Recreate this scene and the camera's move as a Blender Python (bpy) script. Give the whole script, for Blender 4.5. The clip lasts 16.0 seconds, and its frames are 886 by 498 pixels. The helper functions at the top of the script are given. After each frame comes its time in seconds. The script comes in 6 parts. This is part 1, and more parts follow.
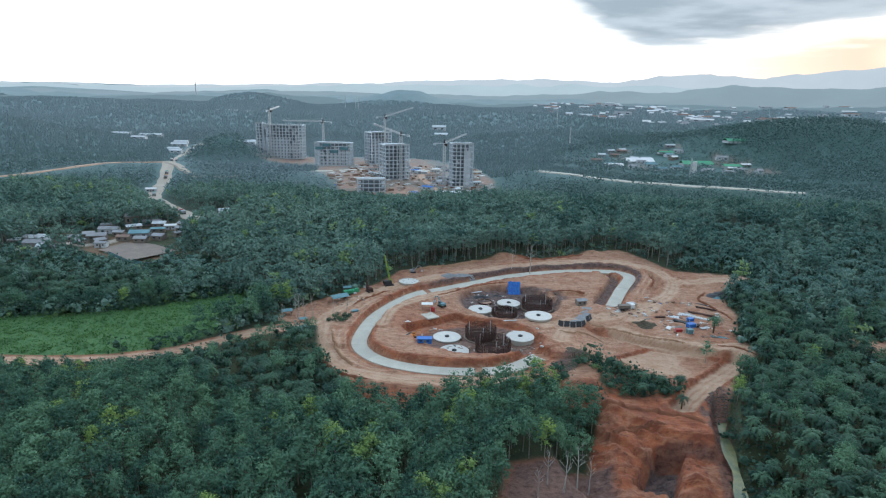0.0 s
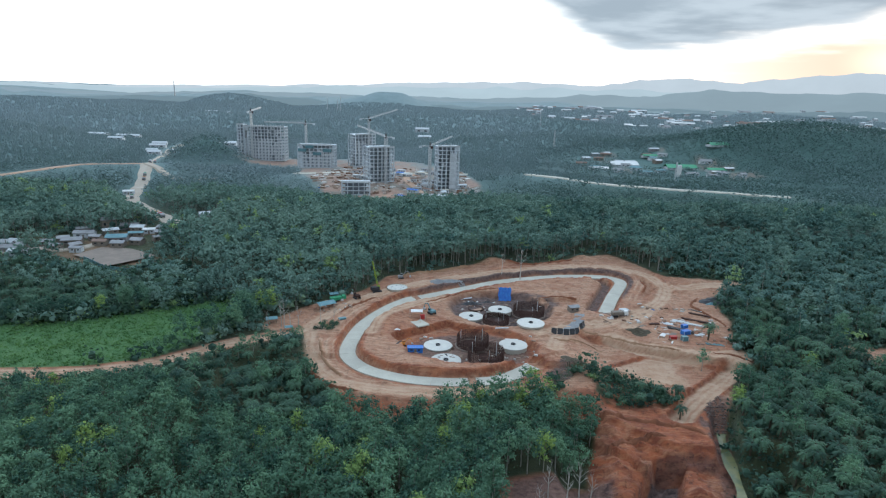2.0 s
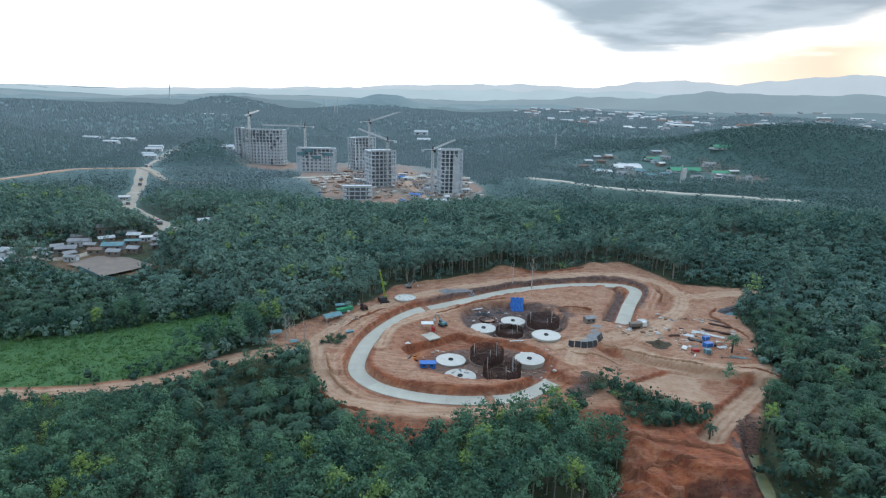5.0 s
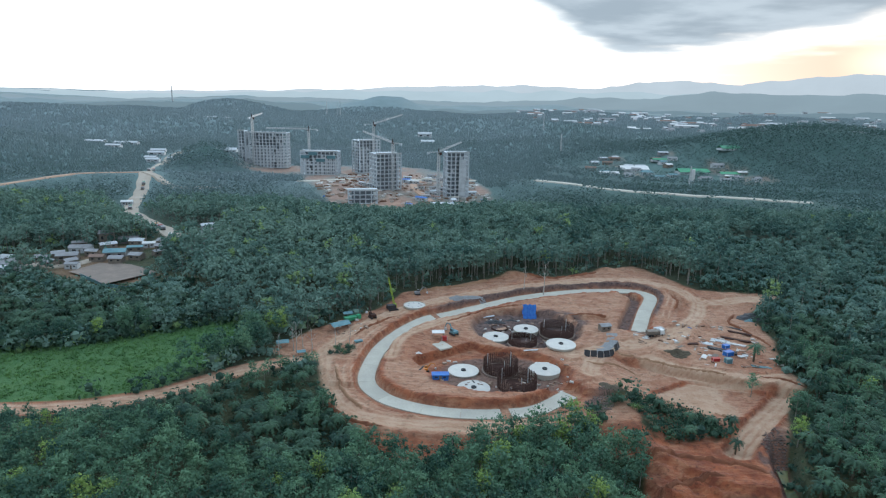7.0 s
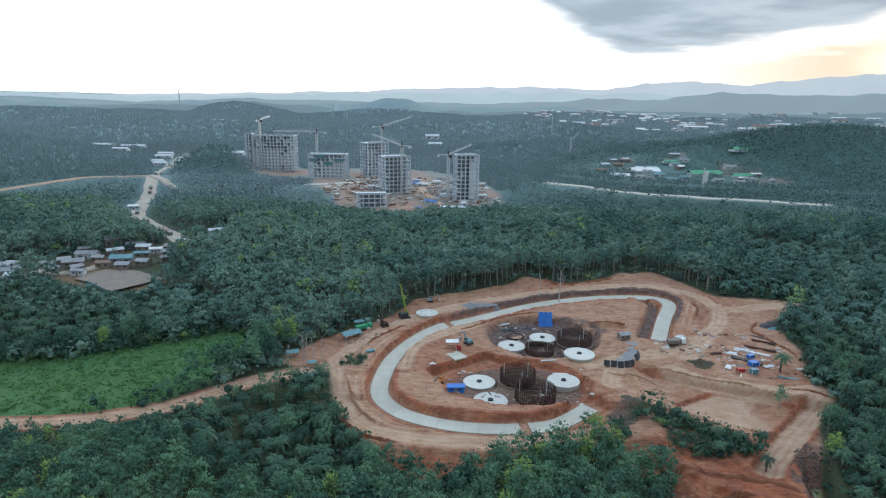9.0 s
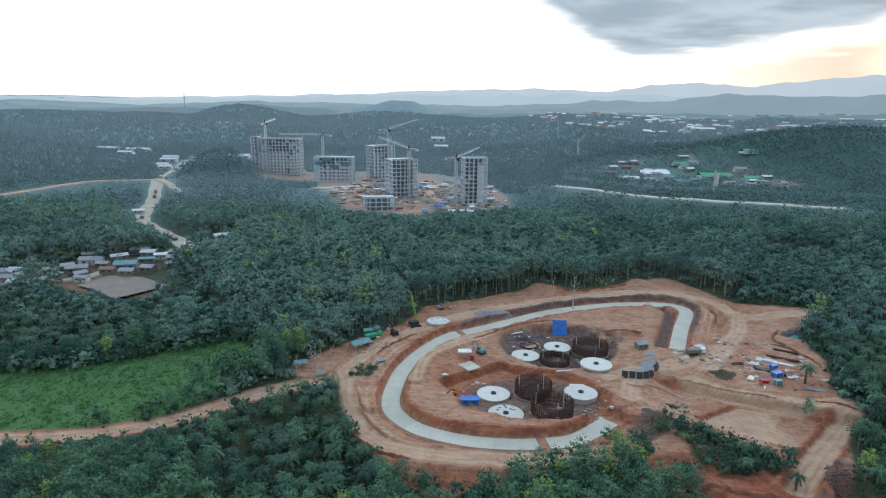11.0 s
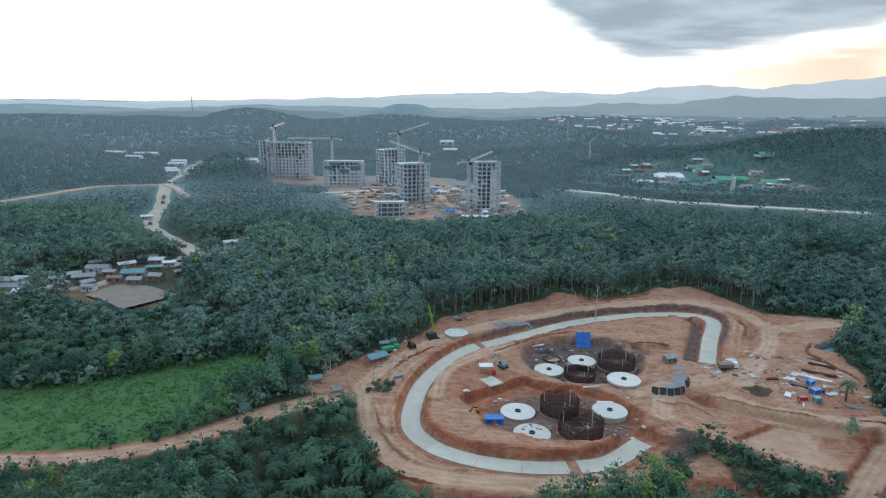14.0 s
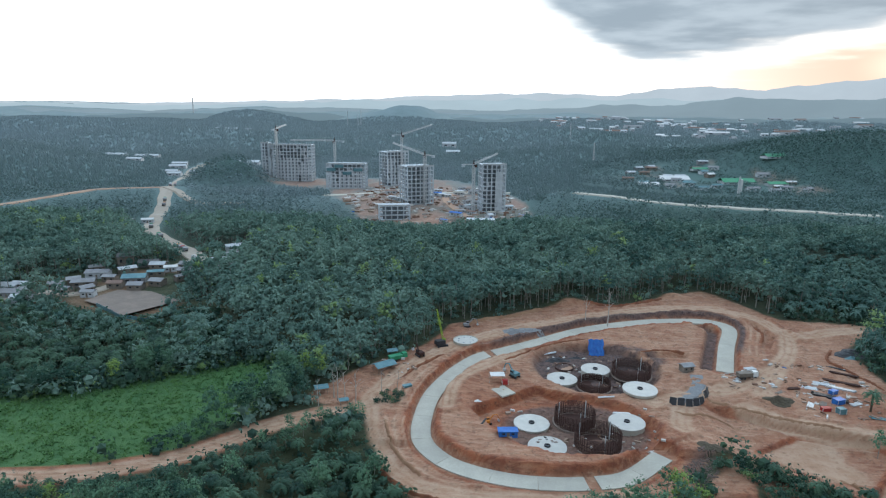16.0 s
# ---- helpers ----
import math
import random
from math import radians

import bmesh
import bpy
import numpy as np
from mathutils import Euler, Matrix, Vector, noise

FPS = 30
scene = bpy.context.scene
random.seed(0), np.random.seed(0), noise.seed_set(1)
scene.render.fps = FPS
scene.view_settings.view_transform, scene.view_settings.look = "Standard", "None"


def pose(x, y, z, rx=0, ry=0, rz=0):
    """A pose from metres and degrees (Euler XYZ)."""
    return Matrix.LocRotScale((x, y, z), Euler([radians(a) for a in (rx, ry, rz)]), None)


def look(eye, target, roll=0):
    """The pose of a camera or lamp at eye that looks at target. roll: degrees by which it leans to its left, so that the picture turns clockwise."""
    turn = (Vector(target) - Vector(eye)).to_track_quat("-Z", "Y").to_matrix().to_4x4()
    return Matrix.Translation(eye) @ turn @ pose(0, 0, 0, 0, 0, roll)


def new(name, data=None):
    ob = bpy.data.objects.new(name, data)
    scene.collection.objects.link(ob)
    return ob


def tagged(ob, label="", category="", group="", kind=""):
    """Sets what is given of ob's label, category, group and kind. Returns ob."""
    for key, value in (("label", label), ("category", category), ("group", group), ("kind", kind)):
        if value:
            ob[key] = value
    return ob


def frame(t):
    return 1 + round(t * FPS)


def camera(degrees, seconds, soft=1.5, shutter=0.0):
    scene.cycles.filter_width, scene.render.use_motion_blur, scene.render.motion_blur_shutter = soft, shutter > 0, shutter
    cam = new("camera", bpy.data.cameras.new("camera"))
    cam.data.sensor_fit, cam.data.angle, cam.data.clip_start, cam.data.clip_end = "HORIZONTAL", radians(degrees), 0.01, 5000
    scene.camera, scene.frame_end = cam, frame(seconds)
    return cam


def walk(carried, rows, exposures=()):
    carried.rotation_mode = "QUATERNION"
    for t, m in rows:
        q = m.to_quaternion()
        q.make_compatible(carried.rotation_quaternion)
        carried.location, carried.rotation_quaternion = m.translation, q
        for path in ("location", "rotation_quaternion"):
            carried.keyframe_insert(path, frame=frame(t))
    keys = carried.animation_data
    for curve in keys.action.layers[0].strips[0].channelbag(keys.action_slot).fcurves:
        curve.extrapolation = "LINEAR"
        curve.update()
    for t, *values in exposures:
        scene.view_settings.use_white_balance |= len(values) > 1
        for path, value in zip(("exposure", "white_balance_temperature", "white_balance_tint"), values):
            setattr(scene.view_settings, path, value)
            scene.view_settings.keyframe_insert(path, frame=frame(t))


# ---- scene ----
cam = camera(70.1, 16.0, soft=1.2)
PATH = [
    (0, (1.194, -1.858, 99.252), (1.0670, 0.0721, 98.7429), 1.21),
    (0.5, (0.248, -0.080, 99.052), (0.1309, 1.8519, 98.5460), 1.36),
    (1, (-0.810, 1.699, 98.912), (-0.9102, 3.6321, 98.4084), 1.43),
    (1.5, (-1.943, 3.487, 98.821), (-2.0257, 5.4210, 98.3187), 1.54),
    (2, (-3.120, 5.290, 98.768), (-3.1882, 7.2249, 98.2671), 1.65),
    (2.5, (-4.315, 7.112, 98.742), (-4.3750, 9.0473, 98.2423), 1.70),
    (3, (-5.509, 8.955, 98.736), (-5.5583, 10.8912, 98.2389), 1.73),
    (3.5, (-6.685, 10.819, 98.744), (-6.7332, 12.7562, 98.2477), 1.67),
    (6, (-11.993, 20.395, 98.846), (-12.0552, 22.3321, 98.3532), 1.41),
    (6.5, (-12.923, 22.332, 98.863), (-12.9867, 24.2696, 98.3711), 1.32),
    (7, (-13.815, 24.265, 98.878), (-13.8781, 26.2029, 98.3879), 1.26),
    (7.5, (-14.675, 26.187, 98.890), (-14.7409, 28.1256, 98.4007), 1.18),
    (8, (-15.510, 28.094, 98.900), (-15.5866, 30.0324, 98.4123), 1.09),
    (8.5, (-16.329, 29.981, 98.910), (-16.4121, 31.9187, 98.4231), 1.02),
    (9, (-17.139, 31.842, 98.919), (-17.2224, 33.7799, 98.4338), 1.00),
    (11.5, (-21.325, 40.673, 98.985), (-21.4279, 42.6119, 98.5068), 0.76),
    (12, (-22.228, 42.343, 99.001), (-22.3380, 44.2825, 98.5240), 0.71),
    (12.5, (-23.160, 43.989, 99.014), (-23.2787, 45.9285, 98.5398), 0.72),
    (13, (-24.117, 45.618, 99.023), (-24.2369, 47.5572, 98.5493), 0.69),
    (13.5, (-25.093, 47.239, 99.022), (-25.2115, 49.1785, 98.5504), 0.68),
    (14, (-26.081, 48.864, 99.007), (-26.1980, 50.8039, 98.5364), 0.65),
    (14.5, (-27.068, 50.508, 98.972), (-27.1843, 52.4484, 98.5023), 0.63),
    (15, (-28.037, 52.189, 98.908), (-28.1528, 54.1298, 98.4396), 0.62),
    (15.5, (-28.968, 53.928, 98.807), (-29.0850, 55.8695, 98.3407), 0.60),
    (16, (-29.833, 55.750, 98.658), (-29.9521, 57.6914, 98.1924), 0.61),
]
walk(cam, [(t, look(*p)) for t, *p in PATH], [(0, 0.37, 6230, 8), (8, 0.34, 6230, 8), (16, 0.25, 6230, 8)])

# ---- world, sun, exposure ----
SUN_AZ, SUN_EL = radians(33.0), radians(3.5)


def sky_world():
    w = bpy.data.worlds.new("sky")
    scene.world = w
    w.use_nodes = True
    nt = w.node_tree
    nt.nodes.clear()
    N, L = nt.nodes.new, nt.links.new

    def val(op, a, b=None, clamp=False):
        n = N("ShaderNodeMath")
        n.operation, n.use_clamp = op, clamp
        for k, v in enumerate((a, b)):
            if v is None:
                continue
            if isinstance(v, (int, float)):
                n.inputs[k].default_value = v
            else:
                L(v, n.inputs[k])
        return n.outputs[0]

    def ramp(v, lo, hi, to0=0.0, to1=1.0):
        n = N("ShaderNodeMapRange")
        n.interpolation_type = "SMOOTHSTEP"
        L(v, n.inputs["Value"])
        for k, q in zip(("From Min", "From Max", "To Min", "To Max"), (lo, hi, to0, to1)):
            n.inputs[k].default_value = q
        return n.outputs[0]

    def mix(f, a, b):
        n = N("ShaderNodeMix")
        n.data_type = "RGBA"
        if isinstance(f, float):
            n.inputs[0].default_value = f
        else:
            L(f, n.inputs[0])
        for k, v in ((6, a), (7, b)):
            if isinstance(v, tuple):
                n.inputs[k].default_value = (*v, 1)
            else:
                L(v, n.inputs[k])
        return n.outputs[2]

    tc = N("ShaderNodeTexCoord")
    sep = N("ShaderNodeSeparateXYZ")
    L(tc.outputs["Generated"], sep.inputs[0])
    x, y, z = sep.outputs
    # the cloud deck: the direction carried up to a flat layer
    h = val("ADD", val("MAXIMUM", z, 0.0), 0.09)
    com = N("ShaderNodeCombineXYZ")
    L(val("DIVIDE", x, h), com.inputs[0])
    L(val("DIVIDE", y, h), com.inputs[1])
    deck = N("ShaderNodeTexNoise")
    deck.inputs["Scale"].default_value, deck.inputs["Detail"].default_value = 0.55, 7
    deck.inputs["Roughness"].default_value = 0.55
    L(com.outputs[0], deck.inputs["Vector"])
    fine = N("ShaderNodeTexNoise")
    fine.inputs["Scale"].default_value, fine.inputs["Detail"].default_value = 1.6, 6
    L(com.outputs[0], fine.inputs["Vector"])
    az = val("ARCTAN2", x, y)
    wob = val("MULTIPLY", val("SUBTRACT", fine.outputs[0], 0.5), 0.06)
    el = val("ADD", z, wob)
    # thin bright overcast, greyer overhead
    veil = mix(ramp(z, 0.12, 0.5), (1.35, 1.38, 1.40), (1.36, 1.66, 1.98))
    sky = N("ShaderNodeTexSky")
    sky.sky_type, sky.sun_disc = "NISHITA", False
    sky.sun_elevation, sky.sun_rotation = SUN_EL, SUN_AZ
    bright = N("ShaderNodeVectorMath")
    bright.operation = "SCALE"
    L(sky.outputs[0], bright.inputs[0])
    bright.inputs["Scale"].default_value = 0.1
    base = mix(0.88, bright.outputs[0], veil)
    # the grey bank over the low sun, torn at its lower rim
    lower = val("ADD", ramp(az, 0.06, 0.24, 0.124, 0.046), ramp(az, 0.24, 0.60, 0.0, 0.046))
    lift = val("SUBTRACT", el, lower)
    bank = val("MULTIPLY", ramp(lift, -0.010, 0.024), ramp(az, 0.05, 0.11))
    bank = val("MULTIPLY", bank, ramp(az, 1.0, 1.7, 1.0, 0.0))
    bank = val("MULTIPLY", bank, ramp(z, 0.22, 0.5, 1.0, 0.25))
    tone = mix(ramp(fine.outputs[0], 0.35, 0.65), (0.235, 0.30, 0.36), (0.40, 0.47, 0.53))
    overhead = val("MULTIPLY", ramp(deck.outputs[0], 0.48, 0.68), ramp(z, 0.16, 0.35, 0.0, 0.5))
    base = mix(val("MAXIMUM", val("MULTIPLY", bank, 0.92), overhead), base, tone)
    # the warm light round the hidden sun
    da = val("SUBTRACT", az, SUN_AZ)
    de = val("MULTIPLY", val("SUBTRACT", z, 0.045), 2.2)
    d2 = val("SQRT", val("ADD", val("MULTIPLY", da, da), val("MULTIPLY", de, de)))
    warm = val("MULTIPLY", ramp(d2, 0.05, 0.50, 1.0, 0.0), ramp(lift, -0.03, 0.015, 1.0, 0.0))
    base = mix(val("MULTIPLY", warm, 0.95), base, (0.82, 0.615, 0.465))
    core = ramp(d2, 0.0, 0.09, 0.9, 0.0)
    base = mix(core, base, (1.35, 1.08, 0.82))
    # the sky dims away from the evening light
    dim = ramp(y, -0.75, 0.45, 1.0, 0.0)
    base = mix(val("MULTIPLY", dim, 0.52), base, (0.12, 0.15, 0.19))
    bg = N("ShaderNodeBackground")
    L(base, bg.inputs[0])
    out = N("ShaderNodeOutputWorld")
    L(bg.outputs[0], out.inputs[0])


sky_world()
sun = new("sun", bpy.data.lights.new("sun", "SUN"))
sun.data.energy, sun.data.angle, sun.data.color = 1.1, radians(14), (1.0, 0.86, 0.70)
sun.matrix_world = look((math.sin(SUN_AZ) * 100, math.cos(SUN_AZ) * 100, math.tan(radians(9)) * 100), (0, 0, 0))


# ---- materials ----
def material(name):
    m = bpy.data.materials.new(name)
    m.use_nodes = True
    nt = m.node_tree
    nt.nodes.clear()
    out = nt.nodes.new("ShaderNodeOutputMaterial")
    return m, nt, out


def node(nt, kind, **sets):
    n = nt.nodes.new(kind)
    for k, v in sets.items():
        n.inputs[k.replace("_", " ")].default_value = v
    return n


def mixer(nt, f, a, b, mode="MIX"):
    n = nt.nodes.new("ShaderNodeMix")
    n.data_type, n.blend_type = "RGBA", mode
    for k, v in ((0, f), (6, a), (7, b)):
        if isinstance(v, tuple):
            n.inputs[k].default_value = (*v, 1)
        elif isinstance(v, (int, float)):
            n.inputs[k].default_value = v
        else:
            nt.links.new(v, n.inputs[k])
    return n.outputs[2]


def spread(nt, v, lo, hi, a=0.0, b=1.0):
    n = node(nt, "ShaderNodeMapRange", From_Min=lo, From_Max=hi, To_Min=a, To_Max=b)
    nt.links.new(v, n.inputs[0])
    return n.outputs[0]


def grain(nt, vec, scale, detail=4, rough=0.55):
    n = node(nt, "ShaderNodeTexNoise", Scale=scale, Detail=detail, Roughness=rough)
    nt.links.new(vec, n.inputs["Vector"])
    return n.outputs[0]


def place(nt):
    return nt.nodes.new("ShaderNodeNewGeometry").outputs["Position"]


def attr(nt, name):
    n = nt.nodes.new("ShaderNodeAttribute")
    n.attribute_name = name
    return n.outputs["Fac"]


def surface(nt, out, colour, rough=0.8, metal=0.0, bump=None, depth=0.05, sheen=0.0, spec=0.3):
    p = node(nt, "ShaderNodeBsdfPrincipled", Metallic=metal, Specular_IOR_Level=spec, Sheen_Weight=sheen, Sheen_Tint=(0.72, 0.88, 1.0, 1.0))
    if isinstance(rough, (int, float)):
        p.inputs["Roughness"].default_value = rough
    else:
        nt.links.new(rough, p.inputs["Roughness"])
    if isinstance(colour, tuple):
        p.inputs["Base Color"].default_value = (*colour, 1)
    else:
        nt.links.new(colour, p.inputs["Base Color"])
    if bump is not None:
        b = node(nt, "ShaderNodeBump", Strength=0.8, Distance=depth)
        nt.links.new(bump, b.inputs["Height"])
        nt.links.new(b.outputs[0], p.inputs["Normal"])
    nt.links.new(p.outputs[0], out.inputs[0])
    return p


def weathered(name, a, b, scale=0.6, rough=0.75, metal=0.0, depth=0.02, spec=0.3):
    """Two tones broken by grain at two scales, with a little change from piece to piece."""
    m, nt, out = material(name)
    pos = place(nt)
    big, small = grain(nt, pos, scale, 5), grain(nt, pos, scale * 9, 4)
    c = mixer(nt, spread(nt, big, 0.35, 0.65), a, b)
    c = mixer(nt, spread(nt, small, 0.3, 0.75, 0.0, 0.35), c, tuple(0.55 * v for v in a))
    info = nt.nodes.new("ShaderNodeObjectInfo")
    c = mixer(nt, spread(nt, info.outputs["Random"], 0, 1, 0.0, 0.28), c, tuple(0.6 * v for v in b))
    surface(nt, out, c, spread(nt, small, 0.2, 0.8, rough - 0.12, rough + 0.1), metal, small, depth, 0.0, spec)
    return m


def leaves(name, dark, light, bright, haze_sheen=0.15, vary=0.5):
    """Foliage: each leaf clump differs, each tree has its own tint."""
    m, nt, out = material(name)
    isle = nt.nodes.new("ShaderNodeNewGeometry").outputs["Random Per Island"]
    tint = attr(nt, "tint")
    c = mixer(nt, spread(nt, tint, 0.0, 0.8), dark, light)
    c = mixer(nt, spread(nt, tint, 0.90, 0.96), c, bright)
    c = mixer(nt, spread(nt, isle, 0.0, 1.0, 0.0, vary), c, tuple(0.55 * v for v in dark))
    c = mixer(nt, spread(nt, isle, 0.8, 1.0, 0.0, 0.7 * vary), c, bright)
    # blue-tinted sheen stands in for haze on leaves seen at a low angle
    p = node(nt, "ShaderNodeBsdfPrincipled", Roughness=0.8, Specular_IOR_Level=0.10, Sheen_Weight=0.6 * haze_sheen, Sheen_Roughness=0.6, Sheen_Tint=(0.72, 0.88, 1.0, 1.0))
    t = nt.nodes.new("ShaderNodeBsdfTranslucent")
    s = node(nt, "ShaderNodeMixShader", Fac=0.22)
    nt.links.new(c, p.inputs["Base Color"])
    nt.links.new(c, t.inputs[0])
    nt.links.new(p.outputs[0], s.inputs[1])
    nt.links.new(t.outputs[0], s.inputs[2])
    nt.links.new(s.outputs[0], out.inputs[0])
    return m


def ground_material():
    m, nt, out = material("ground_cover")
    pos = place(nt)
    mid = grain(nt, pos, 0.22, 6)
    # wheel-worn streaks run along the site
    mp = node(nt, "ShaderNodeMapping", Scale=(0.10, 0.9, 0.5), Rotation=(0, 0, 0.35))
    nt.links.new(pos, mp.inputs[0])
    streak = grain(nt, mp.outputs[0], 1.0, 5, 0.65)
    crisp, scar = grain(nt, pos, 0.55, 9, 0.75), grain(nt, pos, 0.11, 9, 0.75)
    ruts = node(nt, "ShaderNodeMapping", Scale=(0.5, 1.6, 1.0), Rotation=(0, 0, -0.5))
    nt.links.new(pos, ruts.inputs[0])
    rut = grain(nt, ruts.outputs[0], 0.55, 7, 0.7)
    tan = mixer(nt, spread(nt, mid, 0.38, 0.62), (0.322, 0.176, 0.112), (0.252, 0.120, 0.073))
    tan = mixer(nt, spread(nt, streak, 0.46, 0.60, 0.0, 0.7), tan, (0.375, 0.236, 0.162))
    tan = mixer(nt, spread(nt, scar, 0.51, 0.57, 0.0, 0.6), tan, (0.26, 0.122, 0.074))
    tan = mixer(nt, spread(nt, crisp, 0.53, 0.60, 0.0, 0.7), tan, (0.155, 0.085, 0.056))
    tan = mixer(nt, spread(nt, rut, 0.55, 0.63, 0.0, 0.55), tan, (0.38, 0.263, 0.18))
    clay = mixer(nt, spread(nt, mid, 0.38, 0.62), (0.27, 0.083, 0.038), (0.155, 0.048, 0.027))
    clay = mixer(nt, spread(nt, streak, 0.48, 0.64, 0.0, 0.6), clay, (0.34, 0.155, 0.080))
    clay = mixer(nt, spread(nt, crisp, 0.53, 0.62, 0.0, 0.75), clay, (0.085, 0.032, 0.020))
    soil = mixer(nt, attr(nt, "red"), tan, clay)
    track = mixer(nt, spread(nt, mid, 0.35, 0.65), (0.42, 0.295, 0.208), (0.345, 0.218, 0.142))
    track = mixer(nt, spread(nt, crisp, 0.54, 0.64, 0.0, 0.45), track, (0.20, 0.115, 0.07))
    soil = mixer(nt, attr(nt, "worn"), soil, track)
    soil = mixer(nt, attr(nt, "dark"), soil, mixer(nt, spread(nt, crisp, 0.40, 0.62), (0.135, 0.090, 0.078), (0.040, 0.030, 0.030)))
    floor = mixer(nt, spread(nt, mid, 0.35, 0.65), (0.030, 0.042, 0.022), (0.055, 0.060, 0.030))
    # far canopy ground, haze painted into its colour by the depth attribute
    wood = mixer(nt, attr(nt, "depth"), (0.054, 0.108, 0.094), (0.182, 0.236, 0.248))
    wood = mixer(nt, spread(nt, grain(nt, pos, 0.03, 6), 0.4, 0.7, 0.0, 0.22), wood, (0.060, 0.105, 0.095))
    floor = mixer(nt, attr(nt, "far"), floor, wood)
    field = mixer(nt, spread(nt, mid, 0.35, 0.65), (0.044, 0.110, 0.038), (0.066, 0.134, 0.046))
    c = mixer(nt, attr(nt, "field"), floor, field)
    # far soil muted to pinkish grey: haze painted in by distance
    hazed_soil = mixer(nt, spread(nt, mid, 0.35, 0.65), (0.30, 0.225, 0.185), (0.23, 0.155, 0.125))
    soil = mixer(nt, spread(nt, attr(nt, "far"), 0.0, 1.0, 0.0, 0.7), soil, hazed_soil)
    c = mixer(nt, attr(nt, "soil"), c, soil)
    h = mixer(nt, 0.6, mid, crisp)
    # slight blue sheen adds a little haze over the ground
    surface(nt, out, c, 0.9, 0.0, h, 0.9, 0.05, 0.12)
    return m


M_GROUND = ground_material()
M_LEAF = leaves("rubber_foliage", (0.032, 0.084, 0.062), (0.118, 0.224, 0.134), (0.205, 0.305, 0.085), 0.10, 0.18)
M_PALM = leaves("palm_foliage", (0.026, 0.062, 0.046), (0.078, 0.148, 0.090), (0.14, 0.22, 0.08), 0.14, 0.30)
# the light tint of the far leaves carries painted-in haze
M_HAZEFARLEAF = leaves("hazed_far_foliage", (0.054, 0.108, 0.094), (0.186, 0.240, 0.252), (0.13, 0.19, 0.10), 0.5, 0.10)
# paler, bluer copy of the rubber foliage, with haze painted in
M_HAZEMIDLEAF = leaves("hazed_wood_foliage", (0.056, 0.122, 0.104), (0.150, 0.240, 0.190), (0.20, 0.30, 0.12), 0.2, 0.12)
M_SCRUB = leaves("field_scrub", (0.048, 0.124, 0.042), (0.106, 0.212, 0.064), (0.15, 0.25, 0.06), 0.1, 0.18)
M_BARK = weathered("pale_bark", (0.29, 0.275, 0.245), (0.18, 0.172, 0.156), 0.9, 0.9)
M_DEADWOOD = weathered("bleached_wood", (0.44, 0.42, 0.385), (0.30, 0.285, 0.26), 0.9, 0.9)
M_DARKBARK = weathered("palm_bark", (0.10, 0.085, 0.06), (0.06, 0.05, 0.035), 1.4, 0.95)
M_CONC = weathered("new_concrete", (0.46, 0.44, 0.375), (0.39, 0.375, 0.325), 0.25, 0.85)
M_CONC_WHITE = weathered("pale_concrete", (0.54, 0.53, 0.49), (0.46, 0.455, 0.43), 0.5, 0.85)
M_CONC_GREY = weathered("raw_concrete", (0.57, 0.62, 0.66), (0.47, 0.52, 0.56), 0.15, 0.9)
# shade of open floors, shafts and hatches put into a darker grey
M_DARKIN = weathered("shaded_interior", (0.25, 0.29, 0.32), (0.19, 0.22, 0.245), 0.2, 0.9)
M_RUST = weathered("rusted_steel", (0.070, 0.030, 0.022), (0.040, 0.021, 0.018), 1.5, 0.85, 0.0)
M_STEEL = weathered("galvanised_steel", (0.55, 0.57, 0.58), (0.42, 0.44, 0.45), 0.8, 0.5, 0.1)
M_BLUE = weathered("blue_sheet", (0.018, 0.10, 0.38), (0.03, 0.16, 0.48), 0.7, 0.5)
M_TEAL = weathered("teal_sheet", (0.075, 0.18, 0.215), (0.13, 0.25, 0.275), 0.4, 0.55)
M_GREEN = weathered("green_paint", (0.03, 0.22, 0.10), (0.05, 0.30, 0.16), 0.7, 0.5)
M_LIME = weathered("lime_paint", (0.30, 0.42, 0.05), (0.24, 0.36, 0.06), 0.7, 0.5)
M_ORANGE = weathered("orange_paint", (0.62, 0.22, 0.03), (0.46, 0.16, 0.03), 0.9, 0.5)
M_RED = weathered("red_paint", (0.42, 0.035, 0.03), (0.30, 0.03, 0.03), 0.9, 0.55)
M_WHITE = weathered("white_sheet", (0.68, 0.69, 0.68), (0.56, 0.57, 0.57), 0.5, 0.6)
M_BLACK = weathered("black_membrane", (0.022, 0.024, 0.028), (0.040, 0.042, 0.048), 0.8, 0.55)
M_ROOF = weathered("metal_roof", (0.27, 0.28, 0.29), (0.19, 0.19, 0.20), 0.3, 0.6)
M_ROOFRED = weathered("clay_roof", (0.23, 0.15, 0.12), (0.175, 0.125, 0.105), 0.3, 0.85)
M_WALLP = weathered("plaster", (0.54, 0.575, 0.60), (0.44, 0.47, 0.495), 0.3, 0.85)
M_WOOD = weathered("rough_timber", (0.225, 0.195, 0.165), (0.155, 0.135, 0.115), 1.0, 0.85)
M_GRAVEL = weathered("grey_gravel", (0.26, 0.27, 0.28), (0.18, 0.19, 0.20), 2.0, 0.95, depth=0.15)
M_GLASS = weathered("dark_glass", (0.03, 0.035, 0.04), (0.05, 0.055, 0.06), 0.5, 0.15)
M_DIRTROAD = weathered("dusty_road", (0.42, 0.37, 0.31), (0.34, 0.29, 0.235), 0.06, 0.95, depth=0.1)
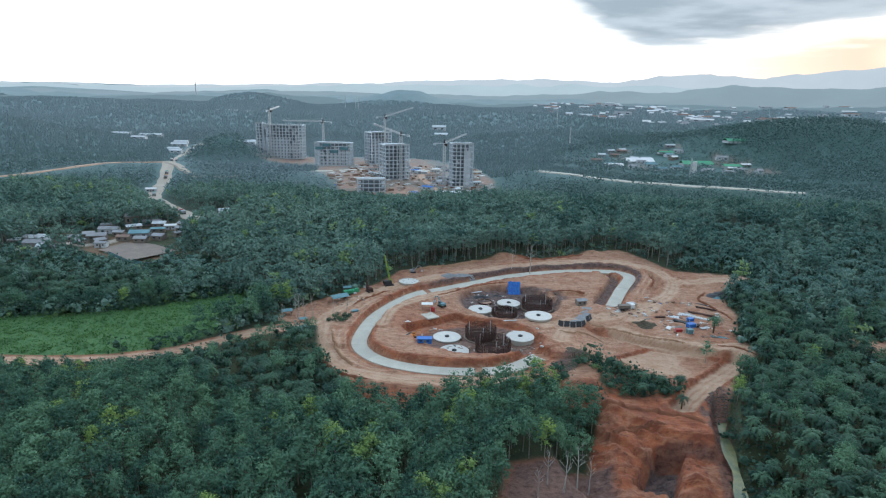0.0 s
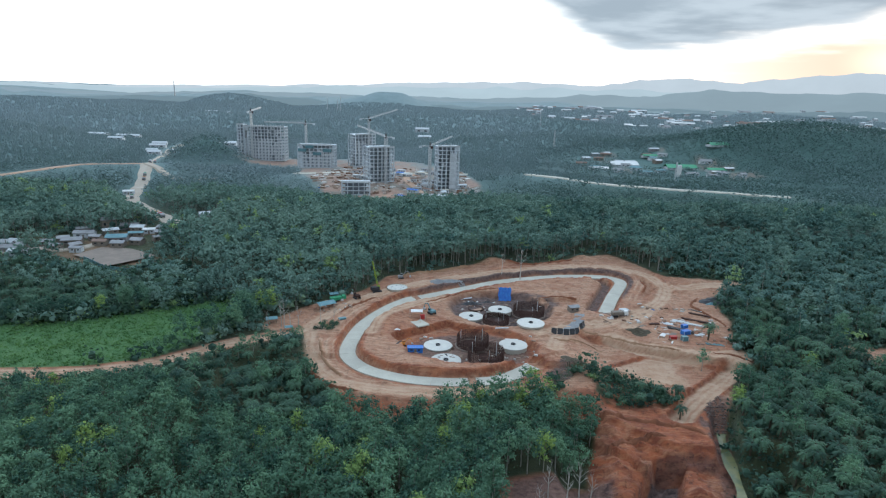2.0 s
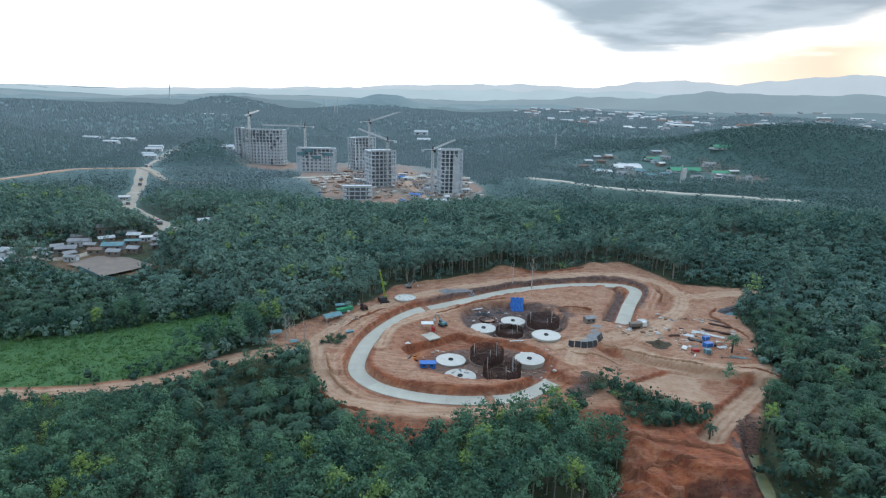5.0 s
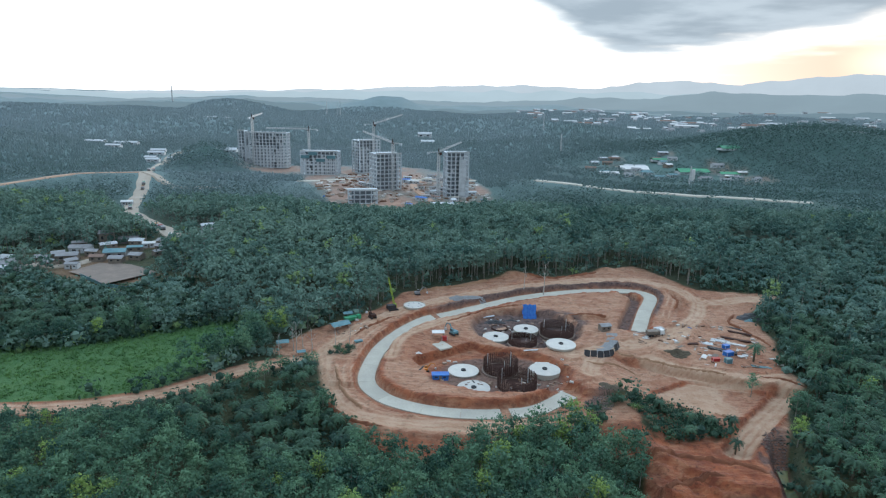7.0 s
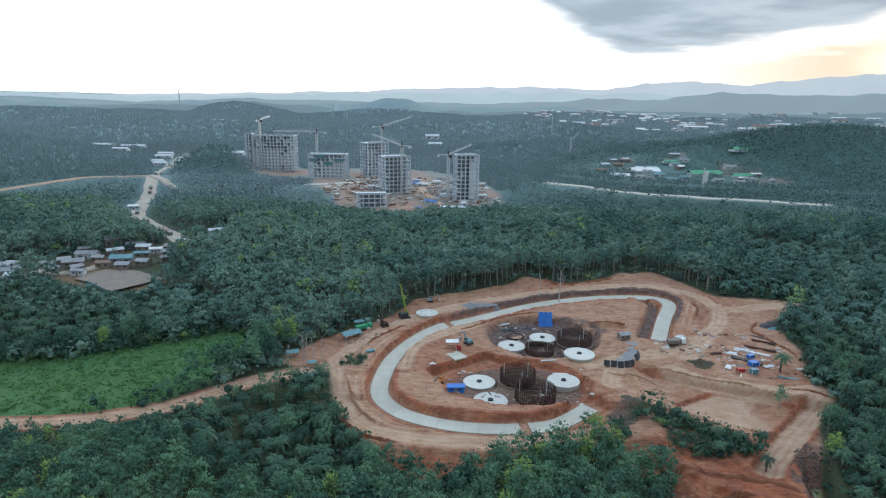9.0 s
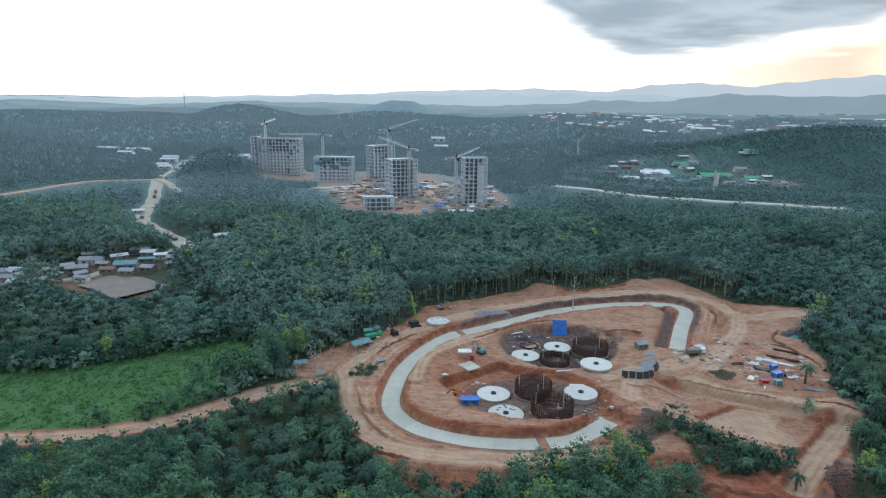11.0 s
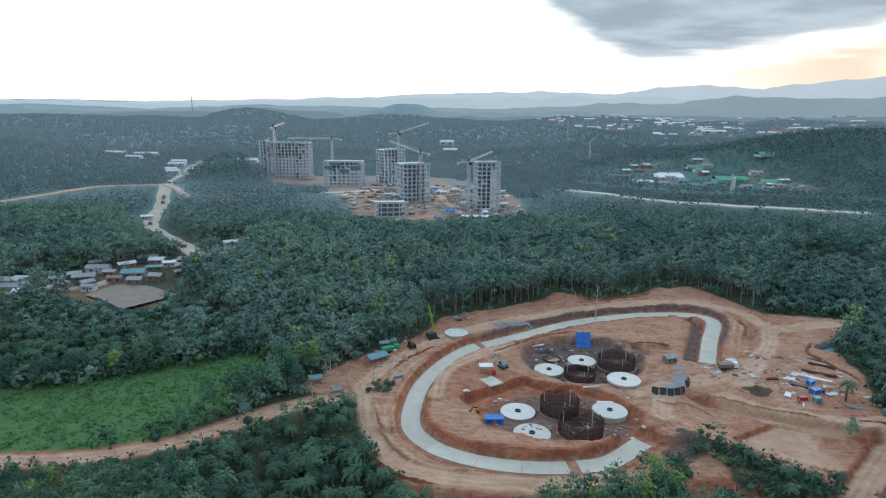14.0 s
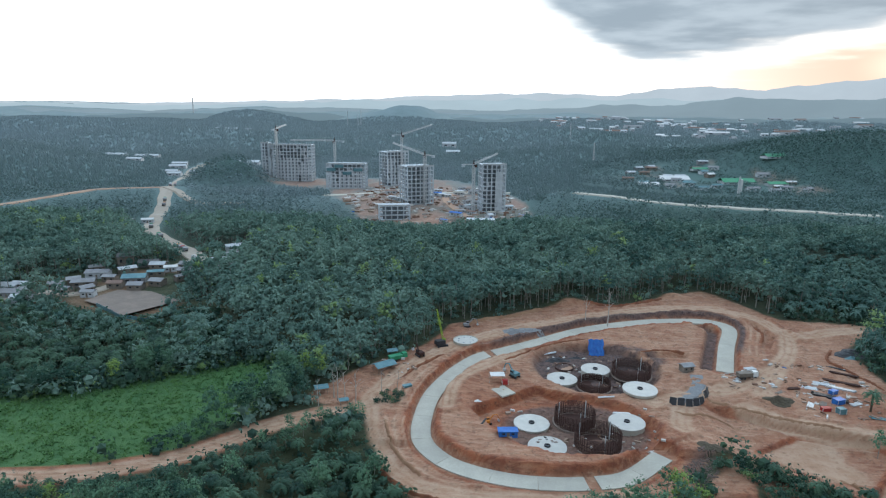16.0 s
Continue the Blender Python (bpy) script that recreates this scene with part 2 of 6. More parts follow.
M_YARD = weathered("bare_yard", (0.25, 0.20, 0.165), (0.18, 0.15, 0.13), 0.2, 0.95)
M_CLAYROAD = weathered("clay_road", (0.43, 0.30, 0.22), (0.33, 0.205, 0.14), 0.06, 0.95, depth=0.1)


# ---- mesh building ----
class Build:
    """Collects corners and faces for one mesh."""

    def __init__(self):
        self.v, self.f = [], []

    def add(self, verts, faces):
        k = len(self.v)
        self.v += [tuple(p) for p in verts]
        self.f += [tuple(k + i for i in q) for q in faces]
        return self

    def box(self, c, s, turn=0.0, taper=1.0):
        """A box on its base centre c, of size s, turned about z."""
        hx, hy = s[0] / 2, s[1] / 2
        co, si = math.cos(turn), math.sin(turn)
        vs = []
        for z, k in ((0, 1.0), (s[2], taper)):
            for a, b in ((-hx, -hy), (hx, -hy), (hx, hy), (-hx, hy)):
                vs.append((c[0] + (a * co - b * si) * k, c[1] + (a * si + b * co) * k, c[2] + z))
        return self.add(vs, [(3, 2, 1, 0), (4, 5, 6, 7), (0, 1, 5, 4), (1, 2, 6, 5), (2, 3, 7, 6), (3, 0, 4, 7)])

    def beam(self, p, q, w, w2=None, n=4):
        """A bar from p to q."""
        p, q = Vector(p), Vector(q)
        m = (q - p).to_track_quat("Z", "Y").to_matrix()
        w2 = w if w2 is None else w2
        vs = []
        for o, r in ((p, w), (q, w2)):
            for i in range(n):
                a = 2 * math.pi * (i + 0.5) / n
                vs.append(o + m @ Vector((math.cos(a) * r, math.sin(a) * r, 0)))
        fs = [(i, (i + 1) % n, n + (i + 1) % n, n + i) for i in range(n)]
        return self.add(vs, fs + [tuple(range(n))[::-1], tuple(range(n, 2 * n))])

    def ring(self, c, r0, r1, z0, z1, n=40):
        """A flat ring or tube wall with thickness."""
        vs = []
        for i in range(n):
            a = 2 * math.pi * i / n
            for r, z in ((r0, z0), (r1, z0), (r1, z1), (r0, z1)):
                vs.append((c[0] + math.cos(a) * r, c[1] + math.sin(a) * r, c[2] + z))
        fs = []
        for i in range(n):
            j = (i + 1) % n
            for k in range(4):
                m = (k + 1) % 4
                fs.append((4 * i + k, 4 * j + k, 4 * j + m, 4 * i + m))
        return self.add(vs, fs)

    def gable(self, c, s, turn=0.0, over=0.4, thick=0.12):
        """A pitched roof whose eaves lie at c[2]."""
        hx, hy = s[0] / 2 + over, s[1] / 2 + over
        co, si = math.cos(turn), math.sin(turn)
        vs = []
        for dz in (0.0, thick):
            for a, b, z in ((-hx, -hy, 0), (hx, -hy, 0), (hx, 0, s[2]), (-hx, 0, s[2]), (-hx, hy, 0), (hx, hy, 0)):
                vs.append((c[0] + a * co - b * si, c[1] + a * si + b * co, c[2] + z + dz))
        return self.add(vs, [(6, 7, 8, 9), (9, 8, 11, 10), (3, 2, 1, 0), (4, 5, 2, 3), (0, 1, 7, 6), (5, 4, 10, 11),
                             (1, 2, 8, 7), (2, 5, 11, 8), (3, 0, 6, 9), (4, 3, 9, 10)])

    def mesh(self, name, mat):
        me = bpy.data.meshes.new(name)
        me.from_pydata(self.v, [], self.f)
        me.materials.append(mat)
        me.update()
        return me


def part(name, build, mat, parent=None, label=""):
    """Links a built mesh as one object, under a thing or a part."""
    data = build.mesh(name, mat) if isinstance(build, Build) else build
    ob = new(name, data)
    if parent is not None:
        ob.parent = parent
    return tagged(ob, label) if label else ob


def thing(name, label, category, group="", at=(0, 0, 0), turn=0.0):
    ob = new(name)
    ob.empty_display_size = 0.5
    ob.matrix_basis = Matrix.Translation(at) @ Matrix.Rotation(turn, 4, "Z")
    return tagged(ob, label, category, group)


# ---- the lie of the land ----
def vnoise(x, y, seed=0):
    """Smooth value noise, about 0 to 1."""
    xi, yi = np.floor(x), np.floor(y)
    u, v = x - xi, y - yi
    u, v = u * u * (3 - 2 * u), v * v * (3 - 2 * v)

    def h(a, b):
        n = np.sin(a * 127.1 + b * 311.7 + seed * 74.7) * 43758.5453
        return n - np.floor(n)
    return (h(xi, yi) * (1 - u) + h(xi + 1, yi) * u) * (1 - v) + (h(xi, yi + 1) * (1 - u) + h(xi + 1, yi + 1) * u) * v


def fbm(x, y, octaves=4, seed=0):
    s, a, t = 0.0, 1.0, 0.0
    for k in range(octaves):
        s = s + a * vnoise(x * 2 ** k, y * 2 ** k, seed + k)
        t, a = t + a, a * 0.5
    return s / t


def smooth(v, lo, hi):
    u = np.clip((v - lo) / (hi - lo), 0, 1)
    return u * u * (3 - 2 * u)


def near_line(x, y, pts):
    """Distance to a line of points, and how far along it, 0 to 1 a segment."""
    best, along = np.full(np.shape(x), 1e9), np.zeros(np.shape(x))
    for k, ((ax, ay), (bx, by)) in enumerate(zip(pts, pts[1:])):
        dx, dy = bx - ax, by - ay
        t = np.clip(((x - ax) * dx + (y - ay) * dy) / (dx * dx + dy * dy), 0, 1)
        d = np.hypot(x - ax - t * dx, y - ay - t * dy)
        along = np.where(d < best, k + t, along)
        best = np.minimum(best, d)
    return best, along


def inside(x, y, poly):
    """Signed distance to a polygon, positive within."""
    d, _ = near_line(x, y, poly + poly[:1])
    c = np.zeros(np.shape(x), bool)
    for (ax, ay), (bx, by) in zip(poly, poly[1:] + poly[:1]):
        if ay != by:
            c ^= ((ay > y) != (by > y)) & (x < (bx - ax) * (y - ay) / (by - ay) + ax)
    return np.where(c, d, -d)


def catmull(pts, step=2.0, closed=False):
    """A smooth line through the points, at even steps."""
    p = [np.array(q, float) for q in pts]
    p = [p[-1]] + p + p[:2] if closed else [2 * p[0] - p[1]] + p + [2 * p[-1] - p[-2]]
    out = []
    for a, b, c, d in zip(p, p[1:], p[2:], p[3:]):
        n = max(2, int(np.hypot(*(c - b)[:2]) / 0.5))
        for i in range(n):
            t = i / n
            out.append(0.5 * (2 * b + (c - a) * t + (2 * a - 5 * b + 4 * c - d) * t * t + (3 * b - a - 3 * c + d) * t ** 3))
    out.append(p[-2])
    keep, run = [out[0]], 0.0
    for a, b in zip(out, out[1:]):
        run += np.hypot(*(b - a)[:2])
        if run >= step:
            keep.append(b)
            run = 0.0
    return [tuple(q) for q in keep]


RING = catmull([(62, 280), (70, 301), (78, 320), (75, 327), (66, 329), (44, 326), (17, 316), (-3, 303), (-20, 291.5), (-29, 286), (-38, 273),
                (-45, 256), (-47, 240), (-46, 226), (-40, 216.5), (-32, 211), (-21, 207.5), (-10, 206.5), (1, 207.5), (12, 211), (24, 222.5)], 2.5)
RING_AREA = RING + [(40, 235), (52, 258)]
CLEARING = [(-88, 247), (-84, 256), (-69, 276), (-52, 291), (-42, 313), (-16, 328), (11, 343), (37, 342), (62, 357), (81, 366), (92, 350), (104, 331), (131, 328), (141, 324),
            (116, 301), (115, 273), (107, 249), (110, 236), (97, 221), (90, 206), (84, 192), (80.5, 178), (78.5, 165), (76, 150), (71, 124), (36, 124), (33, 160), (40, 184), (46, 200), (60, 202), (73, 203),
            (70, 211), (56, 218), (42, 225), (33, 216), (22, 201), (10, 199), (2, 195), (-6, 191), (-15, 187), (-25, 184), (-34, 185), (-43, 193), (-55, 208), (-61, 222), (-65, 237)]
TRACK = catmull([(-62, 246), (-72, 241), (-90, 231), (-103, 218), (-112, 210), (-128, 202), (-141, 198), (-158, 196), (-190, 194), (-240, 200)], 4)
FIELD = [(-106, 271), (-101, 247), (-112, 227), (-122, 214), (-140, 204), (-158, 202), (-200, 201), (-260, 210), (-250, 240), (-200, 233), (-168, 240), (-145, 252), (-122, 267)]
HAUL = catmull([(-192, 372), (-188, 392), (-205, 412), (-226, 433), (-256, 468), (-272, 500), (-293, 555), (-322, 625), (-345, 690), (-372, 780), (-400, 900)], 8)
SIDE = catmull([(-343, 672), (-385, 662), (-408, 645), (-416, 600), (-430, 550), (-480, 510), (-560, 500)], 8)
TOWER_GROUND = [(-170, 630), (-118, 520), (-85, 505), (-55, 503), (-20, 530), (12, 560), (8, 600), (-10, 700), (-60, 760), (-150, 770), (-290, 760), (-300, 725), (-230, 690), (-180, 668)]
RIGHT_ROAD = catmull([(60, 690), (98, 668), (120, 640), (144, 624), (188, 607), (249, 598), (300, 590)], 8)
VILLAGE_L = [(-262, 326), (-225, 322), (-204, 315), (-180, 306), (-168, 318), (-168, 340), (-178, 372), (-200, 380), (-232, 368), (-265, 350)]
VILLAGE_FRONT = [(-285, 318), (-262, 296), (-200, 278), (-160, 286), (-150, 330), (-176, 345), (-200, 318), (-262, 326)]
LANE = catmull([(-278, 312), (-264, 318), (-254, 328.5), (-237, 338), (-225, 336), (-215, 347), (-205, 368), (-196, 385), (-190, 396)], 4)
LOW_LANE = catmull([(-318, 612), (-299, 598), (-274, 577), (-256, 580), (-232, 590)], 6)
VILLAGE_R = [(120, 760), (190, 705), (300, 690), (330, 720), (310, 770), (260, 880), (180, 900), (130, 850)]
PIT_POOL = [(46.4, 158.4), (52, 169.5), (56.8, 176.4), (65.3, 175.4), (58, 155.4)]
STREAM = catmull([(87, 204), (82, 191), (80, 181), (78.4, 172), (77.2, 164.5), (75.2, 157), (72.5, 145), (67, 122)], 3)
WALL_TOP = [(36, 196), (40, 193), (46, 190.4), (52, 188.3), (56.6, 185), (62.6, 181.2), (70, 180), (80, 180)]
LEDGE_EDGE = [(36, 186), (41.7, 181.7), (46.6, 177.8), (52.2, 172), (55, 171.5), (57.5, 176.8), (63, 178.0), (68, 178.6), (73, 177.4), (80, 174)]
WORN = [TRACK, catmull([(-66, 246), (-61, 224), (-49, 205), (-33, 199), (-10, 199), (14, 203)], 4),
        catmull([(-66, 246), (-60, 264), (-44, 287), (-24, 304), (-2, 316.5), (32, 331), (60, 340), (78, 339), (94, 327), (97, 308), (81, 281), (60, 265), (45, 260), (28, 253)], 4),
        catmull([(100, 312), (118, 318), (140, 325)], 4), catmull([(81, 281), (66, 258)], 4), catmull([(58, 252), (72, 243), (92, 238), (112, 240), (99, 229), (86.5, 215), (75.5, 203), (69.5, 195)], 4),
        catmull([(-40, 245), (-38, 262), (-26, 278), (-12, 290)], 4), catmull([(46, 262), (36, 246), (33, 232)], 4)]
EYE_XY = np.array([-15.0, 28.0])


def drawn_in(line, k=0.91):
    """The same line of sight, on a bank that stands higher."""
    return [tuple(EYE_XY + k * (np.array(p) - EYE_XY)) for p in line]


SIDE, RIGHT_ROAD = drawn_in(SIDE), drawn_in(RIGHT_ROAD)
BAY = [(-31, 243), (-30, 246), (-9, 261.5), (4, 256), (-6, 246), (-24, 232)]
PLATFORM = [(54, 230.5), (70, 240), (88, 236.5), (95, 231.5), (80, 215), (66, 216.5)]
RAMP = catmull([(112, 240.5), (99, 229), (86.5, 215), (75.5, 203), (69.5, 195)], 3)
RUBBLE = [[(27, 216), (37, 228), (41, 222), (36, 212), (28, 205)], [(84, 210), (88, 205), (87, 197), (82, 190), (78, 199)]]
STEP = [(46, 255), (58, 250), (70, 244), (93, 236), (112, 232)]


def bell(x, y, cx, cy, rx, ry, h, turn=0.0):
    c, s = math.cos(turn), math.sin(turn)
    u, v = (x - cx) * c + (y - cy) * s, (y - cy) * c - (x - cx) * s
    return h * np.exp(-(u / rx) ** 2 - (v / ry) ** 2)


def haze_depth(x, y):
    """How much painted-in haze pales the far country's colour, 0 to 1."""
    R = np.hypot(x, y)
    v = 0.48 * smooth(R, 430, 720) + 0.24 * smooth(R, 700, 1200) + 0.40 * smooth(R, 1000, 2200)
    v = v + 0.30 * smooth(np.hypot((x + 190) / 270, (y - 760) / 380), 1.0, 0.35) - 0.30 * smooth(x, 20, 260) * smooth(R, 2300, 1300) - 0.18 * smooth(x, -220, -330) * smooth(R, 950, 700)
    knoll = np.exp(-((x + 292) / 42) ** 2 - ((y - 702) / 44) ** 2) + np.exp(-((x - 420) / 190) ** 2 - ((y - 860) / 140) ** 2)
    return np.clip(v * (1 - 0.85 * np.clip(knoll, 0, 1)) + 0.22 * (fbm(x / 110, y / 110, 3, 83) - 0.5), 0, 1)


def land(x, y):
    """Height of the ground, and its covers."""
    x, y = np.asarray(x, float), np.asarray(y, float)
    R = np.hypot(x, y)
    z = np.clip((y - 250) * 0.05, 0, 8)
    z = z + (fbm(x / 90, y / 90, 3, 3) - 0.5) * 5 * smooth(R, 330, 620)
    # rolling country, rising with distance
    roll = fbm(x / 420, y / 420, 4, 7) - 0.5
    z = z + roll * 70 * smooth(R, 850, 2200) + smooth(R, 1500, 4300) * 22
    z = z + bell(x, y, 400, 885, 150, 95, 38, -0.4) + bell(x, y, 560, 800, 180, 110, 31, -0.3)
    z = z + bell(x, y, -690, 770, 190, 120, 42) + bell(x, y, -292, 702, 34, 36, 27) + bell(x, y, -130, 590, 60, 40, 4)
    z = z + bell(x, y, 120, 1010, 170, 80, 18, 0.2) + bell(x, y, -560, 1330, 260, 110, 22, 0.15) + bell(x, y, 60, 1500, 320, 100, 26, -0.1) + bell(x, y, -1000, 1500, 300, 120, 34)
    z = z + bell(x, y, -900, 2430, 170, 140, 52) + bell(x, y, -315, 2560, 130, 110, 52)
    z = z + 8.5 * np.exp(-(near_line(x, y, SIDE)[0] / 34) ** 2) + 8.5 * np.exp(-(near_line(x, y, RIGHT_ROAD)[0] / 34) ** 2)
    # ring road in its cut, the raised middle, the two basins
    d, _ = near_line(x, y, RING)
    ins = inside(x, y, RING_AREA)
    near = smooth(d, 60, 20)
    lip = np.where(ins > 0, 1.7 - 1.4 * smooth(y, 255, 285), np.where(y < 222, -1.0 + 0.4 * smooth(x, -35, -50), 1.0))
    level = z + lip * smooth(d, 28, 8)
    z0 = z
    z = np.where(d < 40, (z - 1.3) + (level - z + 1.3) * smooth(d + 0.8 * (vnoise(x / 3, y / 3, 5) - 0.5), 3.6, 4.7), z)
    eS = np.hypot((x - 1) / 25.5, (y - 237) / 19.5)
    eN = np.hypot((x - 14) / 24, (y - 279) / 20)
    wob = 0.12 * (fbm(x / 7, y / 7, 3, 9) - 0.5)
    z = np.where((eS < 1.2) & (d > 3.5), z + (z0 - 2.2 - z) * smooth(eS + wob, 1.01, 0.945), z)
    z = np.where((eN < 1.2) & (d > 3.5), z + (z0 - 2.4 - z) * smooth(eN + wob, 1.02, 0.90), z)
    bay = inside(x, y, BAY)
    z = np.where((bay > -1.5) & (d > 3.5), np.minimum(z, z + (z0 - 2.6 - z) * smooth(bay + 3 * wob, -0.4, 0.4)), z)
    # ditch beside the straight, loose heaps, the cut step and the borrow pit
    dd, _ = near_line(x, y, [(55.5, 281), (70, 317), (66, 323)])
    z = z - 2.6 * smooth(dd, 3.0, 1.6)
    dd2, _ = near_line(x, y, [(34, 290), (50, 291)])
    z = z - 1.6 * smooth(dd2, 2.4, 1.2)
    dd3, _ = near_line(x, y, [(85, 300), (91, 310), (90, 322)])
    z = z - 1.6 * smooth(dd3, 2.2, 0.8)
    z = z + bell(x, y, 12, 344, 11, 4.5, 3.2) + bell(x, y, 64, 357, 6, 3, 1.8) + bell(x, y, 38, 226, 6, 5, 0.7) + bell(x, y, 70, 258, 8, 3, 1.3)
    yl = np.interp(x, [q[0] for q in STEP], [q[1] for q in STEP])
    z = z - 3.0 * smooth(yl - y, 0, 1.5) * smooth(x, 42, 54) * smooth(R, 420, 380)
    brow = np.interp(x, [-75, -62, -50, -36, -20, 0, 14, 30], [226, 217, 202, 196, 194.5, 196, 199, 206])
    z = z - 5.5 * smooth(brow - y, 0, 12) * smooth(x, 46, 26) * smooth(x, -96, -74)
    pit = np.hypot((x - 60) / 33, (y - 170) / 40)
    rag = 2.2 * (fbm(x / 5, y / 5, 4, 2) - 0.5)
    top = np.interp(x, [q[0] for q in WALL_TOP], [q[1] for q in WALL_TOP]) - y + rag
    ledge = np.interp(x, [q[0] for q in LEDGE_EDGE], [q[1] for q in LEDGE_EDGE]) - y + rag
    cutting = smooth(pit, 1.12, 0.95)
    z = z - 2.0 * smooth(pit, 1.12, 0.78) - cutting * (2.0 * smooth(top, 0, 1.1) + 1.6 * smooth(top, 4.2, 5.4) + 3.0 * smooth(ledge, 0, 1.2))
    z = z + cutting * smooth(top, 0, 2) * ((fbm(x / 6, y / 4, 4, 14) - 0.5) * 2.4 + (np.abs(fbm(x / 3.2, y / 2.2, 4, 15) - 0.5) * 2) ** 0.7 * 1.9 - 0.6)
    z = z + cutting * (bell(x, y, 65, 161.5, 5.2, 9.5, 3.4) + bell(x, y, 46, 168, 3.5, 7, 1.6) + bell(x, y, 50, 150.5, 13, 2.6, 1.0))
    z = z - 6.2 * smooth(inside(x, y, PIT_POOL) + 0.25 * rag, -0.5, 0.7)
    sd, _ = near_line(x, y, STREAM)
    z = z + (np.minimum(z, -9.9) - z) * smooth(sd, 4.6, 2.2) * smooth(y, 206, 192)
    flat = inside(x, y, PLATFORM)
    z = z - 0.9 * smooth(flat, -0.4, 0.4)
    rd, _ = near_line(x, y, RAMP)
    z = z - 1.7 * smooth(rd + 0.5 * (vnoise(x / 2, y / 2, 12) - 0.5), 5.0, 3.6) * smooth(y, 242, 232)
    rub = np.maximum(inside(x, y, RUBBLE[0]), inside(x, y, RUBBLE[1]))
    # covers
    edge = 3.0 * (fbm(x / 9, y / 9, 3, 21) - 0.5)
    clear = inside(x, y, CLEARING)
    soil = smooth(clear + edge, -1.0, 1.0)
    z = z + soil * smooth(R, 420, 380) * ((fbm(x / 1.3, y / 1.3, 3, 53) - 0.5) * 0.55 + (fbm(x / 2.6, y / 2.6, 3, 51) - 0.5) * 0.8 + (fbm(x / 8, y / 8, 2, 57) - 0.5) * 1.1) * smooth(d, 3.4, 4.4) * (1 - 0.8 * smooth(flat, 0, 2))
    td, _ = near_line(x, y, TRACK)
    soil = np.maximum(soil, smooth(td + edge * 0.4, 5.2, 4.0))
    tg = inside(x, y, TOWER_GROUND)
    soil = np.maximum(soil, smooth(tg + edge * 2, -3, 3) * (0.35 + 0.65 * smooth(fbm(x / 24, y / 24, 3, 44), 0.42, 0.58)))
    soil = np.maximum(soil, 0.45 * smooth(inside(x, y, VILLAGE_L) + edge, -3, 3) * smooth(fbm(x / 16, y / 16, 2, 31), 0.50, 0.60))
    soil = np.maximum(soil, 0.5 * smooth(inside(x, y, VILLAGE_R) + edge, -3, 3) * smooth(fbm(x / 26, y / 26, 2, 33), 0.55, 0.65))
    bare = inside(x, y, [(146, 254), (175, 250), (178, 232), (158, 236)])
    soil = np.maximum(soil, smooth(bare + edge, -1, 1))
    soil = np.maximum(soil, smooth(inside(x, y, [(4, 122), (37, 122), (42, 166), (30, 164), (12, 158)]) + edge, -2, 1))
    soil = np.maximum(soil, smooth(inside(x, y, [(28, 196), (34, 214), (44, 224), (58, 219), (74, 212), (76, 202), (60, 192), (46, 188)]) + edge, -1, 1) * 0.9 * smooth(fbm(x / 9, y / 9, 3, 36), 0.34, 0.42))
    red = 0.45 * smooth(fbm(x / 25, y / 25, 3, 41), 0.5, 0.72)
    slope = smooth(d, 3.4, 4.2) * smooth(d, 6.8, 5.6)
    red = np.maximum(red, 0.9 * slope)
    red = np.maximum(red, smooth(pit, 1.25, 0.95) * (0.72 + 0.28 * smooth(fbm(x / 6, y / 6, 4, 47), 0.40, 0.52)))
    red = np.maximum(red, 0.8 * smooth(brow - y, 1, 4) * (x < 40))
    red = np.maximum(red, 0.7 * smooth(yl - y, -0.5, 0.5) * smooth(yl - y, 3.6, 2.4) * (x > 44))
    red = np.where(tg > -10, 0.2 * smooth(fbm(x / 30, y / 30, 2, 43), 0.4, 0.6), red)
    dark_t = 0.42 * smooth(tg, -4, 2) * smooth(fbm(x / 12, y / 12, 3, 45), 0.36, 0.52)
    wall = smooth(eS, 0.78, 0.9) * smooth(eS, 1.15, 1.02)
    red = np.maximum(red, 0.8 * wall * (d > 4))
    red = np.maximum(red, 0.95 * smooth(bay, -1.2, -0.5) * smooth(bay, 2.2, 1.2) * (eS > 0.9))
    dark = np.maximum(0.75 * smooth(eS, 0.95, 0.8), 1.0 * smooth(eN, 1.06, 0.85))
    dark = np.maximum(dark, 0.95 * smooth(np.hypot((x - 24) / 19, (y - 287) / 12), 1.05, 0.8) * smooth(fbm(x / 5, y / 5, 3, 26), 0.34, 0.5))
    # ditch and north road bank: shade of the cuts painted as darker soil
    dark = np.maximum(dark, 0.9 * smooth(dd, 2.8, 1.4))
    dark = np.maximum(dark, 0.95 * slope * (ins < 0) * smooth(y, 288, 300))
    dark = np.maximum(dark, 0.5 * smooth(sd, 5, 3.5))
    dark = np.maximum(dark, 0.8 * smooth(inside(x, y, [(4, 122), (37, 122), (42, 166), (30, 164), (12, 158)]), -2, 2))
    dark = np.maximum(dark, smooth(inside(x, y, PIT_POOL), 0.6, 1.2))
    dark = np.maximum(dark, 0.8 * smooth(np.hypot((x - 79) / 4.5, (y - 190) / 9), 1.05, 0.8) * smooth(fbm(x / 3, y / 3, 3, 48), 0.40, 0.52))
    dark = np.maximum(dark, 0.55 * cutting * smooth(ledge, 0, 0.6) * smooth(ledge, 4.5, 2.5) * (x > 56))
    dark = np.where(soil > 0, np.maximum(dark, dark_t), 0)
    worn = np.zeros(np.shape(x))
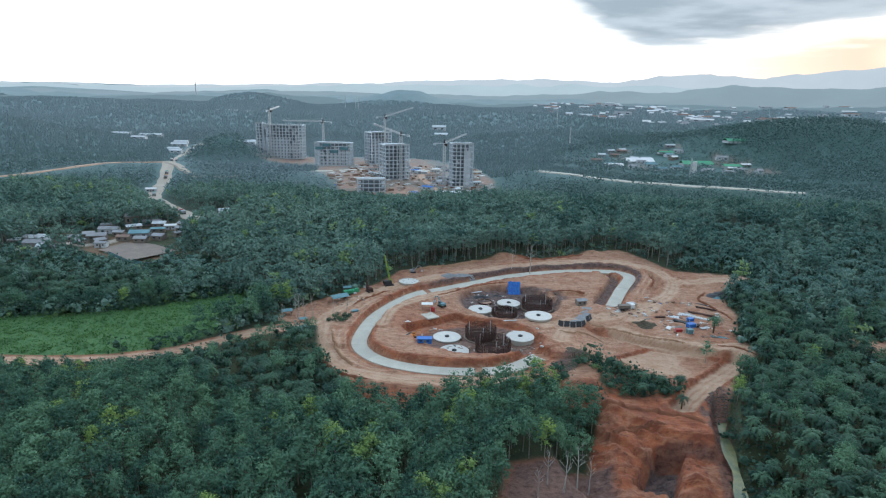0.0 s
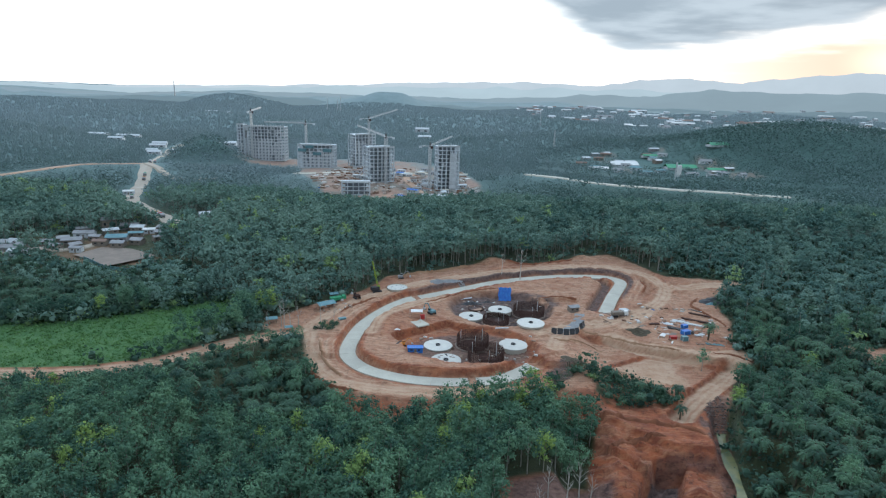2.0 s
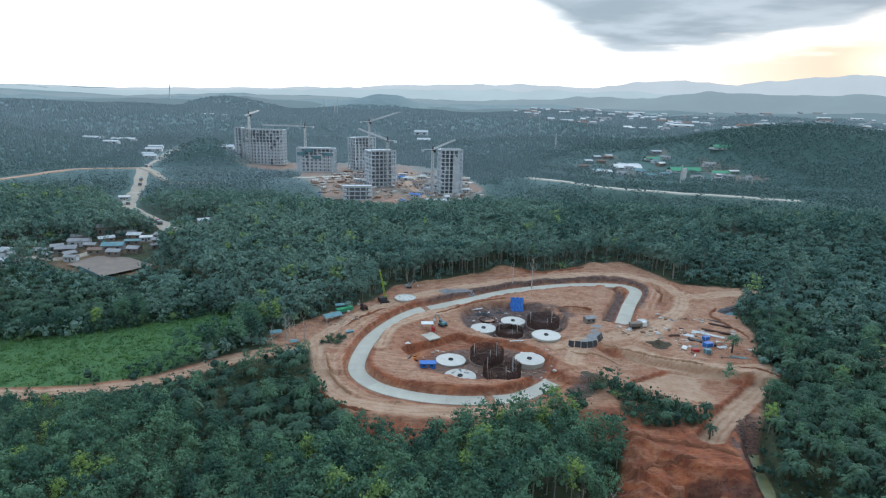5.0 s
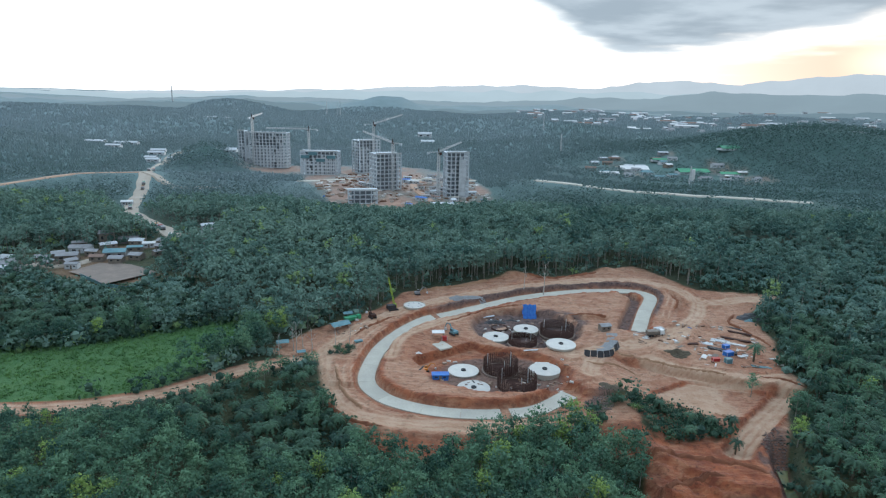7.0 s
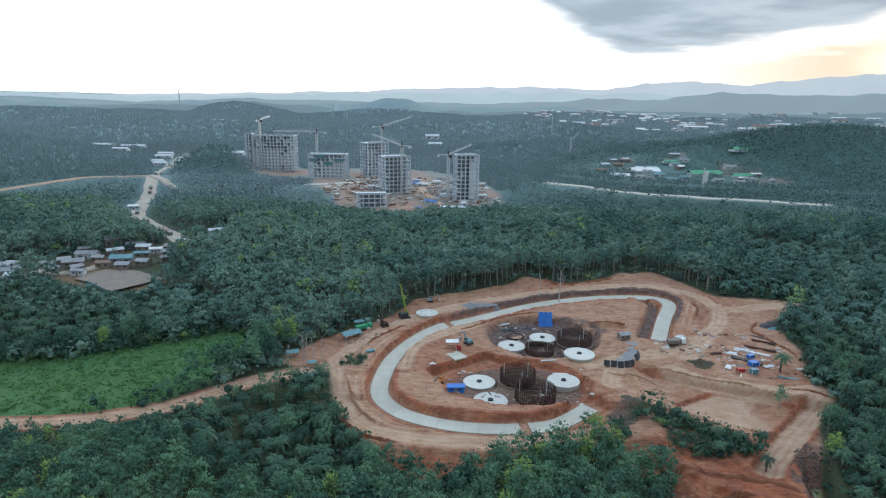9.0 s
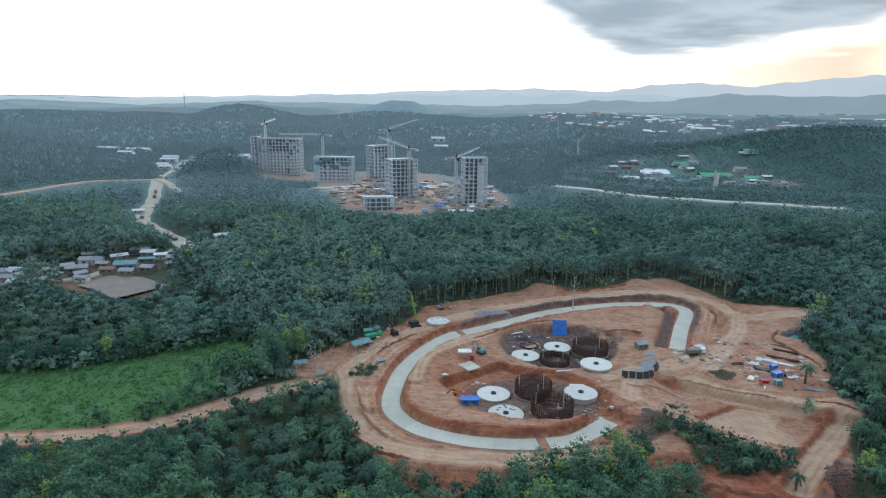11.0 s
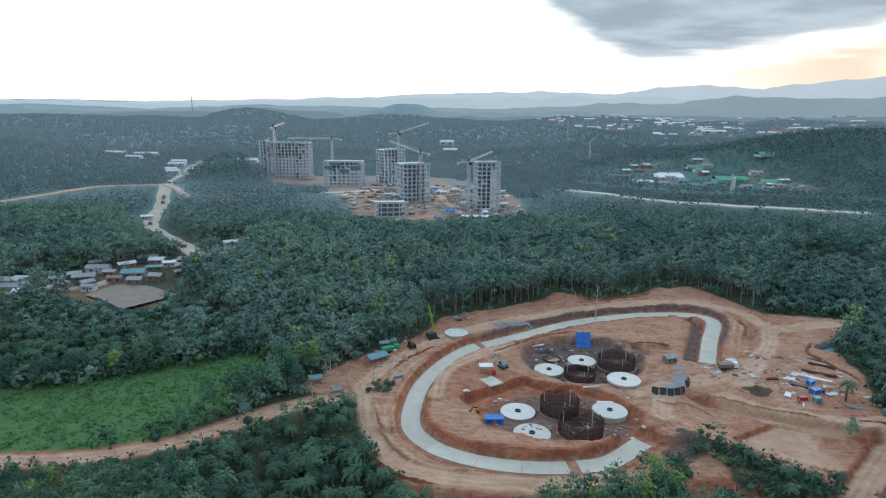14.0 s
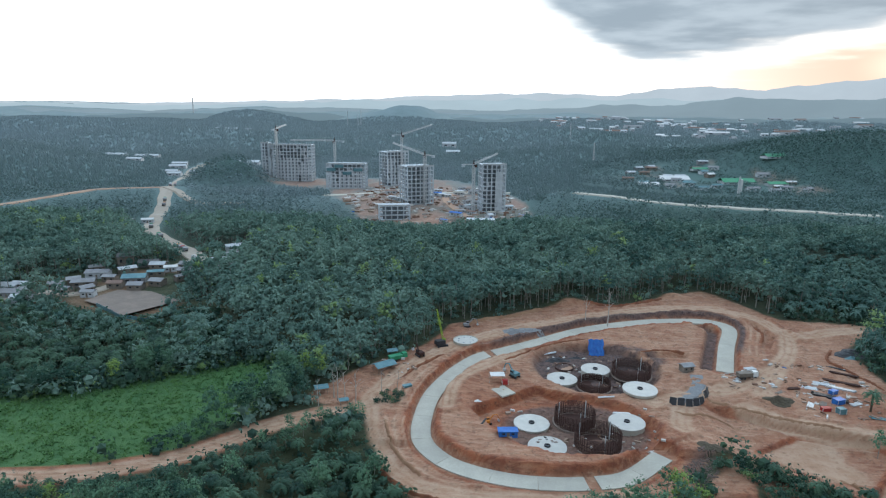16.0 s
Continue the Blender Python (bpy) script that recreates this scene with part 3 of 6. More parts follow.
    for line in WORN:
        wd, _ = near_line(x, y, line)
        wd = wd + 1.2 * (fbm(x / 6, y / 6, 2, 95) - 0.5)
        z = z + 0.55 * np.exp(-((np.abs(wd) - 5.0) / 0.8) ** 2) * smooth(R, 420, 380) * smooth(d, 4.2, 5.5) * soil
        worn = np.maximum(worn, smooth(wd, 4.2, 2.2) * (1 - 0.5 * smooth(np.abs(np.abs(wd) - 1.1), 0.7, 0.2)))
    worn = np.maximum(worn, 0.8 * smooth(flat, 0.3, 1.5) * smooth(fbm(x / 12, y / 12, 3, 17), 0.36, 0.5))
    dark = np.maximum(dark, 0.8 * smooth(rub + edge, -1, 2) * smooth(fbm(x / 3, y / 3, 3, 49), 0.36, 0.5))
    red = np.maximum(red, 0.95 * smooth(rd, 3.4, 3.9) * smooth(rd, 6.4, 5.2) * smooth(y, 240, 232))
    red = np.maximum(red, 0.9 * smooth(flat, -1.4, -0.6) * smooth(flat, 1.2, 0.5))
    # wheel lines round the outside of the ring
    lines = smooth(np.sin(d * 2.35 + 2.5 * fbm(x / 14, y / 14, 2, 19)), 0.1, 0.8) * smooth(d, 4.6, 5.6) * smooth(d, 16, 10) * (ins < 0) * smooth(fbm(x / 11, y / 11, 3, 23), 0.38, 0.5)
    worn = np.maximum(worn, 0.75 * lines * soil)
    worn = np.maximum(worn, 0.6 * smooth(tg, -2, 4) * smooth(fbm(x / 20, y / 20, 3, 29), 0.36, 0.5))
    worn = np.where(d < 3.6, 0, worn)
    fieldm = smooth(inside(x, y, FIELD) + edge, -7, -4)
    # depth carries the painted haze of the far ground colour
    return z, dict(soil=soil, red=red, dark=dark, field=fieldm, worn=worn, far=smooth(R, 420, 620), depth=0.85 * haze_depth(x, y))


def ground_z(x, y):
    return float(land(np.array([x]), np.array([y]))[0][0])


def grow(a, b, start, ratio):
    out, s = [], start
    while a < b:
        s *= ratio
        a += s
        out.append(min(a, b))
    return out


SHEET = {}


def sheet_z(x, y):
    """Height of the drawn ground sheet, between its corners."""
    xs, ys, Z = SHEET["x"], SHEET["y"], SHEET["z"]
    i = np.clip(np.searchsorted(xs, x) - 1, 0, len(xs) - 2)
    j = np.clip(np.searchsorted(ys, y) - 1, 0, len(ys) - 2)
    u, v = (x - xs[i]) / (xs[i + 1] - xs[i]), (y - ys[j]) / (ys[j + 1] - ys[j])
    return (Z[j, i] * (1 - u) + Z[j, i + 1] * u) * (1 - v) + (Z[j + 1, i] * (1 - u) + Z[j + 1, i + 1] * u) * v


def build_ground():
    xs = [-v for v in grow(95, 3400, 1.15, 1.07)][::-1] + list(np.arange(-95, -72, 1.25)) + list(np.arange(-72, 118, 0.72)) + list(np.arange(118, 150.1, 1.25)) + grow(150, 3400, 1.15, 1.07)
    ys = [-v for v in grow(-118, 900, 1.0, 1.10)][::-1] + list(np.arange(118, 140, 1.25)) + list(np.arange(140, 350, 0.72)) + list(np.arange(350, 370.1, 1.25)) + grow(370, 4900, 1.15, 1.045)
    X, Y = np.meshgrid(np.array(xs), np.array(ys))
    Z, cover = land(X, Y)
    SHEET.update(x=np.array(xs), y=np.array(ys), z=Z)
    ny, nx = X.shape
    idx = np.arange(nx * ny).reshape(ny, nx)
    quads = np.stack([idx[:-1, :-1], idx[:-1, 1:], idx[1:, 1:], idx[1:, :-1]], -1).reshape(-1, 4)
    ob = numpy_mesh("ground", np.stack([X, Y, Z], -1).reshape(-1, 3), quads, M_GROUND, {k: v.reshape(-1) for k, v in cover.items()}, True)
    tagged(ob, "cleared orange clay ground among dark forest floor", "ground", kind="structure")


def numpy_mesh(name, verts, faces, mat, attrs=None, shade=False, parent=None, normals=None):
    me = bpy.data.meshes.new(name)
    n, k = faces.shape
    me.vertices.add(len(verts))
    me.vertices.foreach_set("co", np.asarray(verts, np.float32).ravel())
    me.loops.add(n * k)
    me.loops.foreach_set("vertex_index", faces.astype(np.int32).ravel())
    me.polygons.add(n)
    me.polygons.foreach_set("loop_start", np.arange(0, n * k, k, dtype=np.int32))
    me.polygons.foreach_set("use_smooth", np.full(n, shade))
    for key, v in (attrs or {}).items():
        me.attributes.new(key, "FLOAT", "POINT").data.foreach_set("value", np.asarray(v, np.float32))
    me.materials.append(mat)
    me.update(calc_edges=True)
    if normals is not None:
        me.attributes.new("custom_normal", "FLOAT_VECTOR", "POINT").data.foreach_set("vector", np.asarray(normals, np.float32).ravel())
    ob = new(name, me)
    if parent is not None:
        ob.parent = parent
    return ob


build_ground()


def ribbon(name, line, width, mat, label, category, lift=0.25, thick=0.3):
    """A road laid on the ground along a line."""
    b = Build()
    vs, fs = [], []
    heights = land(np.array([p[0] for p in line]), np.array([p[1] for p in line]))[0]
    for i, p in enumerate(line):
        a, c = line[max(0, i - 1)], line[min(len(line) - 1, i + 1)]
        t = math.atan2(c[1] - a[1], c[0] - a[0])
        nx, ny = -math.sin(t), math.cos(t)
        for s in (-1, 1):
            w = width / 2 * (1 + 0.12 * math.sin(i * 1.7 + s))
            x, y = p[0] + nx * s * w, p[1] + ny * s * w
            z = float(heights[i]) + lift
            vs += [(x, y, z), (x + nx * s, y + ny * s, z - thick - 1.0)]
    for i in range(len(line) - 1):
        k = 4 * i
        fs += [(k, k + 4, k + 6, k + 2), (k + 1, k + 5, k + 4, k), (k + 2, k + 6, k + 7, k + 3)]
    b.add(vs, fs)
    return tagged(part(name, b, mat), label, category, kind="structure")


ribbon("haul_road", HAUL, 10.5, M_DIRTROAD, "wide dusty pale haul road through the forest", "road")
ribbon("village_lane", LANE, 5.5, M_DIRTROAD, "pale dusty lane between the village houses", "road", 0.5)
ribbon("terrace_lane", LOW_LANE, 6, M_DIRTROAD, "pale dusty lane below the wooded knoll", "road", 1.0)
ribbon("side_road", SIDE, 6.5, M_CLAYROAD, "reddish clay side road on a low ridge", "road")
ribbon("paved_road", RIGHT_ROAD, 7.5, M_CONC, "pale new road on a low bank below the village", "road", 0.6)

# water of the borrow pit and the narrow green stream
M_WATER, _nt, _out = material("muddy_water")
surface(_nt, _out, mixer(_nt, spread(_nt, grain(_nt, place(_nt), 0.3, 4), 0.35, 0.65), (0.085, 0.10, 0.055), (0.15, 0.14, 0.06)), 0.22, 0, None, 0, 0, 0.3)


def flat_strip(name, line, width, z, mat):
    b = Build()
    vs, fs = [], []
    for i, p in enumerate(line):
        a, c = line[max(0, i - 1)], line[min(len(line) - 1, i + 1)]
        t = math.atan2(c[1] - a[1], c[0] - a[0])
        w = width / 2 * (1 + 0.3 * math.sin(i * 0.9))
        vs += [(p[0] - math.sin(t) * w, p[1] + math.cos(t) * w, z), (p[0] + math.sin(t) * w, p[1] - math.cos(t) * w, z)]
    fs = [(2 * i, 2 * i + 1, 2 * i + 3, 2 * i + 2) for i in range(len(line) - 1)]
    return part(name, b.add(vs, fs), mat)
tagged(flat_strip("stream_water", STREAM, 3.0, -9.2, M_WATER), "narrow murky green stream beside the clay pit", "stream", kind="structure")

# ---- trees ----
RNG = np.random.default_rng(4)


def leaf_cards(points, normals, size, rng, squash=0.55):
    """Small bent leaf clumps at the points, facing about along the normals."""
    n = len(points)
    nrm = normals + rng.normal(0, squash, (n, 3))
    nrm /= np.linalg.norm(nrm, axis=1, keepdims=True)
    up = rng.normal(0, 1, (n, 3))
    u = np.cross(nrm, up)
    u /= np.linalg.norm(u, axis=1, keepdims=True)
    v = np.cross(nrm, u)
    s = size * rng.uniform(0.6, 1.35, (n, 1))
    corners = [points - u * s, points - v * s * 0.62 + nrm * s * 0.2, points + u * s, points + v * s * 0.62 + nrm * s * 0.2]
    verts = np.stack(corners, 1).reshape(-1, 3)
    k = 4 * np.arange(n)[:, None]
    faces = np.concatenate([k + [[0, 1, 2]], k + [[0, 2, 3]]])
    soft = normals * 0.9 + nrm * np.sign((nrm * normals).sum(1, keepdims=True)) * 0.5
    soft /= np.linalg.norm(soft, axis=1, keepdims=True)
    return verts, faces, np.repeat(soft, 4, 0)


def hull(c, r, rng, n=5):
    """A rough inner body that fills a lobe."""
    vs = [c + r * np.array([0, 0, 0.8])]
    for zz, rr in ((0.35, 0.78), (-0.3, 0.8)):
        for i in range(n):
            a = 2 * math.pi * (i + rng.uniform(-0.2, 0.2)) / n
            vs.append(c + r * np.array([math.cos(a) * rr, math.sin(a) * rr, zz]) * rng.uniform(0.85, 1.05))
    vs.append(c + r * np.array([0, 0, -0.7]))
    fs = []
    for i in range(n):
        j = (i + 1) % n
        fs += [(0, 1 + i, 1 + j), (1 + i, 1 + n + i, 1 + n + j), (1 + i, 1 + n + j, 1 + j), (1 + n + i, 2 * n + 1, 1 + n + j)]
    vs = np.array(vs)
    out = (vs - c) / r
    return vs, np.array(fs), out / np.linalg.norm(out, axis=1, keepdims=True)


def join(pieces):
    k = 0
    cols = []
    for p in pieces:
        cols.append((p[0], np.asarray(p[1]) + k) + tuple(p[2:]))
        k += len(p[0])
    return tuple(np.concatenate(q) for q in zip(*cols))


def crown_template(seed, lobes, cards, size, height=13.0, spread_r=3.2, low=0.45, body=0.6, upright=0.0, flat=1.0):
    """A broad-leaved crown: many small uneven sprays of leaves inside a loose egg shape."""
    rng = np.random.default_rng(seed)
    pieces = []
    each = max(1, cards // lobes)
    span = height * (0.95 - low)
    for k in range(lobes):
        u = (k + rng.uniform(0.1, 0.9)) / lobes
        a = k * 2.399 + rng.uniform(-0.7, 0.7)
        rad = spread_r * (0.10 + 0.66 * math.sqrt(max(0.0, 1 - u ** 1.7))) * rng.uniform(0.55, 1.12)
        c = np.array([math.cos(a) * rad, math.sin(a) * rad, height * low + span * (0.18 + 0.74 * u) + rng.uniform(-0.05, 0.05) * span])
        r = np.array([1.0, 1.0, rng.uniform(0.7, 1.2) * flat]) * spread_r * rng.uniform(0.30, 0.54) * (1.0 + 1.0 / lobes)
        d = rng.normal(0, 1, (each, 3))
        d[:, 2] = np.abs(d[:, 2]) * 1.1 - 0.5
        d /= np.linalg.norm(d, axis=1, keepdims=True)
        pts = c + d * r * rng.uniform(0.45, 1.45, (each, 1))
        whole = pts - np.array([0, 0, height * low])
        whole /= np.linalg.norm(whole, axis=1, keepdims=True)
        face = (0.5 * d + 0.5 * whole) * (1 - upright) + np.array([0, 0, upright])
        face /= np.linalg.norm(face, axis=1, keepdims=True)
        pieces.append(leaf_cards(pts, face, size, rng, 0.75))
        if body > 0:
            v, q, nn = hull(c, r * body, rng, 4)
            nn = nn * (1 - upright) + np.array([0, 0, upright + 0.2])
            pieces.append((v, q, nn / np.linalg.norm(nn, axis=1, keepdims=True)))
    return join(pieces)


def canopy_template(seed, r, h, tops, size):
    """A piece of the closed far canopy: low pointed crowns that run into one another."""
    rng = np.random.default_rng(seed)
    vs, fs, ns = [], [], []
    for k in range(tops):
        a, t = k * 2.399 + rng.uniform(-0.4, 0.4), math.sqrt((k + 0.5) / tops)
        c = np.array([math.cos(a) * r * t * 0.8, math.sin(a) * r * t * 0.8, 0.0])
        w, up, o = size * rng.uniform(0.7, 1.35), h * rng.uniform(0.55, 1.15), len(vs)
        vs.append(c + (rng.uniform(-0.2, 0.2) * w, rng.uniform(-0.2, 0.2) * w, up))
        ns.append((0.0, 0.0, 1.0))
        for i in range(5):
            q = 2 * math.pi * (i + rng.uniform(-0.3, 0.3)) / 5
            vs.append(c + (math.cos(q) * w, math.sin(q) * w, -0.5 * r))
            n = np.array([math.cos(q) * 0.45, math.sin(q) * 0.45, 1.0])
            ns.append(tuple(n / np.linalg.norm(n)))
            fs.append((o, o + 1 + i, o + 1 + (i + 1) % 5))
    return np.array(vs), np.array(fs), np.array(ns)


def stem(points, radii, n=5):
    vs, fs = [], []
    for p, r in zip(points, radii):
        for i in range(n):
            a = 2 * math.pi * i / n
            vs.append((p[0] + math.cos(a) * r, p[1] + math.sin(a) * r, p[2]))
    for k in range(len(points) - 1):
        for i in range(n):
            j = (i + 1) % n
            a, b, c, d = k * n + i, k * n + j, (k + 1) * n + j, (k + 1) * n + i
            fs += [(a, b, c), (a, c, d)]
    return np.array(vs, float), np.array(fs)


def trunk_template(seed, height=13.0, limbs=4, n=5):
    rng = np.random.default_rng(seed)
    sway = rng.uniform(-0.5, 0.5, 2)
    pts = [(sway[0] * t * t, sway[1] * t * t, height * 0.86 * t) for t in (-0.06, 0.0, 0.35, 0.7, 1.0)]
    pieces = [stem(pts, (0.22, 0.18, 0.14, 0.10, 0.05), n)]
    for _ in range(limbs):
        h, a = rng.uniform(0.42, 0.72), rng.uniform(0, 2 * math.pi)
        o = np.array([sway[0] * h * h, sway[1] * h * h, height * 0.86 * h])
        e = o + np.array([math.cos(a) * rng.uniform(1.0, 2.0), math.sin(a) * rng.uniform(1.0, 2.0), rng.uniform(1.6, 3.2)])
        pieces.append(stem([o, (o + e) / 2 + (0, 0, 0.2), e], (0.09, 0.06, 0.03), 3))
    return join(pieces)


def palm_template(seed, fronds=20, height=6.0, reach=4.4, pairs=8):
    """An oil palm's head: arching fronds, each a rib with rows of drooping leaflets."""
    rng = np.random.default_rng(seed)
    vs, fs, ns = [], [], []
    for k in range(fronds):
        a = k * 2.399 + rng.uniform(-0.25, 0.25)
        t0 = k / fronds
        rise = 1.2 - 1.35 * t0 + rng.uniform(-0.15, 0.15)
        length = reach * rng.uniform(0.82, 1.12)
        ca, sa = math.cos(a), math.sin(a)

        def rib(t):
            r = length * (t * (1 - 0.12 * t))
            return np.array([ca * r, sa * r, height + rise * length * 0.55 * t - (0.60 + 0.25 * t0) * length * t * t])
        for i in range(pairs):
            t = 0.10 + 0.90 * i / pairs
            p, q = rib(t), rib(min(1.0, t + 0.95 / pairs))
            w = reach * 0.23 * math.sin(math.pi * min(0.97, 0.20 + 0.72 * t)) * rng.uniform(0.8, 1.15)
            for s in (-1, 1):
                tip = (p + q) / 2 + np.array([-sa * s * w + ca * w * 0.45, ca * s * w + sa * w * 0.45, -w * rng.uniform(0.25, 0.65)])
                o = len(vs)
                vs += [p, q, tip]
                fs.append((o, o + 1, o + 2) if s < 0 else (o, o + 2, o + 1))
                n = np.array([ca * 0.7 * t - sa * s * 0.6 + rng.uniform(-0.3, 0.3), sa * 0.7 * t + ca * s * 0.6 + rng.uniform(-0.3, 0.3), 0.95 - 0.6 * t0])
                ns += [n / np.linalg.norm(n)] * 3
    return np.array(vs), np.array(fs), np.array(ns)


def scatter(name, templates, pos, size, mat, label, category, tint=None, stretch=None):
    """Very many trees as one mesh of real leaves."""
    n = len(pos)
    if n == 0:
        return None
    turn = RNG.uniform(0, 2 * math.pi, n)
    tint = RNG.uniform(0, 1, n) if tint is None else tint
    pick = RNG.integers(0, len(templates), n)
    vs, fs, ts, ns, k = [], [], [], [], 0
    for t, (tv, tf, *tn) in enumerate(templates):
        who = np.where(pick == t)[0]
        if not len(who):
            continue
        c, s, m = np.cos(turn[who])[:, None], np.sin(turn[who])[:, None], size[who][:, None]
        X = (tv[None, :, 0] * c - tv[None, :, 1] * s) * m + pos[who, 0][:, None]
        Y = (tv[None, :, 0] * s + tv[None, :, 1] * c) * m + pos[who, 1][:, None]
        zz = size[who][:, None] if stretch is None else stretch[who][:, None]
        Z = tv[None, :, 2] * zz + pos[who, 2][:, None]
        vs.append(np.stack([X, Y, Z], -1).reshape(-1, 3))
        fs.append((tf[None] + (k + np.arange(len(who)) * len(tv))[:, None, None]).reshape(-1, 3))
        ts.append(np.repeat(tint[who], len(tv)))
        if tn:
            q = tn[0][None]
            ns.append(np.stack([q[..., 0] * c - q[..., 1] * s, q[..., 0] * s + q[..., 1] * c, q[..., 2] + 0 * c], -1).reshape(-1, 3))
        k += len(who) * len(tv)
    ob = numpy_mesh(name, np.concatenate(vs), np.concatenate(fs), mat, {"tint": np.concatenate(ts)}, normals=np.concatenate(ns) if ns else None)
    return tagged(ob, label, category, kind="stuff")


def lattice(x0, x1, y0, y1, step):
    X, Y = np.meshgrid(np.arange(x0, x1, step), np.arange(y0, y1, step))
    X = X + RNG.uniform(-0.38, 0.38, X.shape) * step
    Y = Y + RNG.uniform(-0.38, 0.38, Y.shape) * step
    return X.ravel(), Y.ravel()


_r = random.Random(5)
VALLEY_HOUSES = [(x, y) for x, y in ((_r.uniform(130, 320), _r.uniform(695, 890)) for _ in range(44)) if float(inside(np.array([x]), np.array([y]), VILLAGE_R)[0]) > 4]


def house_room(x, y):
    return np.min([np.hypot(x - hx, y - hy) for hx, hy in VALLEY_HOUSES + [(189, 797), (180, 790), (200, 800), (250, 770), (238, 770), (262, 768), (285, 752), (150, 752), (238, 842)]], axis=0)


def roadside(x, y):
    """Trees stay low where a road must show over them."""
    d = np.minimum(near_line(x, y, SIDE)[0], near_line(x, y, RIGHT_ROAD)[0] + 70 * (fbm(x / 17, y / 17, 2, 15) > 0.56))
    d = np.minimum(d, near_line(x, y, HAUL)[0] * 3.0)
    d = np.minimum(d, 4 - inside(x, y, TOWER_GROUND) + 60 * (y > 600))
    return 0.36 + 0.64 * smooth(d, 14, 62)


def trackside(x, y):
    """Low growth on the near side of the site track."""
    low = np.where((x < -62) & (y < 0.55 * x + 285), 0.50 + 0.50 * smooth(near_line(x, y, TRACK)[0], 6, 34), 1.0)
    return low * (1 - 0.6 * smooth(inside(x, y, VILLAGE_FRONT), -6, 6))


def wooded(x, y):
    """How far from any open ground, positive where trees may stand."""
    o = -inside(x, y, CLEARING)
    o = np.minimum(o, near_line(x, y, TRACK)[0] - 4.5)
    o = np.minimum(o, -inside(x, y, FIELD) - 1.0)
    o = np.minimum(o, near_line(x, y, HAUL)[0] - 7)
    o = np.minimum(o, near_line(x, y, SIDE)[0] - 9)
    o = np.minimum(o, near_line(x, y, RIGHT_ROAD)[0] - 9)
    o = np.minimum(o, -inside(x, y, TOWER_GROUND) - 2)
    o = np.minimum(o, -inside(x, y, VILLAGE_L) - 2 + 9 * (fbm(x / 13, y / 13, 2, 5) > 0.58))
    o = np.minimum(o, -inside(x, y, VILLAGE_R) - 2 + 60 * (fbm(x / 18, y / 18, 2, 6) > 0.38) * (house_room(x, y) > 9))
    o = np.minimum(o, np.min([np.hypot(x - hx, y - hy) for hx, hy in ((-174, 388), (-170, 400), (-178, 417), (-168, 376), (-289, 492))], axis=0) - 9)
    o = np.minimum(o, np.minimum(near_line(x, y, LANE)[0] - 5, near_line(x, y, LOW_LANE)[0] - 7))
    o = np.minimum(o, near_line(x, y, STREAM)[0] - 2.2)
    o = np.minimum(o, -inside(x, y, [(146, 254), (175, 250), (178, 232), (158, 236)]) - 1)
    o = np.minimum(o, -inside(x, y, [(6, 122), (37, 122), (41, 165), (30, 162), (13, 157)]))
    return o


def palm_land(x, y):
    """Where the oil palms grow, instead of rubber trees."""
    e = 14 * (fbm(x / 30, y / 30, 2, 61) - 0.5)
    right = (x + e > 78) & (y < 420 + e) & (x + 0.0 * y > 78) & (y < 1.9 * x + 135)
    left = inside(x + e, y + e, [(-108, 205), (-62, 234), (-42, 198), (-42, 176), (-75, 178), (-100, 190), (-160, 190)]) > 0
    band = inside(x + e, y + e, [(-300, 232), (-250, 244), (-200, 240), (-168, 248), (-128, 270), (-118, 290), (-150, 318), (-240, 318), (-320, 300)]) > 0
    return right | left | band


def in_sight(x, y, pad=26):
    return (x > -0.80 * y - pad) & (x < 0.66 * y + 0.7 * pad)


TERRACE_FOOT = [(24, 198), (26, 210), (42, 228), (58, 222), (78, 214), (80, 202), (70, 190), (56, 190), (44, 190), (34, 192)]
LOW_GROWTH = [(40, 217), (49, 222), (56.5, 218), (66, 211), (73, 209), (76, 204), (67, 192), (62, 190), (54, 199), (46, 207)]

# near and middle woods
gx, gy = lattice(-420, 340, 112, 480, 4.5)
ok = in_sight(gx, gy)
gx, gy = gx[ok], gy[ok]
ok = (wooded(gx, gy) > 1.5) & (inside(gx, gy, TERRACE_FOOT) < 0)
gx, gy = gx[ok], gy[ok]
pl = palm_land(gx, gy)
mixed = pl & (RNG.uniform(0, 1, len(gx)) < np.where(gx > 60, 0.20, 0.08))
pl = pl & ~mixed
gz = land(gx, gy)[0]
rub = np.stack([gx, gy, gz], -1)[~pl]
thin = RNG.uniform(0, 1, len(rub)) < np.where(rub[:, 1] > 290, 0.76, 0.97)
rub = rub[thin]
tall = 0.80 + 0.36 * fbm(rub[:, 0] / 38, rub[:, 1] / 38, 2, 71) + RNG.uniform(-0.13, 0.13, len(rub))
tall = np.where(rub[:, 1] > 300, tall * 1.12, tall * 0.90) * np.where(rub[:, 1] > 330, roadside(rub[:, 0], rub[:, 1]), 1.0) * trackside(rub[:, 0], rub[:, 1])
tone = np.clip(0.46 + 1.3 * (fbm(rub[:, 0] / 26, rub[:, 1] / 26, 3, 77) - 0.5) + RNG.uniform(-0.42, 0.38, len(rub)), 0, 0.89)
tone = np.where((RNG.uniform(0, 1, len(rub)) < np.where(rub[:, 1] > 262, 0.035, 0.10)) & (fbm(rub[:, 0] / 30, rub[:, 1] / 30, 2, 79) > 0.45), 1.0, tone)

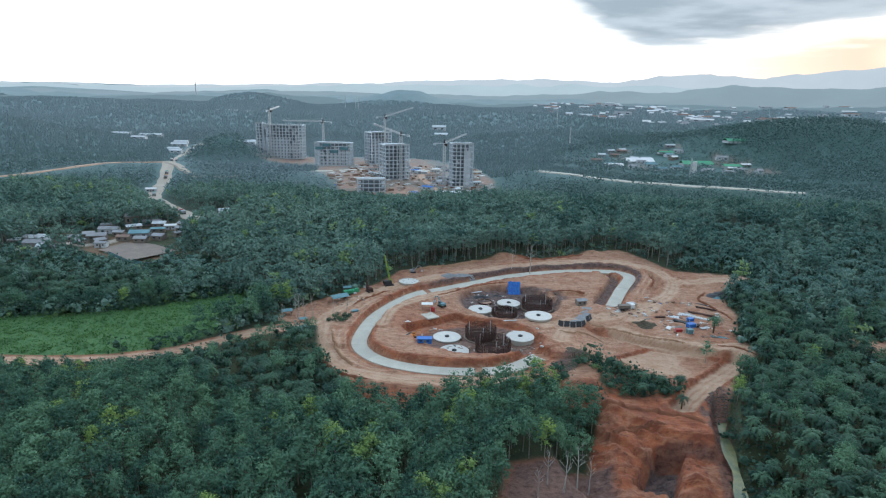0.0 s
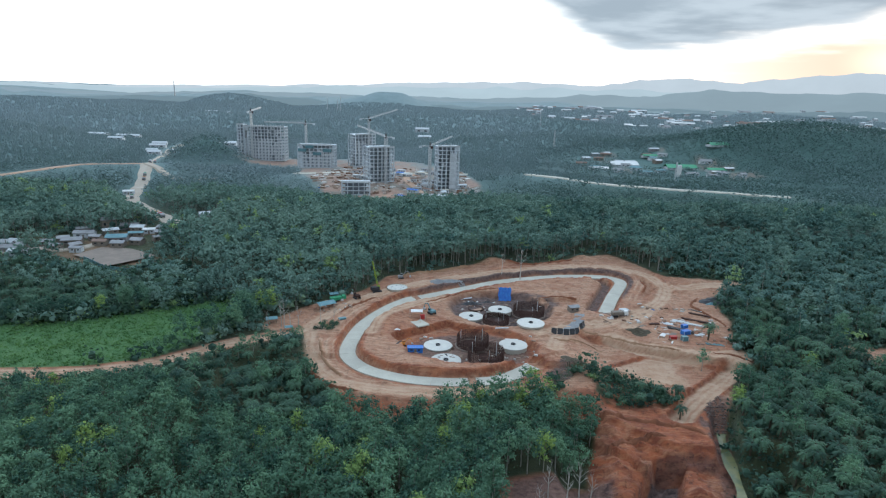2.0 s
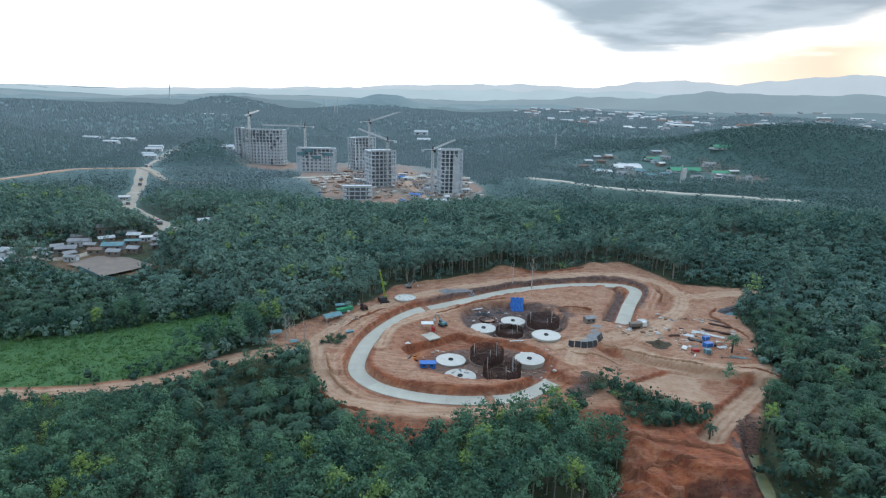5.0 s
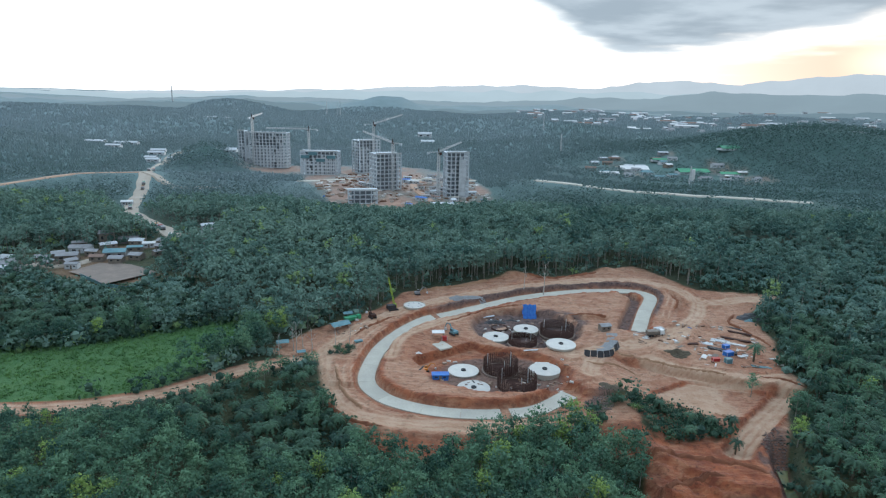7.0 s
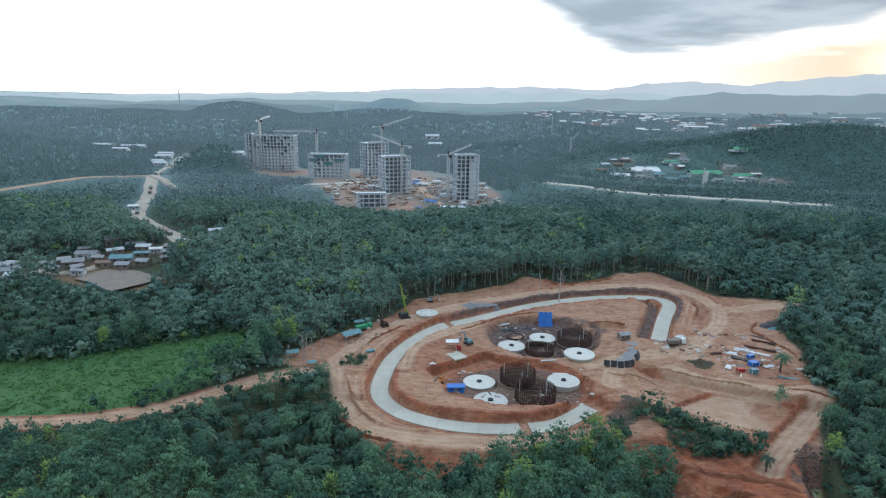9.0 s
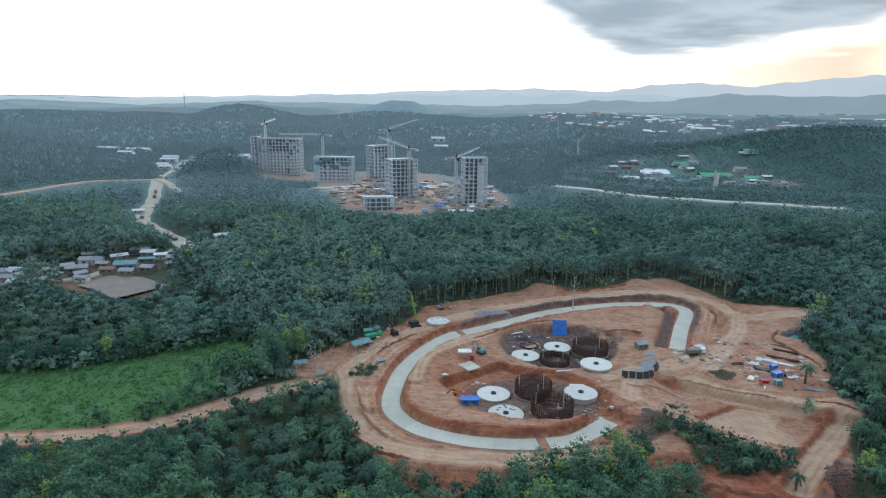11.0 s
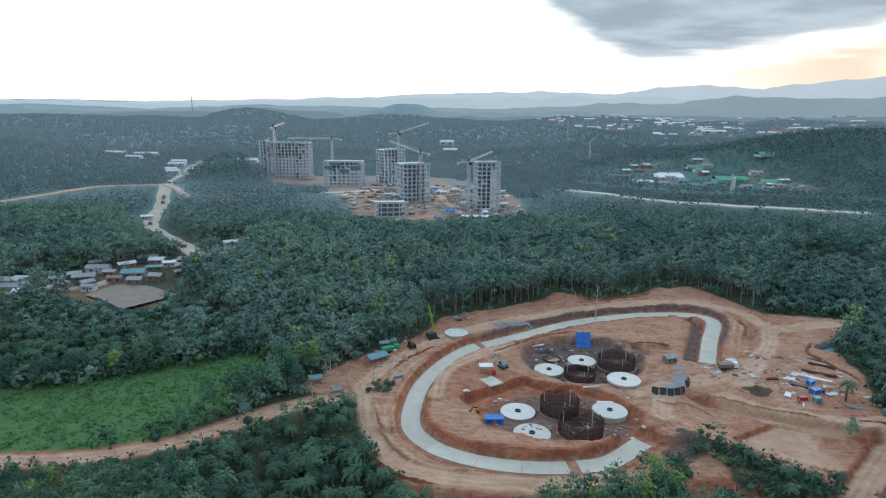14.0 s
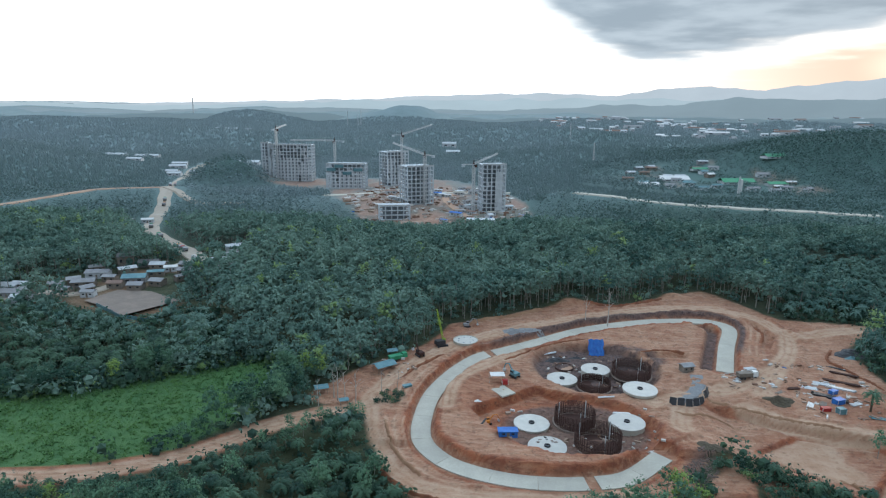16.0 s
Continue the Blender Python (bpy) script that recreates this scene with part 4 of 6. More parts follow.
# more haze painted into the mid wood's tint on the left, less right
tone = np.where(tone < 0.9, np.clip(tone + np.where(rub[:, 1] > 262, 0.20 * smooth(rub[:, 0], 0, -90) - 0.20 * smooth(rub[:, 0], 30, 120), 0.0), 0, 0.89), tone)
CROWNS = [crown_template(100 + k, 12, 324, 0.34, spread_r=3.5, low=0.30, body=0.55, upright=0.28) for k in range(6)]
CROWNS_MID = [crown_template(120 + k, 5, 65, 0.66, spread_r=3.7, low=0.26, body=0.62, upright=0.6) for k in range(6)]
CROWNS_EDGE = [crown_template(130 + k, 8, 112, 0.46, spread_r=3.5, low=0.36, body=0.55, upright=0.30) for k in range(6)]
CROWNS_LOW = [canopy_template(140 + k, 5.6, 4.2, 6, 2.7) for k in range(6)]
TRUNKS = [trunk_template(160 + k) for k in range(4)]
TRUNKS_MID = [trunk_template(170 + k, limbs=2, n=4) for k in range(4)]

near_row = (rub[:, 1] < 158) & (rub[:, 0] > -95) & (rub[:, 0] < 42) & (rub[:, 1] > 122)
first = np.where(near_row)[0][:260]
named = np.zeros(len(rub), bool)
named[first] = True


def mesh_of(name, template, mat, tint=None):
    v, f, *n = template
    ob = numpy_mesh(name, v, f, mat, {"tint": np.full(len(v), tint)} if tint is not None else None, normals=n[0] if n else None)
    me = ob.data
    bpy.data.objects.remove(ob)
    return me


def tree_kinds(name, label, crown_temps, trunk_temps, leafm, barkm, tints):
    """Grown once each; the copies share the meshes."""
    kinds = []
    for k, ct in enumerate(crown_temps):
        for tint in tints:
            kinds.append((mesh_of("trunk", trunk_temps[k % len(trunk_temps)], barkm), mesh_of("crown", ct, leafm, tint)))
    return kinds


def plant(name, label, category, group, kinds, pos, size, k):
    o = thing(name, label, category, group)
    o.matrix_basis = Matrix.Translation(pos) @ Matrix.Rotation(k * 2.4, 4, "Z") @ Matrix.Diagonal((size, size, size, 1))
    trunk, crown = kinds[k % len(kinds)]
    part("trunk", trunk, trunk.materials[0], o)
    part("crown", crown, crown.materials[0], o)
    return o


RUBBER = tree_kinds("rubber_tree", "", CROWNS, TRUNKS, M_LEAF, M_BARK, (0.08, 0.42, 0.78, 0.95))
for k, i in enumerate(first):
    kind = int(RNG.integers(0, 20))
    if tone[i] < 0.9 and kind % 4 == 3:
        kind -= 2
    if tone[i] > 0.95:
        kind = 4 * (kind // 4) + 3
    plant("rubber_tree", "green rubber tree with a pale slender trunk", "tree", "rubber trees", RUBBER, rub[i], float(tall[i]), kind)

a = ~named & (rub[:, 1] < 262)
b = ~named & ~a
scatter("rubber_wood", CROWNS, rub[a], tall[a], M_LEAF, "dense dark green rubber wood below the clearing", "forest", tone[a])
edge_d = wooded(rub[:, 0], rub[:, 1])
rim = b & (edge_d < 11) & (rub[:, 0] > -62)
b = b & ~rim
scatter("rubber_wood", CROWNS_MID, rub[b], tall[b], M_HAZEMIDLEAF, "even green rubber wood behind the clearing", "forest", tone[b])
scatter("forest_edge", CROWNS_EDGE, rub[rim], tall[rim], M_HAZEMIDLEAF, "tall slender rubber trees facing the clearing", "forest edge", tone[rim])
c = ~named & (edge_d < 24) & (inside(rub[:, 0], rub[:, 1], FIELD) < -26)
scatter("wood_trunks", TRUNKS_MID, rub[c], tall[c], M_BARK, "pale slender trunks standing along the forest edge", "trunks")

# oil palms
gx, gy = lattice(-330, 340, 112, 480, 5.3)
ok = in_sight(gx, gy)
gx, gy = gx[ok], gy[ok]
ok = (wooded(gx, gy) > 2.0) & palm_land(gx, gy)
gx, gy = gx[ok], gy[ok]
palms = np.stack([gx, gy, land(gx, gy)[0]], -1)
psize = RNG.uniform(0.62, 1.02, len(palms)) * (0.3 + 0.7 * trackside(palms[:, 0], palms[:, 1]))
PALMS = [palm_template(200 + k, 22, 6.4, 3.6, 6) for k in range(4)]
PALMS_LOW = [palm_template(210 + k, 14, 6.4, 3.7, 4) for k in range(3)]
PALM_TRUNK = [stem([(0, 0, -0.5), (0, 0, 3.2), (0, 0, 6.5)], (0.36, 0.33, 0.36), 7)]
prow = (palms[:, 0] > 60) & (palms[:, 0] < 185) & (palms[:, 1] > 150) & (palms[:, 1] < 300)
pfirst = np.where(prow)[0][:220]
pnamed = np.zeros(len(palms), bool)
pnamed[pfirst] = True
OILPALM = tree_kinds("oil_palm", "", PALMS, PALM_TRUNK, M_PALM, M_DARKBARK, (0.2, 0.5, 0.8))
for k, i in enumerate(pfirst):
    plant("oil_palm", "dark green oil palm with arching fronds", "palm", "oil palms", OILPALM, palms[i], float(psize[i]), int(RNG.integers(0, 12)))
a = ~pnamed & (palms[:, 1] < 290)
b = ~pnamed & ~a
ptone = np.clip(RNG.uniform(0, 0.89, len(palms)) * np.where((palms[:, 0] > 40) & (palms[:, 1] > 290), 0.5, 1.0), 0, 1)
scatter("palm_grove", PALMS, palms[a], psize[a], M_PALM, "oil palm grove with dark arching fronds", "palm grove", ptone[a])
scatter("palm_grove", PALMS_LOW, palms[b], psize[b], M_HAZEMIDLEAF, "oil palm grove on the far side", "palm grove", ptone[b])
# undergrowth that closes the ground between the palms and trunks
gx, gy = lattice(-330, 300, 112, 420, 4.3)
ok = in_sight(gx, gy)
gx, gy = gx[ok], gy[ok]
room = wooded(gx, gy)
ok = (room > 0.3) & (palm_land(gx, gy) | ((room < 6) & (gy < 235) & ~((gx > -10) & (gx < 45) & (gy < 190))))
under = np.stack([gx, gy, land(gx, gy)[0] - 0.3], -1)[ok]
BUSH = [crown_template(230 + k, 2, 26, 0.42, 2.6, 2.4, 0.1) for k in range(4)]
usize = RNG.uniform(0.6, 1.8, len(under))
fringe = (room > 0.8) & (room < 13) & (gy > 228)
fringe &= RNG.uniform(0, 1, len(gx)) < np.where((gx > -60) & (gy > 270), 0.6, 0.8)
scatter("undergrowth", BUSH, under, usize, M_PALM, "low green bushes between the palms and trunks", "undergrowth", RNG.uniform(0, 0.6, len(under)))

rim = np.stack([gx, gy, land(gx, gy)[0] - 0.3], -1)[fringe]
scatter("forest_fringe", BUSH, rim, np.where((rim[:, 0] > -60) & (rim[:, 1] > 270), RNG.uniform(0.5, 1.4, len(rim)), RNG.uniform(0.8, 2.4, len(rim))), M_HAZEMIDLEAF, "young trees and bushes along the forest edge", "forest edge")

# the tangled hedge round the open field
gx, gy = lattice(-270, -90, 196, 290, 2.8)
hedge = inside(gx, gy, FIELD)
ok = (hedge < -0.5) & (hedge > -8) & (wooded(gx, gy) > -0.3) & in_sight(gx, gy) & (gy > 0.30 * gx + 268)
hedge = np.stack([gx, gy, land(gx, gy)[0] - 0.3], -1)[ok]
scatter("hedge", BUSH, hedge, RNG.uniform(0.7, 1.9, len(hedge)), M_PALM, "dark tangled bushes round the open field", "hedge")

# woods farther off, thinner leaf by leaf
gx, gy = lattice(-900, 720, 480, 1080, 7.6)
ok = in_sight(gx, gy)
gx, gy = gx[ok], gy[ok]
ok = wooded(gx, gy) > 2
gx, gy = gx[ok], gy[ok]
far = np.stack([gx, gy, sheet_z(gx, gy)], -1)
fsize = 0.72 + 0.55 * fbm(gx / 60, gy / 60, 3, 81) + RNG.uniform(-0.12, 0.12, len(gx))
hill = smooth(gx, 215, 300) * smooth(gy, 620, 700)
# tint follows the haze painted in by distance
ftone = np.clip(0.85 * haze_depth(gx, gy) + RNG.uniform(-0.07, 0.07, len(gx)), 0, 0.88)
fwide = 0.80 * fsize
fsize = fsize * np.where(inside(gx, gy, VILLAGE_R) > -30, 0.66, 1.0) * roadside(gx, gy)
fwide = np.maximum(fwide, fsize)
near_hill = (hill > 0.4) | (gy < 620) | (np.hypot(gx + 292, gy - 702) < 55) | (inside(gx, gy, VILLAGE_R) > -40)
FEATHER = [crown_template(270 + k, 4, 34, 0.72, 6.4, 3.6, 0.15, body=0.0, upright=0.5) for k in range(6)]
scatter("far_wood", CROWNS_LOW, far[~near_hill], fwide[~near_hill] * 1.0, M_HAZEFARLEAF, "hazy green forest round the building sites", "forest", ftone[~near_hill], fsize[~near_hill] * 0.75)
scatter("hill_wood", FEATHER, far[near_hill], fwide[near_hill] * 1.5, M_HAZEFARLEAF, "dark green forest round the roads and on the hill", "forest", ftone[near_hill], fsize[near_hill] * 1.35)
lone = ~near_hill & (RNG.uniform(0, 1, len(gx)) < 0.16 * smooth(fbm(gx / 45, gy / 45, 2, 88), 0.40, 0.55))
scatter("lone_trees", FEATHER, far[lone], fwide[lone] * 1.1, M_HAZEFARLEAF, "taller trees standing out of the far wood", "trees", np.clip(ftone[lone] - 0.06, 0, 0.88), fsize[lone] * 1.2)
# the farthest canopy, clump by clump
CLUMP = [canopy_template(260 + k, 10.5, 5.0, 6, 5.2) for k in range(6)]
gx, gy = lattice(-1900, 1600, 1080, 2400, 15.5)
ok = in_sight(gx, gy)
gx, gy = gx[ok], gy[ok]
ok = wooded(gx, gy) > 2
gx, gy = gx[ok], gy[ok]
away = np.stack([gx, gy, sheet_z(gx, gy)], -1)
scatter("distant_wood", CLUMP, away, RNG.uniform(0.8, 1.35, len(gx)), M_HAZEFARLEAF, "hazy forest canopy on the far hills", "forest", np.clip(0.85 * haze_depth(gx, gy) + RNG.uniform(-0.04, 0.04, len(gx)), 0, 0.88), RNG.uniform(0.8, 1.05, len(gx)))
# the overgrown green field beside the track
gx, gy = lattice(-270, -95, 196, 275, 1.8)
ok = (inside(gx, gy, FIELD) > -3.5) & in_sight(gx, gy) & (near_line(gx, gy, TRACK)[0] > 5.5)
fld = np.stack([gx, gy, land(gx, gy)[0] - 0.2], -1)[ok]
TUFT = [crown_template(240 + k, 2, 22, 0.22, 0.5, 1.3, 0.2, upright=0.9) for k in range(4)]
scatter("field_scrub", TUFT, fld, RNG.uniform(0.4, 1.25, len(fld)) ** 1.3, M_SCRUB, "bright green creeping scrub over an open field", "scrub", np.clip(fbm(fld[:, 0] / 14, fld[:, 1] / 9, 3, 91) + RNG.uniform(-0.2, 0.2, len(fld)), 0, 0.93))
# ---- the ring road ----
def ring_road():
    road = thing("ring_road", "curved pale concrete ring road round the works", "road")
    tagged(road, kind="structure")
    dense = catmull(RING, 0.5)
    s, last = 0, -99
    while s < len(dense) - 10:
        e = min(s + 24, len(dense) - 1)
        b = Build()
        vs, m = [], 11
        for i in range(m):
            f = s + (e - s) * (0.003 + 0.994 * i / (m - 1))
            j = int(f)
            p, q = dense[j], dense[min(j + 1, len(dense) - 1)]
            a, c = dense[max(0, j - 3)], dense[min(len(dense) - 1, j + 3)]
            t = math.atan2(c[1] - a[1], c[0] - a[0])
            x, y = p[0] + (q[0] - p[0]) * (f - j), p[1] + (q[1] - p[1]) * (f - j)
            z = max(0, (y - 250) * 0.05) - 1.3 + 0.28
            w = 3.05
            for u in (-w, w):
                for dz in (0, -0.6):
                    vs.append((x - math.sin(t) * u, y + math.cos(t) * u, z + dz))
        fs = []
        for i in range(m - 1):
            o = 4 * i
            fs += [(o, o + 4, o + 6, o + 2), (o + 1, o + 5, o + 4, o), (o + 2, o + 6, o + 7, o + 3)]
        fs += [(0, 2, 3, 1), (4 * m - 4, 4 * m - 3, 4 * m - 1, 4 * m - 2)]
        part("slab", b.add(vs, fs), M_CONC, road)
        s = e
        if any(math.hypot(dense[s][0] - gx, dense[s][1] - gy) < 7 for gx, gy in ((3.5, 208), (-26, 288))) and s - last > 60:
            s, last = s + 5, s
    return road


ring_road()


def gz0(x, y):
    return ground_z(x, y)


M_STAIN = weathered("stained_concrete", (0.26, 0.20, 0.17), (0.18, 0.14, 0.12), 0.6, 0.9)

# ---- tanks in the basins ----
def tank(x, y, r=5.6, h=1.3, lid_h=0.25, label="round concrete tank with a pale lid and a centre hole"):
    z = gz0(x, y) - 0.3
    t = thing("round_tank", label, "tank", "round tanks", (x, y, z))
    part("wall", Build().ring((0, 0, 0), r - 0.3, r - 0.02, 0, h + 0.3), M_CONC, t)
    part("lid", Build().ring((0, 0, 0), 0.75, r + 0.1, h + 0.3, h + 0.3 + lid_h, 48), M_CONC_WHITE, t, "pale flat round lid")
    # black rim colour stands for the dark inside the hole
    part("manhole", Build().ring((0, 0, 0), 0.62, 0.95, h + 0.3 + lid_h, h + 0.72 + lid_h, 16), M_BLACK, t, "dark centre opening")
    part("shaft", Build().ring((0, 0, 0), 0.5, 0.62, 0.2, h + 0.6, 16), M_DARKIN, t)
    return t


for x, y, r, h in ((-12.3, 239.8, 5.6, 0.5), (-8.6, 226.4, 5.7, 0.5), (17.7, 240.8, 5.6, 1.5), (1, 271.4, 5.4, 0.5), (14, 278, 5.2, 1.8), (26.4, 261, 5.8, 0.4)):
    tank(x, y, r, h)



def lid_scraps(x, y, r, h):
    """Dark wet boards lying along the far edge of a lid."""
    rng = random.Random(9)
    z = gz0(x, y) - 0.3 + h + 0.55
    for k in range(9):
        a, q = rng.uniform(0.5, 2.7), r * rng.uniform(0.55, 0.9)
        b = Build().box((0, 0, 0.0), (rng.uniform(0.5, 1.5), rng.uniform(0.3, 0.7), rng.uniform(0.06, 0.25)), 0, 0.8)
        o = part("scrap_board", b, M_STAIN if k % 3 else M_BLACK)
        o.matrix_basis = Matrix.Translation((x + math.cos(a) * q, y + math.sin(a) * q, z)) @ Matrix.Rotation(rng.uniform(0, 3), 4, "Z")
        tagged(o, "dark wet scrap board lying on a round tank lid", "board", "lid scraps")


lid_scraps(-8.6, 226.4, 5.7, 0.5)


def cage(x, y, r, h, poles=5, label="rusty reinforcement cage of a tank wall under construction"):
    """Upright bars and hoops on a concrete ring, with pale props."""
    z = gz0(x, y) - 0.3
    t = thing("rebar_cage", label, "rebar cage", "rebar cages", (x, y, z))
    part("footing", Build().ring((0, 0, 0), r - 0.5, r + 0.6, 0, 0.45), M_STAIN, t, "stained concrete ring footing")
    bar = Build().beam((0, 0, 0.4), (0, 0, h), 0.085).mesh("bar", M_RUST)
    n = int(r * 15)
    for i in range(n):
        a = 2 * math.pi * i / n
        o = part("bar", bar, M_RUST, t)
        rr = r if i % 2 else r - 0.32
        o.matrix_basis = Matrix.Translation((math.cos(a) * rr, math.sin(a) * rr, 0)) @ Matrix.Diagonal((1, 1, 0.88 + 0.17 * ((i * 7) % 10) / 10, 1))
    for k in range(12):
        hz = 0.6 + (h - 0.9) * k / 11
        part("hoop", Build().ring((0, 0, 0), r - 0.05, r + 0.07, hz, hz + 0.09, 40), M_RUST, t)
    for k in range(5):
        part("inner_hoop", Build().ring((0, 0, 0), r - 0.42, r - 0.32, 0.7 + 0.6 * k, 0.8 + 0.6 * k, 36), M_RUST, t)
    part("inner_mat", Build().ring((0, 0, 0), 0.2, r - 0.55, 0.32, 0.4, 30), M_RUST, t, "rusty bar mat on the floor")
    for i in range(poles):
        a = 2.1 * i + 0.7
        part("prop", Build().beam((math.cos(a) * r * 0.8, math.sin(a) * r * 0.8, 0), (math.cos(a) * r * 0.8, math.sin(a) * r * 0.8, h + 1.3), 0.11), M_STEEL, t, "pale steel prop")
    return t


cage(1.5, 242, 6.4, 5.0, 7)
cage(6.5, 228.6, 6.9, 5.2, 7)
cage(11.8, 267, 5.8, 3.2, 4)
cage(27, 277, 7.0, 4.4, 5)


def open_ring(x, y, r, label):
    z = gz0(x, y) - 0.2
    t = thing("well_ring", label, "well", "", (x, y, z))
    part("wall", Build().ring((0, 0, 0), r - 0.35, r, 0, 0.8), M_RUST, t)
    part("floor", Build().ring((0, 0, 0), 0.0, r - 0.35, 0.0, 0.25, 24), M_CLAYROAD, t)
    return t


open_ring(3, 281.5, 3.6, "open round shaft with an orange clay floor")

# the capped round chamber outside the ring
def chamber(x, y, r):
    z = gz0(x, y) - 0.2
    t = thing("round_chamber", "round concrete chamber roof with a rim and hatches", "tank", "", (x, y, z))
    part("rim", Build().ring((0, 0, 0), r - 0.25, r, 0, 0.85, 44), M_CONC, t)
    part("lid", Build().ring((0, 0, 0), 0.0, r - 0.25, 0, 0.6, 44), M_CONC_WHITE, t)
    for i in range(7):
        a = 0.9 * i
        part("hatch", Build().ring((math.cos(a) * r * 0.6, math.sin(a) * r * 0.6, 0), 0.05, 0.3, 0.6, 0.75, 10), M_DARKIN, t)
    return t


chamber(-35, 295.5, 5.0)
# ---- plant and stores on the works ----
def on(x, y, dz=0.0):
    return (x, y, ground_z(x, y) + dz)


def excavator(x, y, turn, mat, label, scale=1.0):
    t = thing("excavator", label, "excavator", "excavators", on(x, y), turn)
    s = scale
    for side in (-1, 1):
        b = Build().box((0, side * 1.05 * s, 0.0), (3.4 * s, 0.55 * s, 0.75 * s), 0, 0.88)
        part("track", b, M_BLACK, t, "black crawler track")
    part("house", Build().box((-0.3 * s, 0, 0.8 * s), (2.6 * s, 2.3 * s, 0.95 * s), 0, 0.94), mat, t)
    cab = part("cab", Build().box((0.6 * s, 0.7 * s, 1.0 * s), (1.3 * s, 0.9 * s, 1.55 * s), 0, 0.86), mat, t)
    part("window", Build().box((0.62 * s, 0.7 * s, 1.7 * s), (1.26 * s, 0.93 * s, 0.6 * s), 0, 0.94), M_GLASS, cab, "dark cab glass")
    part("boom", Build().beam((0.8 * s, 0, 1.4 * s), (2.9 * s, 0, 3.9 * s), 0.26 * s).beam((2.9 * s, 0, 3.9 * s), (4.6 * s, 0, 3.5 * s), 0.2 * s), mat, t)
    part("arm", Build().beam((4.6 * s, 0, 3.6 * s), (5.6 * s, 0, 1.3 * s), 0.17 * s), mat, t)
    part("bucket", Build().box((5.4 * s, 0, 0.4 * s), (0.9 * s, 1.0 * s, 0.95 * s), 0, 0.7), M_STEEL, t, "worn steel bucket")
    return t


excavator(-16.5, 267.5, 2.3, M_TEAL, "teal excavator with its boom raised on the clay")
excavator(-26.4, 239.6, 0.4, M_ORANGE, "small orange excavator in the dug basin", 0.75)
excavator(-52, 280.5, 2.2, M_RUST, "rusty brown excavator parked beside the forest")
excavator(-35, 312, 0.3, M_ROOF, "dusty grey excavator at the foot of the trees", 0.9)


def truck(x, y, turn, cabm, bedm, label, name="dump_truck", dz=0.0, s=1.0):
    t = thing(name, label, "truck", "trucks", on(x, y, dz), turn)
    part("chassis", Build().box((0, 0, 0.55 * s), (7.0 * s, 1.0 * s, 0.4 * s)), M_BLACK, t)
    cab = part("cab", Build().box((2.6 * s, 0, 0.8 * s), (1.8 * s, 2.3 * s, 1.9 * s), 0, 0.92), cabm, t)
    part("windscreen", Build().box((3.42 * s, 0, 1.7 * s), (0.12 * s, 2.0 * s, 0.75 * s)), M_GLASS, cab)
    part("bed", Build().box((-1.2 * s, 0, 1.0 * s), (5.0 * s, 2.4 * s, 1.4 * s), 0, 1.05), bedm, t)
    wheel = Build().ring((0, 0, 0), 0.15, 0.5 * s, -0.17, 0.17, 12).mesh("wheel", M_BLACK)
    for px in (2.4, -1.6, -2.8):
        for py in (-1.0, 1.0):
            o = part("wheel", wheel, M_BLACK, t)
            o.matrix_basis = Matrix.Translation((px * s, py * s, 0.5 * s)) @ Matrix.Rotation(math.pi / 2, 4, "X")
    return t


truck(-60, 277.5, 0.6, M_GREEN, M_GREEN, "green dump truck parked by the forest edge")
truck(66.5, 271.5, 0.2, M_WHITE, M_WOOD, "white flatbed truck loaded with timber beside the road")


def crawler_crane(x, y):
    t = thing("crawler_crane", "crawler crane with a lime green lattice boom", "crane", "", on(x, y), 0.5)
    for side in (-1, 1):
        part("track", Build().box((0, side * 1.4, 0), (4.6, 0.8, 0.9), 0, 0.9), M_BLACK, t)
    part("house", Build().box((-0.6, 0, 1.0), (3.8, 2.8, 1.6), 0, 0.95), M_BLACK, t, "dark engine house")
    part("cab", Build().box((1.5, 0.8, 1.0), (1.2, 1.0, 1.8), 0, 0.9), M_LIME, t)
    b = Build()
    foot, tip = Vector((1.0, 0, 1.6)), Vector((-1.6, 1.0, 15.2))
    for ox, oy in ((-0.32, -0.32), (0.32, -0.32), (0.32, 0.32), (-0.32, 0.32)):
        b.beam(foot + Vector((ox, oy, 0)), tip + Vector((ox * 0.5, oy * 0.5, 0)), 0.10)
    for k in range(14):
        p, q = foot.lerp(tip, k / 14), foot.lerp(tip, (k + 1) / 14)
        w = 0.32
        b.beam(p + Vector((-w, -w, 0)), q + Vector((w, -w, 0)), 0.05).beam(p + Vector((w, w, 0)), q + Vector((-w, w, 0)), 0.05)
    part("boom", b, M_LIME, t, "lime green lattice boom")
    part("cable", Build().beam(tip, (-2.4, 1.2, 4.0), 0.04), M_BLACK, t)
    return t


crawler_crane(-44.5, 291)


